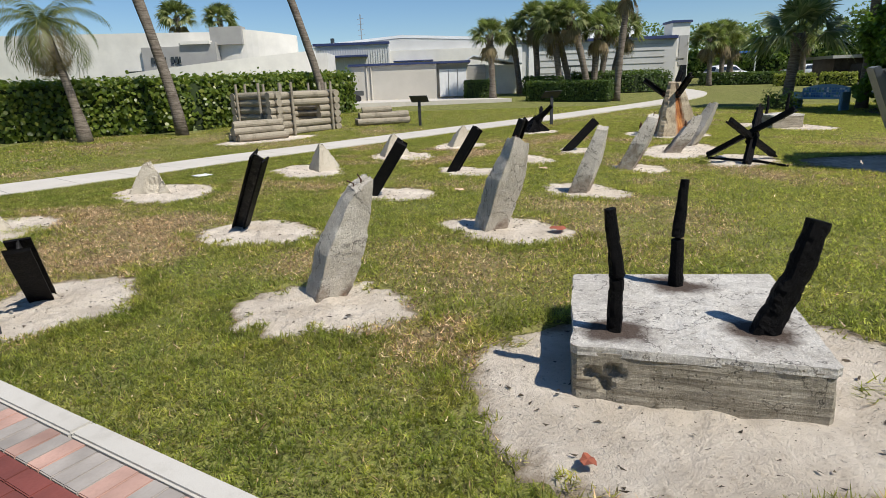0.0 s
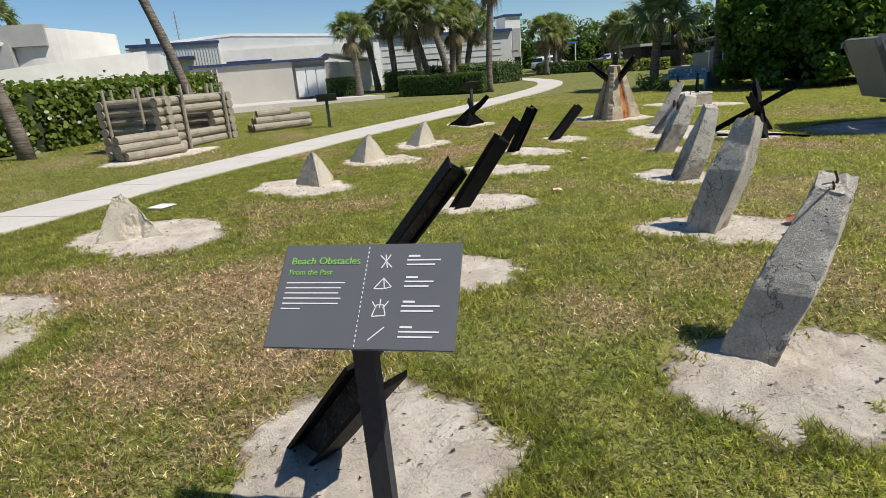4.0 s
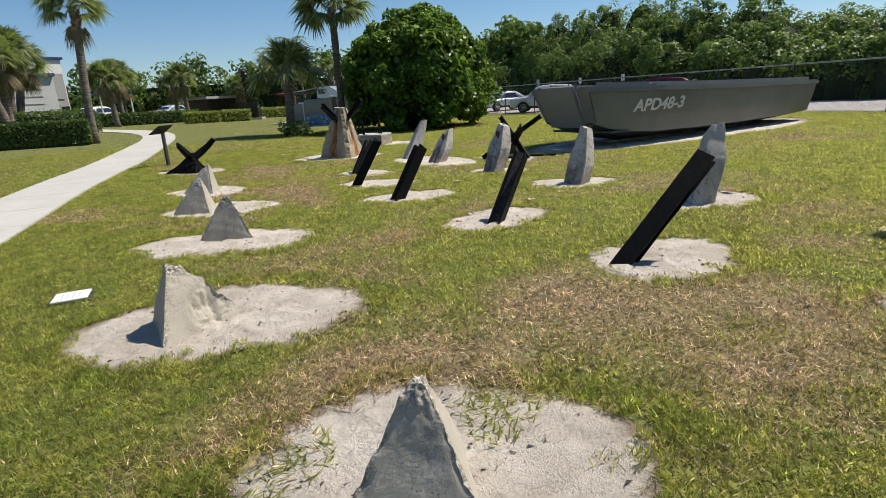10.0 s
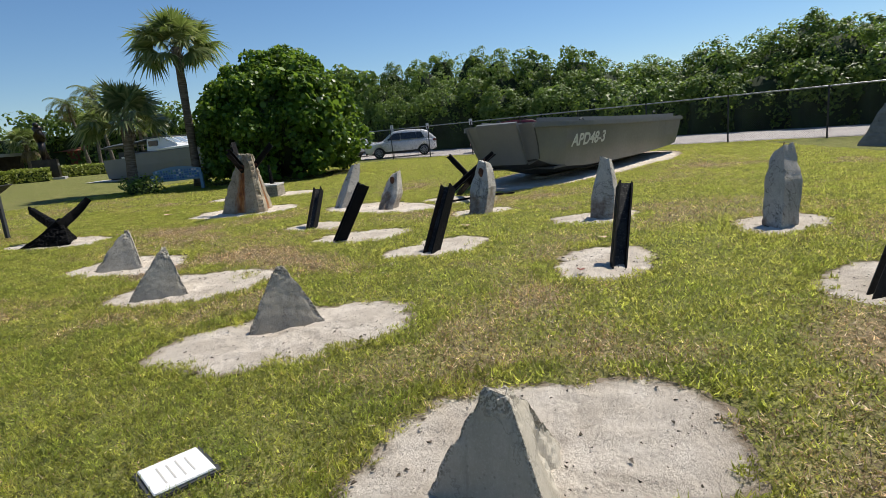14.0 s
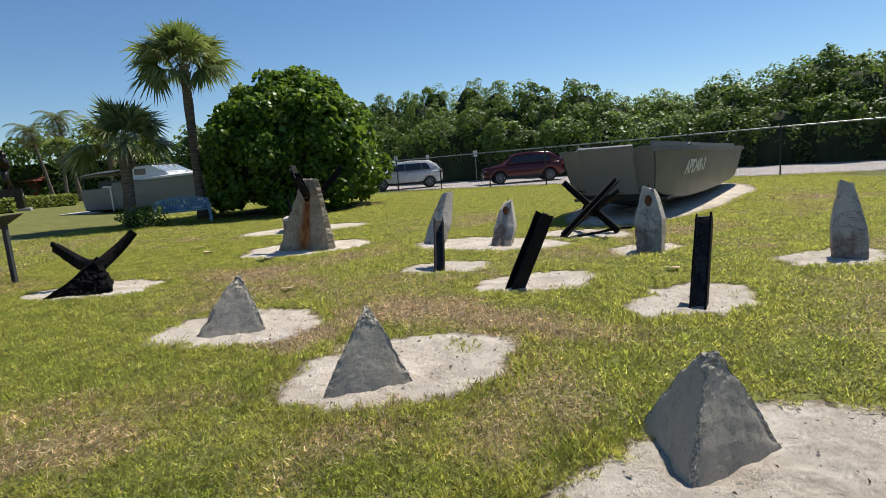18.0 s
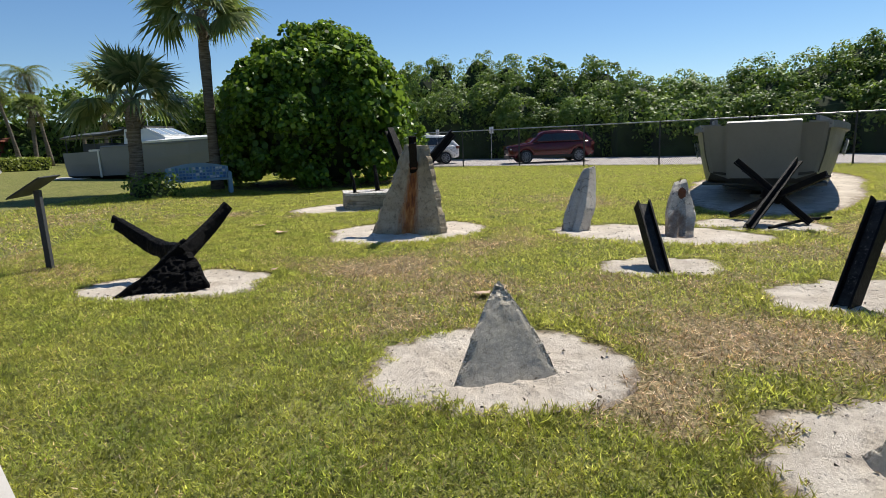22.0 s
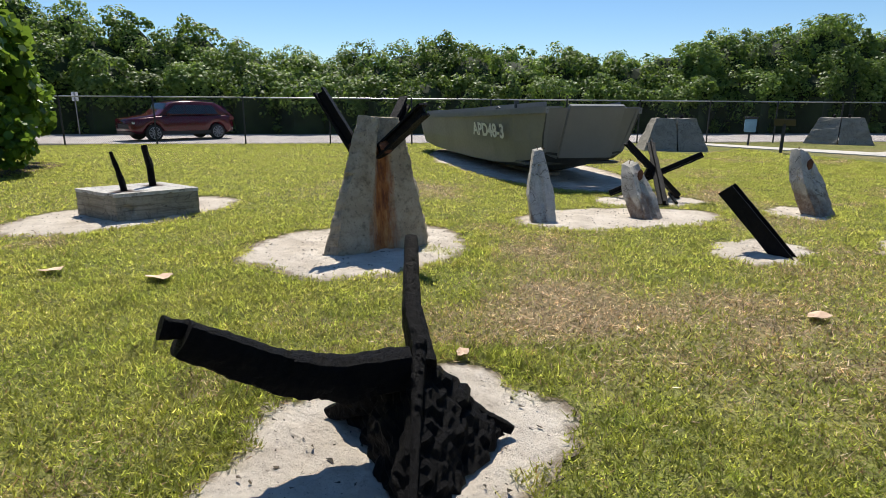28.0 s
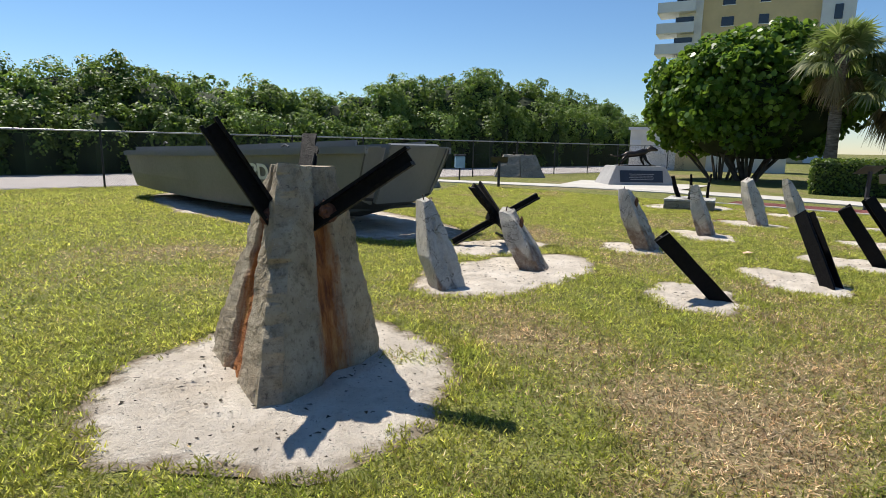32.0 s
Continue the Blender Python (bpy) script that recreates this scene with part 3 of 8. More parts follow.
# bare sand round each obstacle: x, y, half length, half width, turn, seed
SANDS = [(-0.95, 3.86, 0.68, 0.58, -20, 1), (0.64, 5.98, 0.76, 0.55, -38, 2), (1.98, 8.12, 0.74, 0.55, -55, 3), (3.43, 10.07, 0.66, 0.48, -50, 4),
         (-3.12, 4.12, 0.74, 0.58, 70, 5), (-2.19, 6.28, 0.80, 0.58, -38, 6), (-0.86, 8.42, 0.80, 0.56, -25, 7), (0.43, 10.47, 0.80, 0.55, -55, 8),
         (1.72, 11.86, 0.80, 0.55, -75, 9), (3.08, 13.03, 0.74, 0.48, -82, 10), (-5.75, 6.85, 1.02, 0.75, -62, 11), (-4.66, 9.30, 1.12, 0.80, -58, 12),
         (-2.75, 11.28, 1.12, 0.72, -68, 13), (-0.93, 13.18, 0.95, 0.78, -62, 14), (0.46, 15.10, 0.90, 0.80, -85, 15), (5.15, 12.35, 1.62, 0.82, 62, 16),
         (6.25, 16.10, 1.42, 1.12, -78, 17), (2.98, 18.35, 1.08, 0.72, -82, 18), (1.25, 2.55, 1.28, 0.95, -4, 19), (10.15, 17.30, 1.75, 1.05, -75, 20),
         (11.55, 6.95, 5.75, 2.0, -31.5, 21), (5.55, 10.55, 1.0, 0.6, 60, 22), (-5.6, 18.4, 1.9, 0.8, 40, 23)]


def sand_radius(p, ang):
    """How far a patch reaches in a direction of its own plane; its rim is ragged."""
    a, b, seed = p[2], p[3], p[5]
    r = a * b / np.sqrt((b * np.cos(ang)) ** 2 + (a * np.sin(ang)) ** 2)
    rag = 0.05 * np.sin(2 * ang + seed) + 0.04 * np.sin(3 * ang + seed * 2.3)
    c, s = np.cos(ang) + 7.3 * seed, np.sin(ang) + 2.0
    rim = 0.20 * (value_noise(c * 2.6, s * 2.6, 31) - 0.5) + 0.10 * (value_noise(c * 6.3, s * 6.3, 32) - 0.5) + 0.055 * (value_noise(c * 15, s * 15, 33) - 0.5) + 0.03 * (value_noise(c * 34, s * 34, 34) - 0.5)
    return r * (1 + rag) + rim


def in_sand(x, y):
    inside = np.full(np.shape(x), -1.0)
    for p in SANDS:
        w = radians(p[4])
        dx, dy = x - p[0], y - p[1]
        near = np.hypot(dx, dy) < p[2] * 1.15 + 0.5
        dx, dy = dx[near], dy[near]
        u, v = dx * math.cos(w) + dy * math.sin(w), -dx * math.sin(w) + dy * math.cos(w)
        d = sand_radius(p, np.arctan2(v, u)) - np.hypot(u, v)
        inside[near] = np.maximum(inside[near], d)
    return inside


# the near rim of the footpath, which runs north-east across the lawn
PATH_NEAR = [(-13.5, 1.9), (-11.2, 5.0), (-9.2, 7.6), (-7.45, 9.6), (-6.05, 11.25), (-4.75, 13.15), (-2.75, 15.35), (-0.25, 17.95), (2.2, 20.25), (4.5, 22.3), (9.0, 26.8), (12.6, 30.6), (15.5, 34.5), (17.5, 39.0), (18.5, 45.0)]
PATH_WIDTH = 1.55


def offset_line(line, d):
    out = []
    for i, p in enumerate(line):
        a, b = Vector(line[max(i - 1, 0)]), Vector(line[min(i + 1, len(line) - 1)])
        t = (b - a).normalized()
        out.append((p[0] - t.y * d, p[1] + t.x * d))
    return out


def smooth_line(line, n=6):
    out = []
    for i in range(len(line) - 1):
        p0, p1, p2, p3 = (Vector(line[min(max(j, 0), len(line) - 1)]) for j in (i - 1, i, i + 1, i + 2))
        for k in range(n):
            t = k / n
            out.append(tuple(0.5 * (2 * p1 + (p2 - p0) * t + (2 * p0 - 5 * p1 + 4 * p2 - p3) * t * t + (3 * p1 - p0 - 3 * p2 + p3) * t ** 3)))
    return out + [tuple(line[-1])]


NEAR = smooth_line(PATH_NEAR)
FAR = offset_line(NEAR, PATH_WIDTH)


def off_line(x, y, line):
    """Signed distance from a polyline, positive on its left."""
    best, side = np.full(np.shape(x), 1e9), np.zeros(np.shape(x))
    for a, b in zip(line, line[1:]):
        ex, ey = b[0] - a[0], b[1] - a[1]
        t = np.clip(((x - a[0]) * ex + (y - a[1]) * ey) / (ex * ex + ey * ey), 0, 1)
        dx, dy = x - a[0] - t * ex, y - a[1] - t * ey
        d = np.hypot(dx, dy)
        s = np.sign(ex * dy - ey * dx)
        side = np.where(d < best, s, side)
        best = np.minimum(best, d)
    return best * side


# the brick walk's kerb: from a point, along a direction
KERB_AT, KERB_DIR = Vector((-0.72, 1.75)), Vector((-0.862, 0.507)).normalized()
KERB_IN = Vector((-KERB_DIR.y, KERB_DIR.x))
# fence line and road behind it
FENCE_AT, FENCE_DIR = Vector((27.35, 14.4)), Vector((-0.59, -0.807)).normalized()
FENCE_OUT = Vector((-FENCE_DIR.y, FENCE_DIR.x))


# ---------------------------------------------------------------- ground, path, road
def ground():
    near = list(np.arange(-14, 34.01, 0.22))
    out = [1, 2.5, 5, 9, 15, 24, 40, 70, 120, 220, 420, 800]
    xs = np.array([-14 - o for o in out[::-1]] + near + [34 + o for o in out])
    ys = np.array([-16 - o for o in out[::-1]] + list(np.arange(-16, 44.01, 0.22)) + [44 + o for o in out])
    gx, gy = np.meshgrid(xs, ys, indexing="ij")
    z = rise(np.clip(gx, -60, 90), np.clip(gy, -60, 75))
    z = z + (value_noise(gx * 0.7, gy * 0.7, 5) - 0.5) * 0.012 * (np.hypot(gx - 5, gy - 12) < 40)
    z = z - 0.014 - 0.05 * np.clip(in_sand(gx.ravel(), gy.ravel()).reshape(gx.shape) / 0.14, 0, 1)
    nx, ny = gx.shape
    me = bpy.data.meshes.new("ground")
    verts = np.stack([gx, gy, z], -1).reshape(-1, 3)
    i = np.arange(nx * ny).reshape(nx, ny)
    faces = np.stack([i[:-1, :-1], i[1:, :-1], i[1:, 1:], i[:-1, 1:]], -1).reshape(-1, 4)
    me.from_pydata(verts.tolist(), [], faces.tolist())
    me.attributes.new("dry", "FLOAT", "POINT").data.foreach_set("value", dryness(verts[:, 0], verts[:, 1]).astype(np.float32))
    for p in me.polygons:
        p.use_smooth = True
    me.materials.append(GROUND)
    tagged(new("ground", me), "mown lawn, green with parched straw-coloured patches", "lawn", kind="structure")


def sand_patch(p):
    """An irregular bed of pale sand, slightly dished and trodden."""
    n, rings = 200, 28
    ang = np.linspace(0, 2 * math.pi, n, endpoint=False)
    rim = sand_radius(p, ang)
    w = radians(p[4])
    verts, faces = [], []
    for k in range(rings + 1):
        f = k / rings
        for a, r in zip(ang, rim):
            u, v = math.cos(a) * r * f, math.sin(a) * r * f
            x, y = p[0] + u * math.cos(w) - v * math.sin(w), p[1] + u * math.sin(w) + v * math.cos(w)
            lump = 0.014 * noise.noise(Vector((x * 3.5, y * 3.5, p[5]))) + 0.020 * noise.noise(Vector((x * 8, y * 8, p[5]))) + 0.009 * noise.noise(Vector((x * 21, y * 21, p[5])))
            verts.append((x, y, gz(x, y) - 0.012 + lump * (1 - 0.75 * f ** 8) - 0.012 * f ** 8))
    for k in range(rings):
        for i in range(n):
            j = (i + 1) % n
            faces.append((k * n + i, k * n + j, (k + 1) * n + j, (k + 1) * n + i))
    me = bpy.data.meshes.new("sand_patch")
    me.from_pydata(verts, [], faces)
    me.attributes.new("rim", "FLOAT", "POINT").data.foreach_set("value", np.repeat((np.arange(rings + 1) / rings) ** 5, n).astype(np.float32))
    for q in me.polygons:
        q.use_smooth = True
    me.materials.append(SAND)
    return tagged(new("sand_patch", me), "bare patch of pale crushed-shell sand in the lawn", "sand", "sand beds round the obstacles", "structure")


def strip(name, a, b, z, mat, label, category, thick=0.12, kind="structure"):
    bm = bmesh.new()
    rows = []
    for p, q in zip(a, b):
        zz = max(gz(*p), gz(*q)) + z
        rows.append([bm.verts.new((*p, zz)), bm.verts.new((*q, zz)), bm.verts.new((*p, zz - thick)), bm.verts.new((*q, zz - thick))])
    for r, s in zip(rows, rows[1:]):
        bm.faces.new((r[0], s[0], s[1], r[1]))
        bm.faces.new((r[2], s[2], s[0], r[0]))
        bm.faces.new((r[1], s[1], s[3], r[3]))
    bmesh.ops.recalc_face_normals(bm, faces=bm.faces[:])
    return solid(name, bm, mat, label, category, kind=kind)


def pavings():
    # the footpath, slab by slab with saw cuts between
    path = thing("footpath", "white broom-finished concrete footpath curving over the lawn", "path", kind="structure")
    for i in range(0, len(NEAR) - 3, 3):
        bm = bmesh.new()
        a = [Vector(NEAR[i + k]) for k in range(4)]
        b = [Vector(FAR[i + k]) for k in range(4)]
        for line in (a, b):
            d0, d1 = (line[1] - line[0]).normalized(), (line[3] - line[2]).normalized()
            line[0], line[3] = line[0] + d0 * 0.006, line[3] - d1 * 0.006
        rows = []
        for p, q in zip(a, b):
            zz = (gz(*p) + gz(*q)) / 2 + 0.022
            rows.append([bm.verts.new((*p, zz)), bm.verts.new((*q, zz)), bm.verts.new((*q, zz - 0.12)), bm.verts.new((*p, zz - 0.12))])
        for r, s in zip(rows, rows[1:]):
            for k in range(4):
                bm.faces.new((r[k], s[k], s[(k + 1) % 4], r[(k + 1) % 4]))
        bm.faces.new(rows[0][::-1])
        bm.faces.new(rows[-1])
        bmesh.ops.recalc_face_normals(bm, faces=bm.faces[:])
        part("slab", bm, PATHM, path)
    # the road behind the fence
    a, b = [], []
    for k in range(-4, 9):
        p = FENCE_AT + FENCE_DIR * (k * 8 - 10)
        a.append(tuple(p + FENCE_OUT * 0.35))
        b.append(tuple(p + FENCE_OUT * 8.6))
    strip("road", a, b, 0.012, ROADM, "pale grey shell road behind the fence", "road", 0.1)
    # the far walk and the square round the dog monument
    strip("pavement", [(13.0, -5.6), (8.5, -4.7), (4.0, -3.9), (0.0, -2.2), (-4.6, 0.7), (-9.0, 3.2)], [(13.2, -6.9), (8.8, -6.1), (3.6, -5.6), (-0.8, -3.7), (-5.4, -0.7), (-9.8, 1.9)], 0.02, PATHM, "white concrete walk", "path")
    strip("pavement", [(5.2, -4.6), (0.9, -3.2)], [(4.0, -9.5), (-1.6, -8.0)], 0.026, PATHM, "white concrete square round the monument", "paving")
    # service yard before the shed
    strip("pavement", [(-9.0, 31.0), (-2.0, 33.6), (4.2, 34.6)], [(-9.0, 41.0), (-2.0, 41.0), (3.4, 40.0)], 0.02, PATHM, "pale concrete yard before the sheds", "paving", 0.6)


def brick_walk():
    walk_ob = thing("brick_walk", "brick walk of red pavers with a paler border", "paving", kind="structure")
    along, inn = KERB_DIR, KERB_IN
    kerb = thing("kerb", "white concrete kerb along the brick walk", "kerb", kind="structure")
    for i in range(-1, 8):
        s = i * 1.2
        bm = bmesh.new()
        m = Matrix(((along.x, inn.x, 0, KERB_AT.x), (along.y, inn.y, 0, KERB_AT.y), (0, 0, 1, 0), (0, 0, 0, 1)))
        box(bm, (s + 0.6, 0.058, -0.1), (1.192, 0.116, 0.135), m, 0.012)
        part("kerb_stone", bm, KERBM, kerb)
    m = Matrix(((along.x, inn.x, 0, KERB_AT.x), (along.y, inn.y, 0, KERB_AT.y), (0, 0, 1, 0), (0, 0, 0, 1)))
    solid("brick_bedding", boxed((4.0, 0.78, -0.1), (9.6, 1.24, 0.105), m), JOINTM, "sandy bedding between the pavers", "paving", kind="structure")
    shared = {}
    kinds = (("grey", GREYBR), ("pink", PINKM), ("red", REDM))
    for name, mat in kinds:
        ob = obj("paver", boxed((0, 0, 0), (0.197, 0.097, 0.024), None, 0.005), mat)
        shared[name] = ob.data
        bpy.data.objects.remove(ob)
    rest = {name: bmesh.new() for name, mat in kinds}
    rng = random.Random(5)
    face = math.degrees(math.atan2(along.y, along.x))

    def lay(kind, s, d, across):
        at = KERB_AT + along * s + inn * d
        z = rng.uniform(0.0, 0.004)
        if 0.0 < s < 2.8 and d < 1.2:
            p = new("brick", shared[kind])
            p.parent = walk_ob
            p.matrix_local = pose(at.x, at.y, z, rng.uniform(-0.5, 0.5), rng.uniform(-0.5, 0.5), face + (90 if across else 0) + rng.uniform(-0.6, 0.6))
        else:
            box(rest[kind], (s, d, z), (0.095, 0.195, 0.024) if across else (0.195, 0.095, 0.024), m)

    # a border of headers along the kerb, then the red field in stretcher rows
    for i in range(-8, 88):
        lay("pink" if rng.random() < 0.22 else "grey", i * 0.1, 0.222, True)
    for row in range(10):
        for i in range(-4, 44):
            lay("red", i * 0.2 + (0.1 if row % 2 else 0), 0.375 + row * 0.1, False)
    for kind, mat in kinds:
        ob = part("paver_field", rest[kind], mat, walk_ob)
        ob["kind"] = "stuff"


# ---------------------------------------------------------------- the obstacles
def stake(base, top, width, thick, seed, mat, label, bar=True, foot=0.12, turn=0.0, knee=0.45, tip=0.42):
    """A leaning cast stake: a square shaft with crisp chipped arrises that narrows to a broken top."""
    ob = thing("concrete_stake", label, "stake", "concrete stakes", (base[0], base[1], gz(base[0], base[1])))
    lean = Vector((top[0] - base[0], top[1] - base[1], 0))
    h = top[2]
    side = lean.normalized().cross(Vector((0, 0, 1)))
    side = Matrix.Rotation(radians(turn), 3, "Z") @ side
    fwd = Vector((0, 0, 1)).cross(side)
    rng = random.Random(seed)
    n, edge = 9, 0.95
    run = [-edge + 2 * edge * i / n for i in range(n + 1)]
    outline = [(u, -1) for u in run] + [(1, v) for v in run] + [(-u, 1) for u in run] + [(-1, -v) for v in run]
    rings = []
    steps = 52
    slant, skew = rng.uniform(-0.10, 0.10), rng.choice((-1, 1)) * (0.5 if seed < 3 else 0.12)
    for i in range(steps + 1):
        f = i / steps
        s = f * 1.12 - 0.12
        bend = 0.05 * math.sin(math.pi * max(0, s))
        c = lean * (s + bend) + Vector((0, 0, (h + foot) * f - foot))
        taper = 0.90 + 0.10 * max(0, s) / knee if s < knee else 1 - (1 - tip) * ((s - knee) / (1 - knee)) ** 1.15
        depth = 1 - 0.42 * max(0.0, (s - knee) / (1 - knee)) ** 1.3
        w, t = width / 2 * taper, thick / 2 * depth
        shift = skew * (width / 2) * (1 - taper) * (s > knee)
        ring = []
        for u, v in outline:
            q = c + side * (u * w + shift) + fwd * v * t
            nrm = (side * u if abs(u) == 1 else Vector()) + (fwd * v if abs(v) == 1 else Vector())
            d = 0.008 * noise.noise(q * 3 + Vector((seed, 0, 0))) + 0.003 * noise.noise(q * 15 + Vector((0, seed, 0))) + 0.0015 * noise.noise(q * 45)
            q += nrm * d
            corner = max(0.0, (min(abs(u), abs(v)) - 0.62) / 0.33)
            chip = max(0.0, noise.noise(q * 9 + Vector((seed * 2, 0, 0))) - 0.05) + 0.5 * max(0.0, noise.noise(q * 25 + Vector((0, seed, 0))))
            q -= (side * u * w + fwd * v * t) * corner * chip * 0.12
            if seed in (4, 5, 6) and v == -1 and abs(u - 0.25 * noise.noise(Vector((q.z * 4, seed, 0)))) < 0.16 and 0.05 < s < 0.8:
                q += fwd * 0.03
            if i > steps * 0.86:
                e = (f - 0.86) / 0.14
                q.z += e * (slant * 0.5 * (u + 0.4 * v) + 0.022 * noise.noise(Vector((u * 2.4, v * 2.4, seed))))
            ring.append(q)
        rings.append(ring)
    shaft = part("shaft", loft(bmesh.new(), rings), mat, ob)
    # rust-brown staining creeps up from the foot, most on the spalled ones
    brown = []
    for i, ring in enumerate(rings):
        s = i / steps * 1.12 - 0.12
        for q, (u, v) in zip(ring, outline):
            reach = (0.50 if seed in (4, 6) else 0.34 if seed == 3 else 0.12) + 0.22 * noise.noise(Vector((u * 1.5, v * 1.5, seed)))
            brown.append(max(0.0, min(1.0, (reach - s) / 0.16)) * (0.62 if u < 0.3 else 0.48))
    shaft.data.attributes.new("run", "FLOAT", "POINT").data.foreach_set("value", np.array(brown, dtype=np.float32))
    if bar:
        tip_at = lean * 0.99 + Vector((0, 0, h - 0.05)) + side * skew * width * 0.5 * (1 - tip)
        part("bar_stub", tubed([tip_at, tip_at + Vector((0.01, 0.0, 0.07)), tip_at + Vector((rng.uniform(-0.03, 0.03), rng.uniform(-0.03, 0.03), 0.115))], 0.007, 6), REBAR, ob, "bent rusty reinforcing bar")
        if seed % 2:
            a = tip_at + side * 0.05
            part("bar_stub", tubed([a, a + Vector((0, 0, 0.05)), a + side * 0.05 + Vector((0, 0, 0.075))], 0.006, 6), REBAR, ob, "bent rusty reinforcing bar")
    if seed in (4, 6):
        # a spalled, rust-brown hollow on the lee side
        c = lean * 0.80 + Vector((0, 0, h * 0.80)) - fwd * (thick * 0.40)
        bm = bmesh.new()
        bmesh.ops.create_icosphere(bm, subdivisions=3, radius=1.0)
        for v in bm.verts:
            q = v.co.copy()
            v.co = c + side * q.x * 0.05 + fwd * q.y * 0.016 + Vector((0, 0, q.z * 0.085)) + Vector((noise.noise(q * 2), noise.noise(q * 2 + Vector((5, 0, 0))), 0)) * 0.018
        part("spalled_patch", bm, RUSTST, ob, "rust-brown spalled patch")
    return ob


def rail_stake(base, top, seed, label, size=1.0, longer=0.0, quarter=False, twist=0.0):
    """A leaning steel beam of H section under black coating, ragged at its upper end."""
    ob = thing("steel_beam_stake", label, "beam", "leaning steel beams", (base[0], base[1], gz(base[0], base[1])))
    axis = Vector((top[0] - base[0], top[1] - base[1], top[2]))
    flat = Vector((axis.x, axis.y, 0)).normalized()
    side = flat.cross(Vector((0, 0, 1)))
    a = axis.normalized()
    up = side.cross(a)
    if quarter:
        side, up = up, -side
    twirl = Matrix.Rotation(radians(twist), 3, a)
    side, up = twirl @ side, twirl @ up
    length = axis.length
    start = -0.18
    rng = random.Random(seed)

    def plate(u0, u1, v0, v1, ragged, more=0.0):
        n = 10
        rings = []
        for i in range(n + 1):
            s = start + (length + more - start) * i / n
            ring = []
            for u, v in ((u0, v0), (u1, v0), (u1, v1), (u0, v1)):
                end = s + (rng.uniform(-0.03, 0.012) if i == n and ragged else 0)
                q = a * end + (side * u + up * v) * size
                q += (side * 0.5 + up) * 0.0035 * noise.noise(q * 13 + Vector((seed, 0, 0)))
                ring.append(q)
            rings.append(ring)
        return loft(bmesh.new(), rings)

    part("flange", plate(-0.074, -0.056, -0.082, 0.082, True, longer), TAR, ob)
    part("flange", plate(0.056, 0.074, -0.082, 0.082, True), TAR, ob)
    part("web", plate(-0.058, 0.058, -0.011, 0.011, True), TARWEB, ob, "dulled, flaking web")
    return ob


def tetra(corners, apex, seed, mat, label, notch=None, ridge=0.05, full=0.86):
    """A cast three-sided pyramid with slightly full sides, worn, chipped edges and a crumbled crown."""
    cx, cy = sum(c[0] for c in corners) / 3, sum(c[1] for c in corners) / 3
    ob = thing("concrete_tetrahedron", label, "tetrahedron", "concrete tetrahedra", (cx, cy, gz(cx, cy)))
    base = [Vector((c[0] - cx, c[1] - cy, -0.08)) for c in corners]
    ap = Vector((apex[0] - cx, apex[1] - cy, apex[2]))
    rings, worn = [], []
    steps = 46
    across = [0.012 + 0.976 * i / 27 for i in range(28)]
    for i in range(steps + 1):
        f = i / steps
        g = f * (1 - ridge)
        wide = (1 - g) ** full
        ring = []
        for k in range(3):
            q, r = base[k], base[(k + 1) % 3]
            n = q.lerp(r, 0.5)
            n.z = 0.35
            n.normalize()
            for t in across:
                spread = q.lerp(r, t)
                c = Vector((ap.x + (spread.x - ap.x) * wide, ap.y + (spread.y - ap.y) * wide, -0.08 + (ap.z + 0.08) * g))
                edge = 1 - min(1.0, min(t, 1 - t) / 0.13)
                crown = max(0.0, (f - 0.74) / 0.26)
                broken = 0.0
                # a low foot that was never cast quite true
                foot = max(0.0, 1 - f / 0.2)
                d = 0.014 * noise.noise(c * 3.2 + Vector((seed, 0, 0))) + 0.003 * noise.noise(c * 15 + Vector((0, seed, 0))) + 0.0014 * noise.noise(c * 42)
                d += 0.012 * foot * noise.noise(Vector((t * 3 + k * 5, seed, 0)))
                d -= edge * (0.040 * max(0.0, noise.noise(c * 9 + Vector((seed * 3, 0, 0)))) + 0.020 * max(0.0, noise.noise(c * 27 + Vector((0, 0, seed)))))
                d -= crown * (0.05 * max(0.0, noise.noise(c * 13 + Vector((seed, 5, 0)))) + 0.02 * noise.noise(c * 38))
                c = c + n * d
                c.z += crown * 0.03 * noise.noise(Vector((c.x * 14, c.y * 14, seed)))
                if notch:
                    e = (c - Vector(notch[:3])).length
                    if e < notch[3]:
                        broken = min(1.0, 3.5 * (1 - e / notch[3]))
                        c -= n * (notch[4] * (1 - (e / notch[3]) ** 2) * (1 + 0.7 * noise.noise(c * 8)) + broken * 0.022 * noise.noise(c * 26))
                ring.append(c)
                worn.append(min(1.0, max(edge, crown * 1.2, broken * 0.4)))
        rings.append(ring)
    body = part("body", loft(bmesh.new(), rings), mat, ob)
    body.data.attributes.new("edge", "FLOAT", "POINT").data.foreach_set("value", np.array(worn, dtype=np.float32))
    return ob


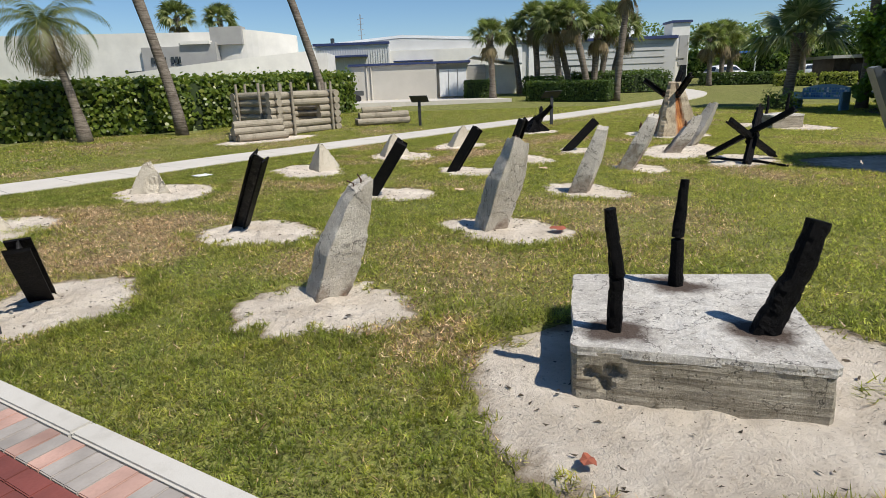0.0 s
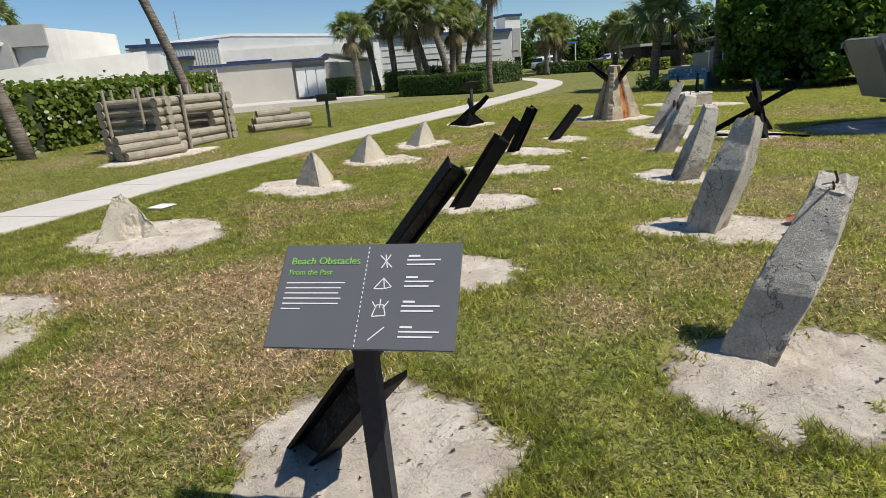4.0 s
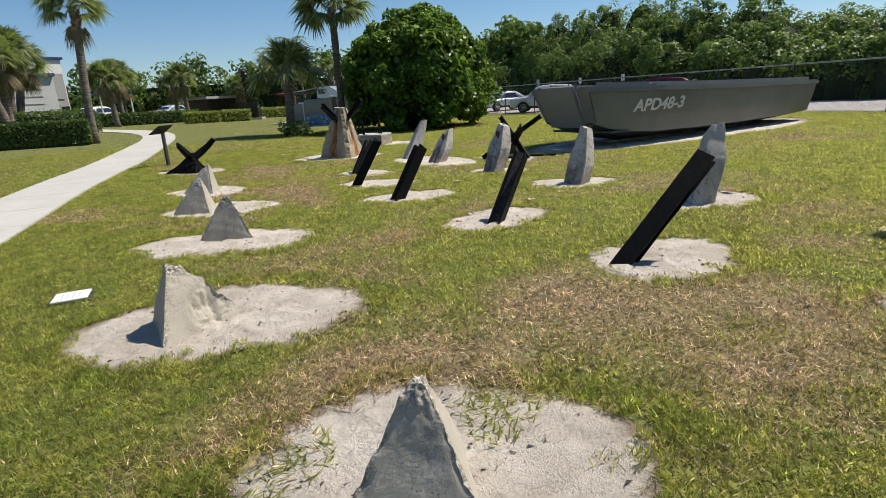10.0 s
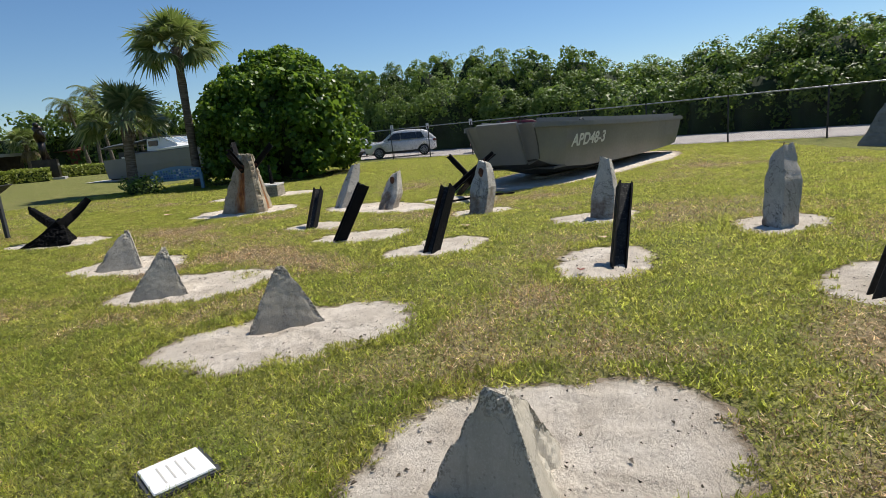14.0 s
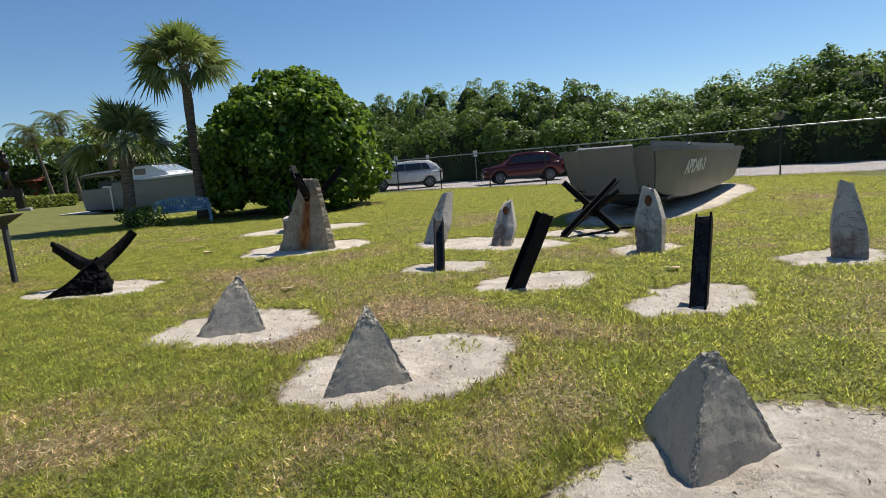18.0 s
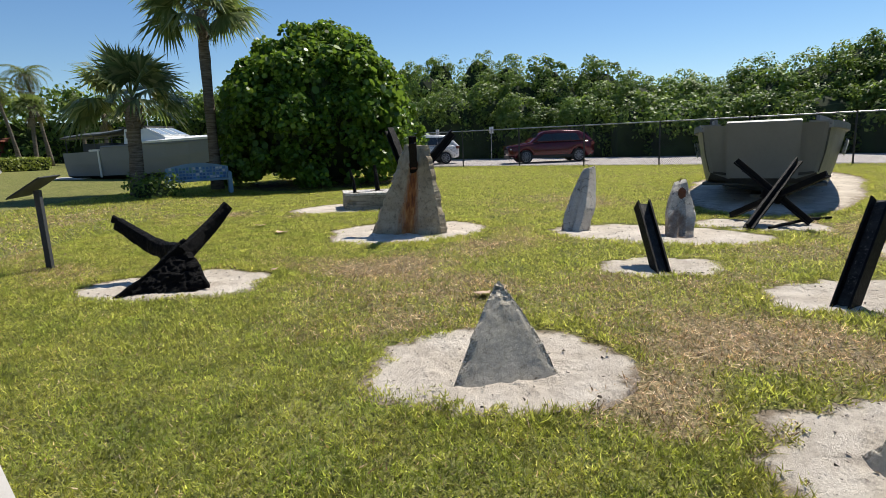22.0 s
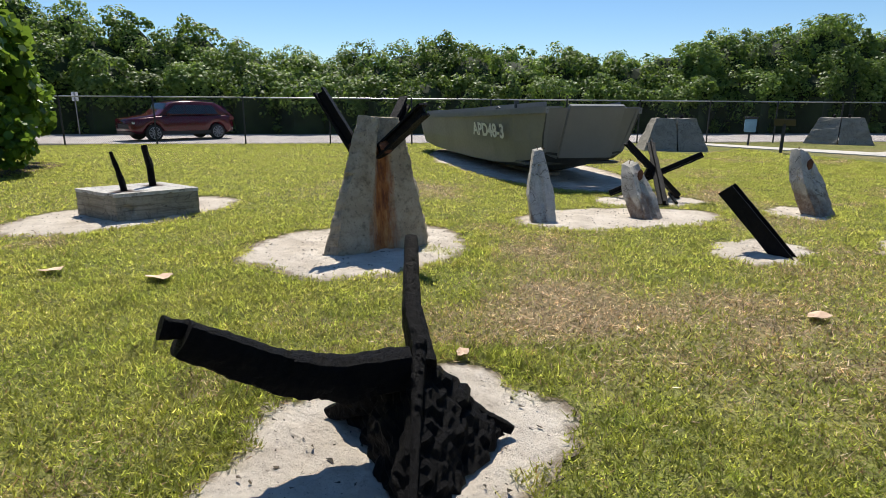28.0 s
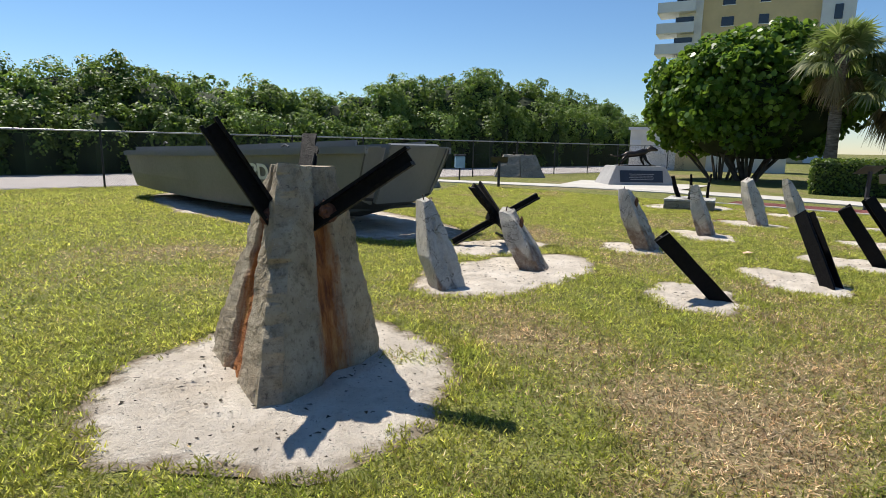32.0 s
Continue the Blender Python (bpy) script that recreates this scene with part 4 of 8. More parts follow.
def smash(points, radii, seed, seg=12, wob=0.35, flat=1.0):
    """A lumpy corroded arm along a line of points."""
    pts = [Vector(p) for p in points]
    fine, rad = [], []
    n = 18
    for i in range(len(pts) - 1):
        for k in range(n):
            t = k / n
            fine.append(pts[i].lerp(pts[i + 1], t))
            rad.append(radii[i] * (1 - t) + radii[i + 1] * t)
    fine.append(pts[-1])
    rad.append(radii[-1])
    rings = []
    for i, p in enumerate(fine):
        axis = fine[min(i + 1, len(fine) - 1)] - fine[max(i - 1, 0)]
        a, s, u = frame_of(axis)
        ring = []
        for k in range(seg * 2):
            w = math.pi * k / seg
            c, d = math.cos(w), math.sin(w)
            sq = 1 / max(abs(c), abs(d)) ** 0.5
            v = s * c * flat + u * d
            q = p + v * rad[i] * sq
            f = noise.noise(q * 9 + Vector((seed, 0, 0))) * 0.5 + noise.noise(q * 26 + Vector((0, seed, 0))) * 0.45 + noise.noise(q * 60) * 0.25
            ring.append(q + v * rad[i] * wob * f)
        rings.append(ring)
    return loft(bmesh.new(), rings)


def hedgehog_tarred():
    o = Vector((2.9, 18.3, gz(2.9, 18.3)))
    ob = thing("hedgehog", "black tarred steel hedgehog of crossed corroded beams on sand", "hedgehog", "beach hedgehogs", o)
    r = lambda x, y, z: Vector((x, y, z)) - Vector((o.x, o.y, 0))
    part("arm", smash([r(2.90, 18.22, 0.34), r(3.12, 18.09, 0.50), r(3.24, 17.99, 0.62), r(3.37, 17.87, 0.79)], [0.100, 0.086, 0.076, 0.064], 3, wob=0.15, flat=0.55), CHAR, ob)
    part("arm", smash([r(2.93, 18.26, 0.37), r(3.10, 18.50, 0.335), r(3.20, 18.72, 0.40), r(3.255, 19.09, 0.645)], [0.085, 0.098, 0.090, 0.070], 5, wob=0.24, flat=0.8), CHAR, ob)
    part("arm_lip", smash([r(3.26, 19.06, 0.665), r(3.27, 19.15, 0.70)], [0.035, 0.042], 15, wob=0.4, flat=0.6), CHAR, ob, "folded lip at the arm's end")
    part("fin", smash([r(2.96, 18.19, 0.43), r(2.82, 18.33, 0.31), r(2.64, 18.51, 0.14), r(2.40, 18.75, -0.02)], [0.075, 0.060, 0.046, 0.026], 7, wob=0.45, flat=0.45), CHAR, ob, "thin edge of a gusset plate")
    part("leg", smash([r(2.92, 18.2, 0.30), r(2.80, 18.04, 0.12), r(2.66, 17.89, 0.02)], [0.075, 0.055, 0.022], 9, wob=0.35, flat=0.6), CHAR, ob)
    part("leg", smash([r(2.98, 18.25, 0.30), r(3.2, 18.34, 0.12), r(3.40, 18.38, 0.0)], [0.07, 0.055, 0.035], 11, wob=0.4), CHAR, ob)
    bm = bmesh.new()
    top = r(2.94, 18.21, 0.44)
    pts = [top, r(2.46, 18.68, 0.0), r(2.68, 17.92, 0.0), r(3.30, 18.34, 0.0)]
    v = [bm.verts.new(p) for p in pts]
    for f in ((0, 2, 1), (0, 3, 2), (0, 1, 3), (1, 2, 3)):
        bm.faces.new([v[i] for i in f])
    bmesh.ops.subdivide_edges(bm, edges=bm.edges[:], cuts=23, use_grid_fill=True)
    bm.normal_update()
    for q in bm.verts:
        # plates hollow between their ribs
        f = max(0.0, min(1.0, q.co.z / 0.44))
        q.co -= Vector((q.normal.x, q.normal.y, 0)) * 0.03 * math.sin(math.pi * f)
    rough_up(bm, 0.030, 9, 2)
    rough_up(bm, 0.022, 26, 5)
    rough_up(bm, 0.012, 60, 9)
    part("gusset_plate", bm, CHAR, ob)
    return ob


def hedgehog_rails():
    o = Vector((5.6, 10.4, 0))
    ob = thing("hedgehog", "black steel hedgehog of three crossed riveted rails", "hedgehog", "beach hedgehogs", o)
    arms = [((5.92, 10.84, 0.93), (5.32, 9.98, 0.0), 1), ((5.97, 9.82, 0.90), (5.10, 11.0, 0.02), 2), ((4.95, 10.0, 0.74), (6.2, 10.7, 0.02), 3)]
    for top, foot, seed in arms:
        t, f = Vector(top) - o, Vector(foot) - o
        a, s, u = frame_of(t - f)
        rng = random.Random(seed)
        n = 14
        arm = None
        for k, (x0, x1, y0, y1, nm) in enumerate(((-0.075, 0.075, -0.012, 0.012, "rail"), (-0.018, 0.018, 0.01, 0.085, "web"))):
            rings = []
            for i in range(n + 1):
                p = f.lerp(t, i / n)
                chew = 1 + (rng.uniform(-0.3, 0.12) if i > n * 0.55 else rng.uniform(-0.06, 0.06))
                rings.append([p + s * x * chew + u * y for x, y in ((x0, y0), (x1, y0), (x1, y1), (x0, y1))])
            part(nm, loft(bmesh.new(), rings), TAR, ob)
        for i in range(3, 14, 2):
            p = f.lerp(t, i / 15)
            for sgn in (-1, 1):
                c = p + s * 0.045 * sgn - u * 0.016
                bm = bmesh.new()
                bmesh.ops.create_uvsphere(bm, u_segments=6, v_segments=4, radius=0.012)
                bmesh.ops.translate(bm, verts=bm.verts, vec=c)
                part("rivet", bm, TAR, ob)
    part("knot", smash([Vector((-0.1, -0.08, 0.36)), Vector((0.1, 0.08, 0.46))], [0.07, 0.07], 4), CHAR, ob, "lump of rusted gusset plates")
    part("fallen_rail", smash([Vector((0.1, -1.0, 0.03)), Vector((-0.1, -0.5, 0.05)), Vector((-0.6, 0.35, 0.03))], [0.018, 0.024, 0.02], 6), CHAR, ob, "broken bar on the ground")
    return ob


def big_pyramid():
    """A truncated pyramid on three sides; out of a groove in each side comes a beam."""
    o = Vector((6.28, 16.02, gz(6.28, 16.02)))
    ob = thing("beam_pyramid", "truncated concrete pyramid with rust streaks and three black beams", "obstacle", "", o)
    base = [Vector((6.04, 16.76, -0.08)), Vector((5.73, 15.31, -0.08)), Vector((7.18, 15.70, -0.08))]
    top = [Vector((6.24, 16.08, 1.40)), Vector((5.98, 15.58, 1.37)), Vector((6.54, 15.76, 1.37))]
    off = Vector((o.x, o.y, 0))
    across = (0.10, 0.11, 0.12, 0.135, 0.155, 0.18, 0.21, 0.25, 0.32, 0.38, 0.415, 0.44, 0.47, 0.50, 0.53, 0.56, 0.585, 0.62, 0.68, 0.75, 0.79, 0.82, 0.845, 0.865, 0.88, 0.89, 0.90)
    mid_low, mid_top = (base[0] + base[1] + base[2]) / 3, (top[0] + top[1] + top[2]) / 3
    rings, runs = [], []
    steps = 64
    for i in range(steps + 1):
        f = i / steps
        ring = []
        for k in range(3):
            for t in across:
                tt = 0.5 + (t - 0.5) * (1 - 0.25 * f)
                q = base[k].lerp(base[(k + 1) % 3], t).lerp(top[k].lerp(top[(k + 1) % 3], tt), f)
                inward = (mid_low.lerp(mid_top, f) - q)
                inward.z = 0
                groove = 0.075 * max(0.0, min(1.0, (0.105 - abs(t - 0.5 + 0.02 * noise.noise(Vector((f * 5, k, 0))))) / 0.035)) * (0.45 + 0.55 * f)
                q += inward.normalized() * (groove + 0.014 * noise.noise(q * 5 + Vector((k, 0, 0))) + 0.010 * noise.noise(q * 14) + 0.007 * noise.noise(q * 34))
                chip = max(0.0, 1 - min(t - 0.10, 0.90 - t) / 0.08) * (max(0.0, noise.noise(q * 7 + Vector((0, k, 4)))) + 0.3 * max(0.0, noise.noise(q * 17)))
                q += inward.normalized() * 0.085 * chip
                if f > 0.97:
                    q.z += 0.02 * noise.noise(q * 9)
                ring.append(q - off)
                wide = 0.085 + 0.06 * (1 - f) + 0.04 * noise.noise(Vector((f * 4, k * 7, 3)))
                fade = min(1.0, max(0.0, (0.84 - f) / 0.05)) * min(1.0, 0.62 + 0.6 * f)
                runs.append(max(0.0, 1.15 - abs(t - 0.5 + 0.03 * noise.noise(Vector((f * 3, k * 3, 8)))) / wide * 0.75) * fade)
        rings.append(ring)
    bm = loft(bmesh.new(), rings)
    me = bpy.data.meshes.new("body")
    bm.to_mesh(me)
    bm.free()
    me.materials.append(RUSTC)
    me.attributes.new("run", "FLOAT", "POINT").data.foreach_set("value", np.array(runs, dtype=np.float32))
    body = new("body", me)
    body.parent = ob
    for k, (a, b) in enumerate((((6.27, 16.00, 0.92), (6.61, 16.28, 1.64)), ((6.16, 15.88, 0.99), (5.45, 15.84, 1.47)), ((6.29, 15.76, 0.98), (6.45, 15.22, 1.56)))):
        a, b = Vector(a) - off, Vector(b) - off
        d, s, u = frame_of(b - a)
        rng = random.Random(k)
        for x0, x1, y0, y1, nm in ((-0.06, 0.06, -0.012, 0.014, "beam_flange"), (-0.012, 0.012, 0.012, 0.10, "beam_web"), (-0.055, 0.055, 0.092, 0.114, "beam_flange")):
            rings = []
            for i in range(15):
                p = a.lerp(b, i / 14)
                e = d * rng.uniform(-0.04, 0.02) if i == 14 else Vector()
                rings.append([p + e + s * x * (1 + (rng.uniform(-0.16, 0.1) if i > 6 else 0)) + u * (y - 0.05) for x, y in ((x0, y0), (x1, y0), (x1, y1), (x0, y1))])
            part(nm, loft(bmesh.new(), rings), TAR, ob)
        bm = bmesh.new()
        bmesh.ops.create_icosphere(bm, subdivisions=4, radius=1)
        c = a.lerp(b, 0.2)
        for v in bm.verts:
            q = v.co.copy()
            v.co = c + d * q.x * 0.06 + s * q.y * 0.07 + u * q.z * 0.075
            v.co += q * (0.022 * noise.noise(q * 3 + Vector((k, 0, 0))) + 0.012 * noise.noise(q * 8))
        part("rust_collar", bm, RUSTST, ob, "rust-swollen collar round the beam")
    return ob


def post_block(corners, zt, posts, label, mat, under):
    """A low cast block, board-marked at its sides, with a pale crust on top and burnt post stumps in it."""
    cx, cy = sum(c[0] for c in corners) / 4, sum(c[1] for c in corners) / 4
    z0 = gz(cx, cy)
    ob = thing("concrete_block", label, "block", "concrete blocks with posts", (cx, cy, z0))

    def slab(grow, lo, hi, steps, seed, chip):
        n = 48
        rings = []
        for i in range(steps + 1):
            z = lo + (hi - lo) * i / steps
            ring = []
            for k in range(4):
                a, b = Vector(corners[k]) - Vector((cx, cy)), Vector(corners[(k + 1) % 4]) - Vector((cx, cy))
                t = (b - a).normalized()
                out = Vector((t.y, -t.x))
                for j in range(n):
                    f = j / n
                    q = a.lerp(b, f)
                    q3 = Vector((q.x, q.y, z))
                    d = grow + 0.008 * noise.noise(q3 * 4 + Vector((seed, k, 0))) + 0.005 * noise.noise(Vector((q.x * 5, q.y * 5, z * 40)))
                    near = max(0.0, 1 - min(f, 1 - f) / 0.05)
                    d -= chip * max(0.0, noise.noise(q3 * 8 + Vector((0, seed, 0)))) * (0.3 + near) * (0.4 + 0.6 * i / steps)
                    if k == 0 and chip < 0.04:
                        e = ((f - 0.14) / 0.075) ** 2 + ((z - zt * 0.42) / 0.07) ** 2 + 1.3 * noise.noise(q3 * 13)
                        d -= 0.06 * max(0.0, min(1.0, 1.1 - e))
                    if f == 0:
                        q = q * (1 - 0.012 - 0.03 * max(0, noise.noise(Vector((k, z * 9, seed)))))
                    q = q + out * d
                    ring.append(Vector((q.x, q.y, z)))
            rings.append(ring)
        return rings

    def cap(bm, ring, z, rough, seed):
        # a grid of quads across the top, rim to rim
        n = len(ring) // 4
        s0, s1, s2, s3 = ring[:n + 1], ring[n:2 * n + 1], ring[2 * n:3 * n + 1], ring[3 * n:] + ring[:1]
        grid = []
        for i in range(n + 1):
            row = []
            for j in range(n + 1):
                u, v = i / n, j / n
                p = s0[i].lerp(s2[n - i], v) + s3[n - j].lerp(s1[j], u) - ((s0[0] * (1 - u) + s0[n] * u) * (1 - v) + (s2[n] * (1 - u) + s2[0] * u) * v)
                rim = min(1.0, 8 * min(u, 1 - u, v, 1 - v))
                p.z = z + rim * (rough * noise.noise(Vector((p.x * 6, p.y * 6, seed))) + rough * 0.6 * noise.noise(Vector((p.x * 19, p.y * 19, seed))))
                row.append(bm.verts.new(p))
            grid.append(row)
        for i in range(n):
            for j in range(n):
                bm.faces.new((grid[i][j], grid[i + 1][j], grid[i + 1][j + 1], grid[i][j + 1]))

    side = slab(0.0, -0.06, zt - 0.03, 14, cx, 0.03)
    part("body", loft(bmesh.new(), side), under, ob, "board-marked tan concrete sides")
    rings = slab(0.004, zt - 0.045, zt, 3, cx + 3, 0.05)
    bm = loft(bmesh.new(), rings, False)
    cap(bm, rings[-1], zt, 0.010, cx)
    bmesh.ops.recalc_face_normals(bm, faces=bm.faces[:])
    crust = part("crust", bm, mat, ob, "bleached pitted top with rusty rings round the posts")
    vals = []
    for v in crust.data.vertices:
        s = 0.0
        for bx, by, *_ in posts:
            d = math.hypot(v.co.x + cx - bx, v.co.y + cy - by)
            s = max(s, 1.15 - d / (0.24 + 0.16 * noise.noise(Vector((v.co.x * 5, v.co.y * 5, 1)))))
        vals.append(max(0, s))
    crust.data.attributes.new("run", "FLOAT", "POINT").data.foreach_set("value", np.array(vals, dtype=np.float32))
    for k, (bx, by, tx, ty, tz, r0, r1) in enumerate(posts):
        b, t = Vector((bx - cx, by - cy, zt - 0.03)), Vector((tx - cx, ty - cy, tz - z0))
        mid = b.lerp(t, 0.5) + Vector((0.022 * (-1) ** k, -0.015, 0))
        part("post", smash([b, mid, t], [r0 * 1.15, r0, r1], k * 3 + 1, seg=7, wob=0.32), CHAR, ob, "black coated post stump")
    return ob


def obstacles():
    stake((-0.98, 4.16), (-0.68, 4.04, 0.86), 0.31, 0.28, 1, CONC_W, "pale leaning concrete stake with broken top and rusty bar", turn=-38, knee=0.42, tip=0.45)
    stake((0.46, 6.09), (0.72, 5.94, 0.93), 0.32, 0.29, 2, CONC_W, "pale broad leaning concrete stake on sand", turn=-36, knee=0.55, tip=0.52)
    stake((1.91, 8.04), (2.18, 7.92, 0.88), 0.38, 0.26, 3, CONC_W, "pale leaning concrete stake tapering to a blunt top", False, knee=0.3, tip=0.36)
    stake((3.20, 10.03), (3.59, 9.90, 0.89), 0.40, 0.28, 4, CONC_W, "grey leaning concrete stake with rust-brown spalling", turn=-10, knee=0.5, tip=0.40)
    stake((5.72, 13.37), (6.09, 13.08, 0.92), 0.36, 0.30, 5, CONC_W, "grey leaning concrete stake with bent bars at its tip", turn=-8, knee=0.35, tip=0.34)
    stake((4.82, 12.11), (5.24, 11.94, 0.71), 0.38, 0.30, 6, CONC_W, "short broken concrete stake, cracked and pitted", turn=8, knee=0.4, tip=0.40)
    rail_stake((-3.31, 4.29), (-3.07, 3.85, 0.53), 1, "short black steel beam leaning out of the sand", 1.0, 0.05, True)
    rail_stake((-2.47, 6.58), (-1.95, 5.97, 0.88), 2, "long black steel beam leaning out of the sand", twist=-50)
    rail_stake((-1.11, 8.34), (-0.59, 8.16, 0.78), 3, "black steel beam of H section leaning over sand", twist=22)
    rail_stake((0.16, 10.50), (0.62, 10.26, 0.78), 4, "black steel beam of H section leaning over sand")
    rail_stake((1.40, 12.13), (1.64, 11.72, 0.81), 5, "black steel beam leaning steeply over sand")
    rail_stake((2.84, 13.11), (3.47, 13.11, 0.64), 6, "short black steel beam leaning low over sand")
    tetra([(-6.22, 7.10), (-6.05, 6.46), (-5.38, 6.92)], (-5.84, 6.88, 0.51), 1, CONC_T, "grey concrete tetrahedron with sharp worn crown")
    tetra([(-5.27, 9.24), (-4.46, 9.18), (-4.89, 9.85)], (-4.91, 9.46, 0.56), 2, CONC_T, "grey concrete tetrahedron with one broken, hollowed side", (0.10, -0.13, 0.13, 0.19, 0.055), 0.12)
    tetra([(-2.82, 11.68), (-2.45, 11.05), (-2.08, 11.72)], (-2.46, 11.44, 0.55), 3, CONC_T, "grey concrete tetrahedron with crumbled tip on sand")
    tetra([(-1.58, 13.70), (-1.37, 13.01), (-0.72, 13.56)], (-1.15, 13.37, 0.53), 4, CONC_T, "grey concrete tetrahedron, smooth sided")
    tetra([(0.05, 15.42), (0.20, 14.65), (0.88, 15.17)], (0.55, 15.05, 0.54), 5, CONC_T, "grey concrete tetrahedron with pitted face on sand")
    hedgehog_tarred()
    hedgehog_rails()
    big_pyramid()
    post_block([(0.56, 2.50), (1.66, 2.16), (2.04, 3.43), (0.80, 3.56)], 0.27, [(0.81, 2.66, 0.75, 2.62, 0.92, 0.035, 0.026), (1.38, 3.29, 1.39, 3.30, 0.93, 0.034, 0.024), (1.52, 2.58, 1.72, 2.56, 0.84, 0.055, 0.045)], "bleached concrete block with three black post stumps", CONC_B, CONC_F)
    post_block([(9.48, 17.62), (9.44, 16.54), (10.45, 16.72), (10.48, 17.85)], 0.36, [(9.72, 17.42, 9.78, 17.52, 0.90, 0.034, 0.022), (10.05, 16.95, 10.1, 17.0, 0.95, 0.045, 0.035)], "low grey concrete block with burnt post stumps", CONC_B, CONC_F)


# ---------------------------------------------------------------- signs, plaque, litter
def info_sign():
    o = Vector((-3.13, 3.53, 0))
    ob = thing("information_sign", "dark grey information sign with lime heading on a steel post", "sign", "", o)
    tl, tr, br, bl = (Vector(p) - o for p in ((-3.31, 3.81, 1.06), (-2.83, 3.53, 1.06), (-2.94, 3.32, 0.83), (-3.42, 3.60, 0.83)))
    x = (tr - tl).normalized()
    y = (tl - bl)
    y = (y - x * y.dot(x)).normalized()
    z = x.cross(y)
    w, h = (tr - tl).length, (tl - bl).length
    m = Matrix(((x.x, y.x, z.x, bl.x), (x.y, y.y, z.y, bl.y), (x.z, y.z, z.z, bl.z), (0, 0, 0, 1)))
    part("panel", box(bmesh.new(), (w / 2, h / 2, -0.01), (w, h, 0.01), m, 0.002), PANEL, ob)
    c = m @ Vector((w * 0.47, h * 0.45, -0.012))
    bm = bmesh.new()
    rings = [[Vector((px, py, zz)) for px, py in ((-0.03, -0.03), (0.03, -0.03), (0.03, 0.03), (-0.03, 0.03))] for zz in (-0.1, 0.6)]
    turn = Matrix.Rotation(math.atan2(x.y, x.x), 3, "Z")
    rings = [[turn @ Vector((px, py, 0)) + Vector((c.x * f, c.y * f, zz)) for px, py in ((-0.032, -0.026), (0.032, -0.026), (0.032, 0.026), (-0.032, 0.026))] for zz, f in ((-0.1, 0.5), (c.z - 0.02, 1.0))]
    part("post", loft(bm, rings), POSTM, ob)
    part("bracket", box(bmesh.new(), (w * 0.47, h * 0.5, -0.03), (0.16, 0.16, 0.02), m), POSTM, ob)
    text("heading", "Beach Obstacles", 0.0335, LIME, ob, m @ pose(0.028, h * 0.795, 0.001), "lime green heading")
    text("subheading", "From the Past", 0.0245, LIME, ob, m @ pose(0.028, h * 0.69, 0.001), "lime green second line")
    bars = bmesh.new()
    for i, l in enumerate((0.185, 0.175, 0.17, 0.18, 0.175, 0.06)):
        box(bars, (0.028 + l / 2, h * (0.61 - 0.05 * i), 0.0005), (l, 0.0036, 0.001), m)
    part("paragraph", bars, INK, ob, "small white print")
    for r, (yy, l) in enumerate(((0.80, 0.1), (0.59, 0.085), (0.36, 0.11), (0.13, 0.115))):
        bm = bmesh.new()
        box(bm, (w * 0.71 + 0.02, h * (yy + 0.07), 0.0005), (0.035, 0.006, 0.001), m)
        box(bm, (w * 0.71 + l / 2, h * (yy + 0.03), 0.0005), (l, 0.0045, 0.001), m)
        box(bm, (w * 0.71 + l * 0.42, h * (yy - 0.015), 0.0005), (l * 0.85, 0.0045, 0.001), m)
        part("caption", bm, INK, ob, "small white print")

    def strokes(lines, cx, cy):
        bm = bmesh.new()
        for x0, y0, x1, y1 in lines:
            a, b = Vector((cx + x0, cy + y0, 0.0008)), Vector((cx + x1, cy + y1, 0.0008))
            d = (b - a).normalized()
            n = Vector((-d.y, d.x, 0)) * 0.0016
            bm.faces.new([bm.verts.new(m @ q) for q in (a - n, b - n, b + n, a + n)])
        part("pictogram", bm, INK, ob, "white line drawing")

    gx = w * 0.595
    strokes([(-0.02, 0.02, 0.02, -0.02), (0.012, 0.022, -0.012, -0.022), (-0.004, 0.022, 0.006, -0.022)], gx, h * 0.82)
    strokes([(-0.026, -0.016, 0, 0.018), (0, 0.018, 0.026, -0.01), (0.026, -0.01, 0.006, -0.016), (0.006, -0.016, -0.026, -0.016), (0, 0.018, 0.006, -0.016)], gx, h * 0.60)
    strokes([(-0.02, -0.025, -0.01, 0.01), (-0.01, 0.01, 0.01, 0.01), (0.01, 0.01, 0.02, -0.022), (0.02, -0.022, -0.02, -0.025), (-0.01, 0, -0.024, 0.02), (0.01, 0, 0.024, 0.022), (0, 0, 0, 0.028)], gx, h * 0.37)
    strokes([(-0.022, -0.02, 0.022, 0.02)], gx, h * 0.14)
    dash = bmesh.new()
    for i in range(22):
        box(dash, (w * 0.49, h * (0.03 + 0.044 * i), 0.0005), (0.0025, h * 0.022, 0.001), m)
    part("dashed_line", dash, INK, ob)
    return ob


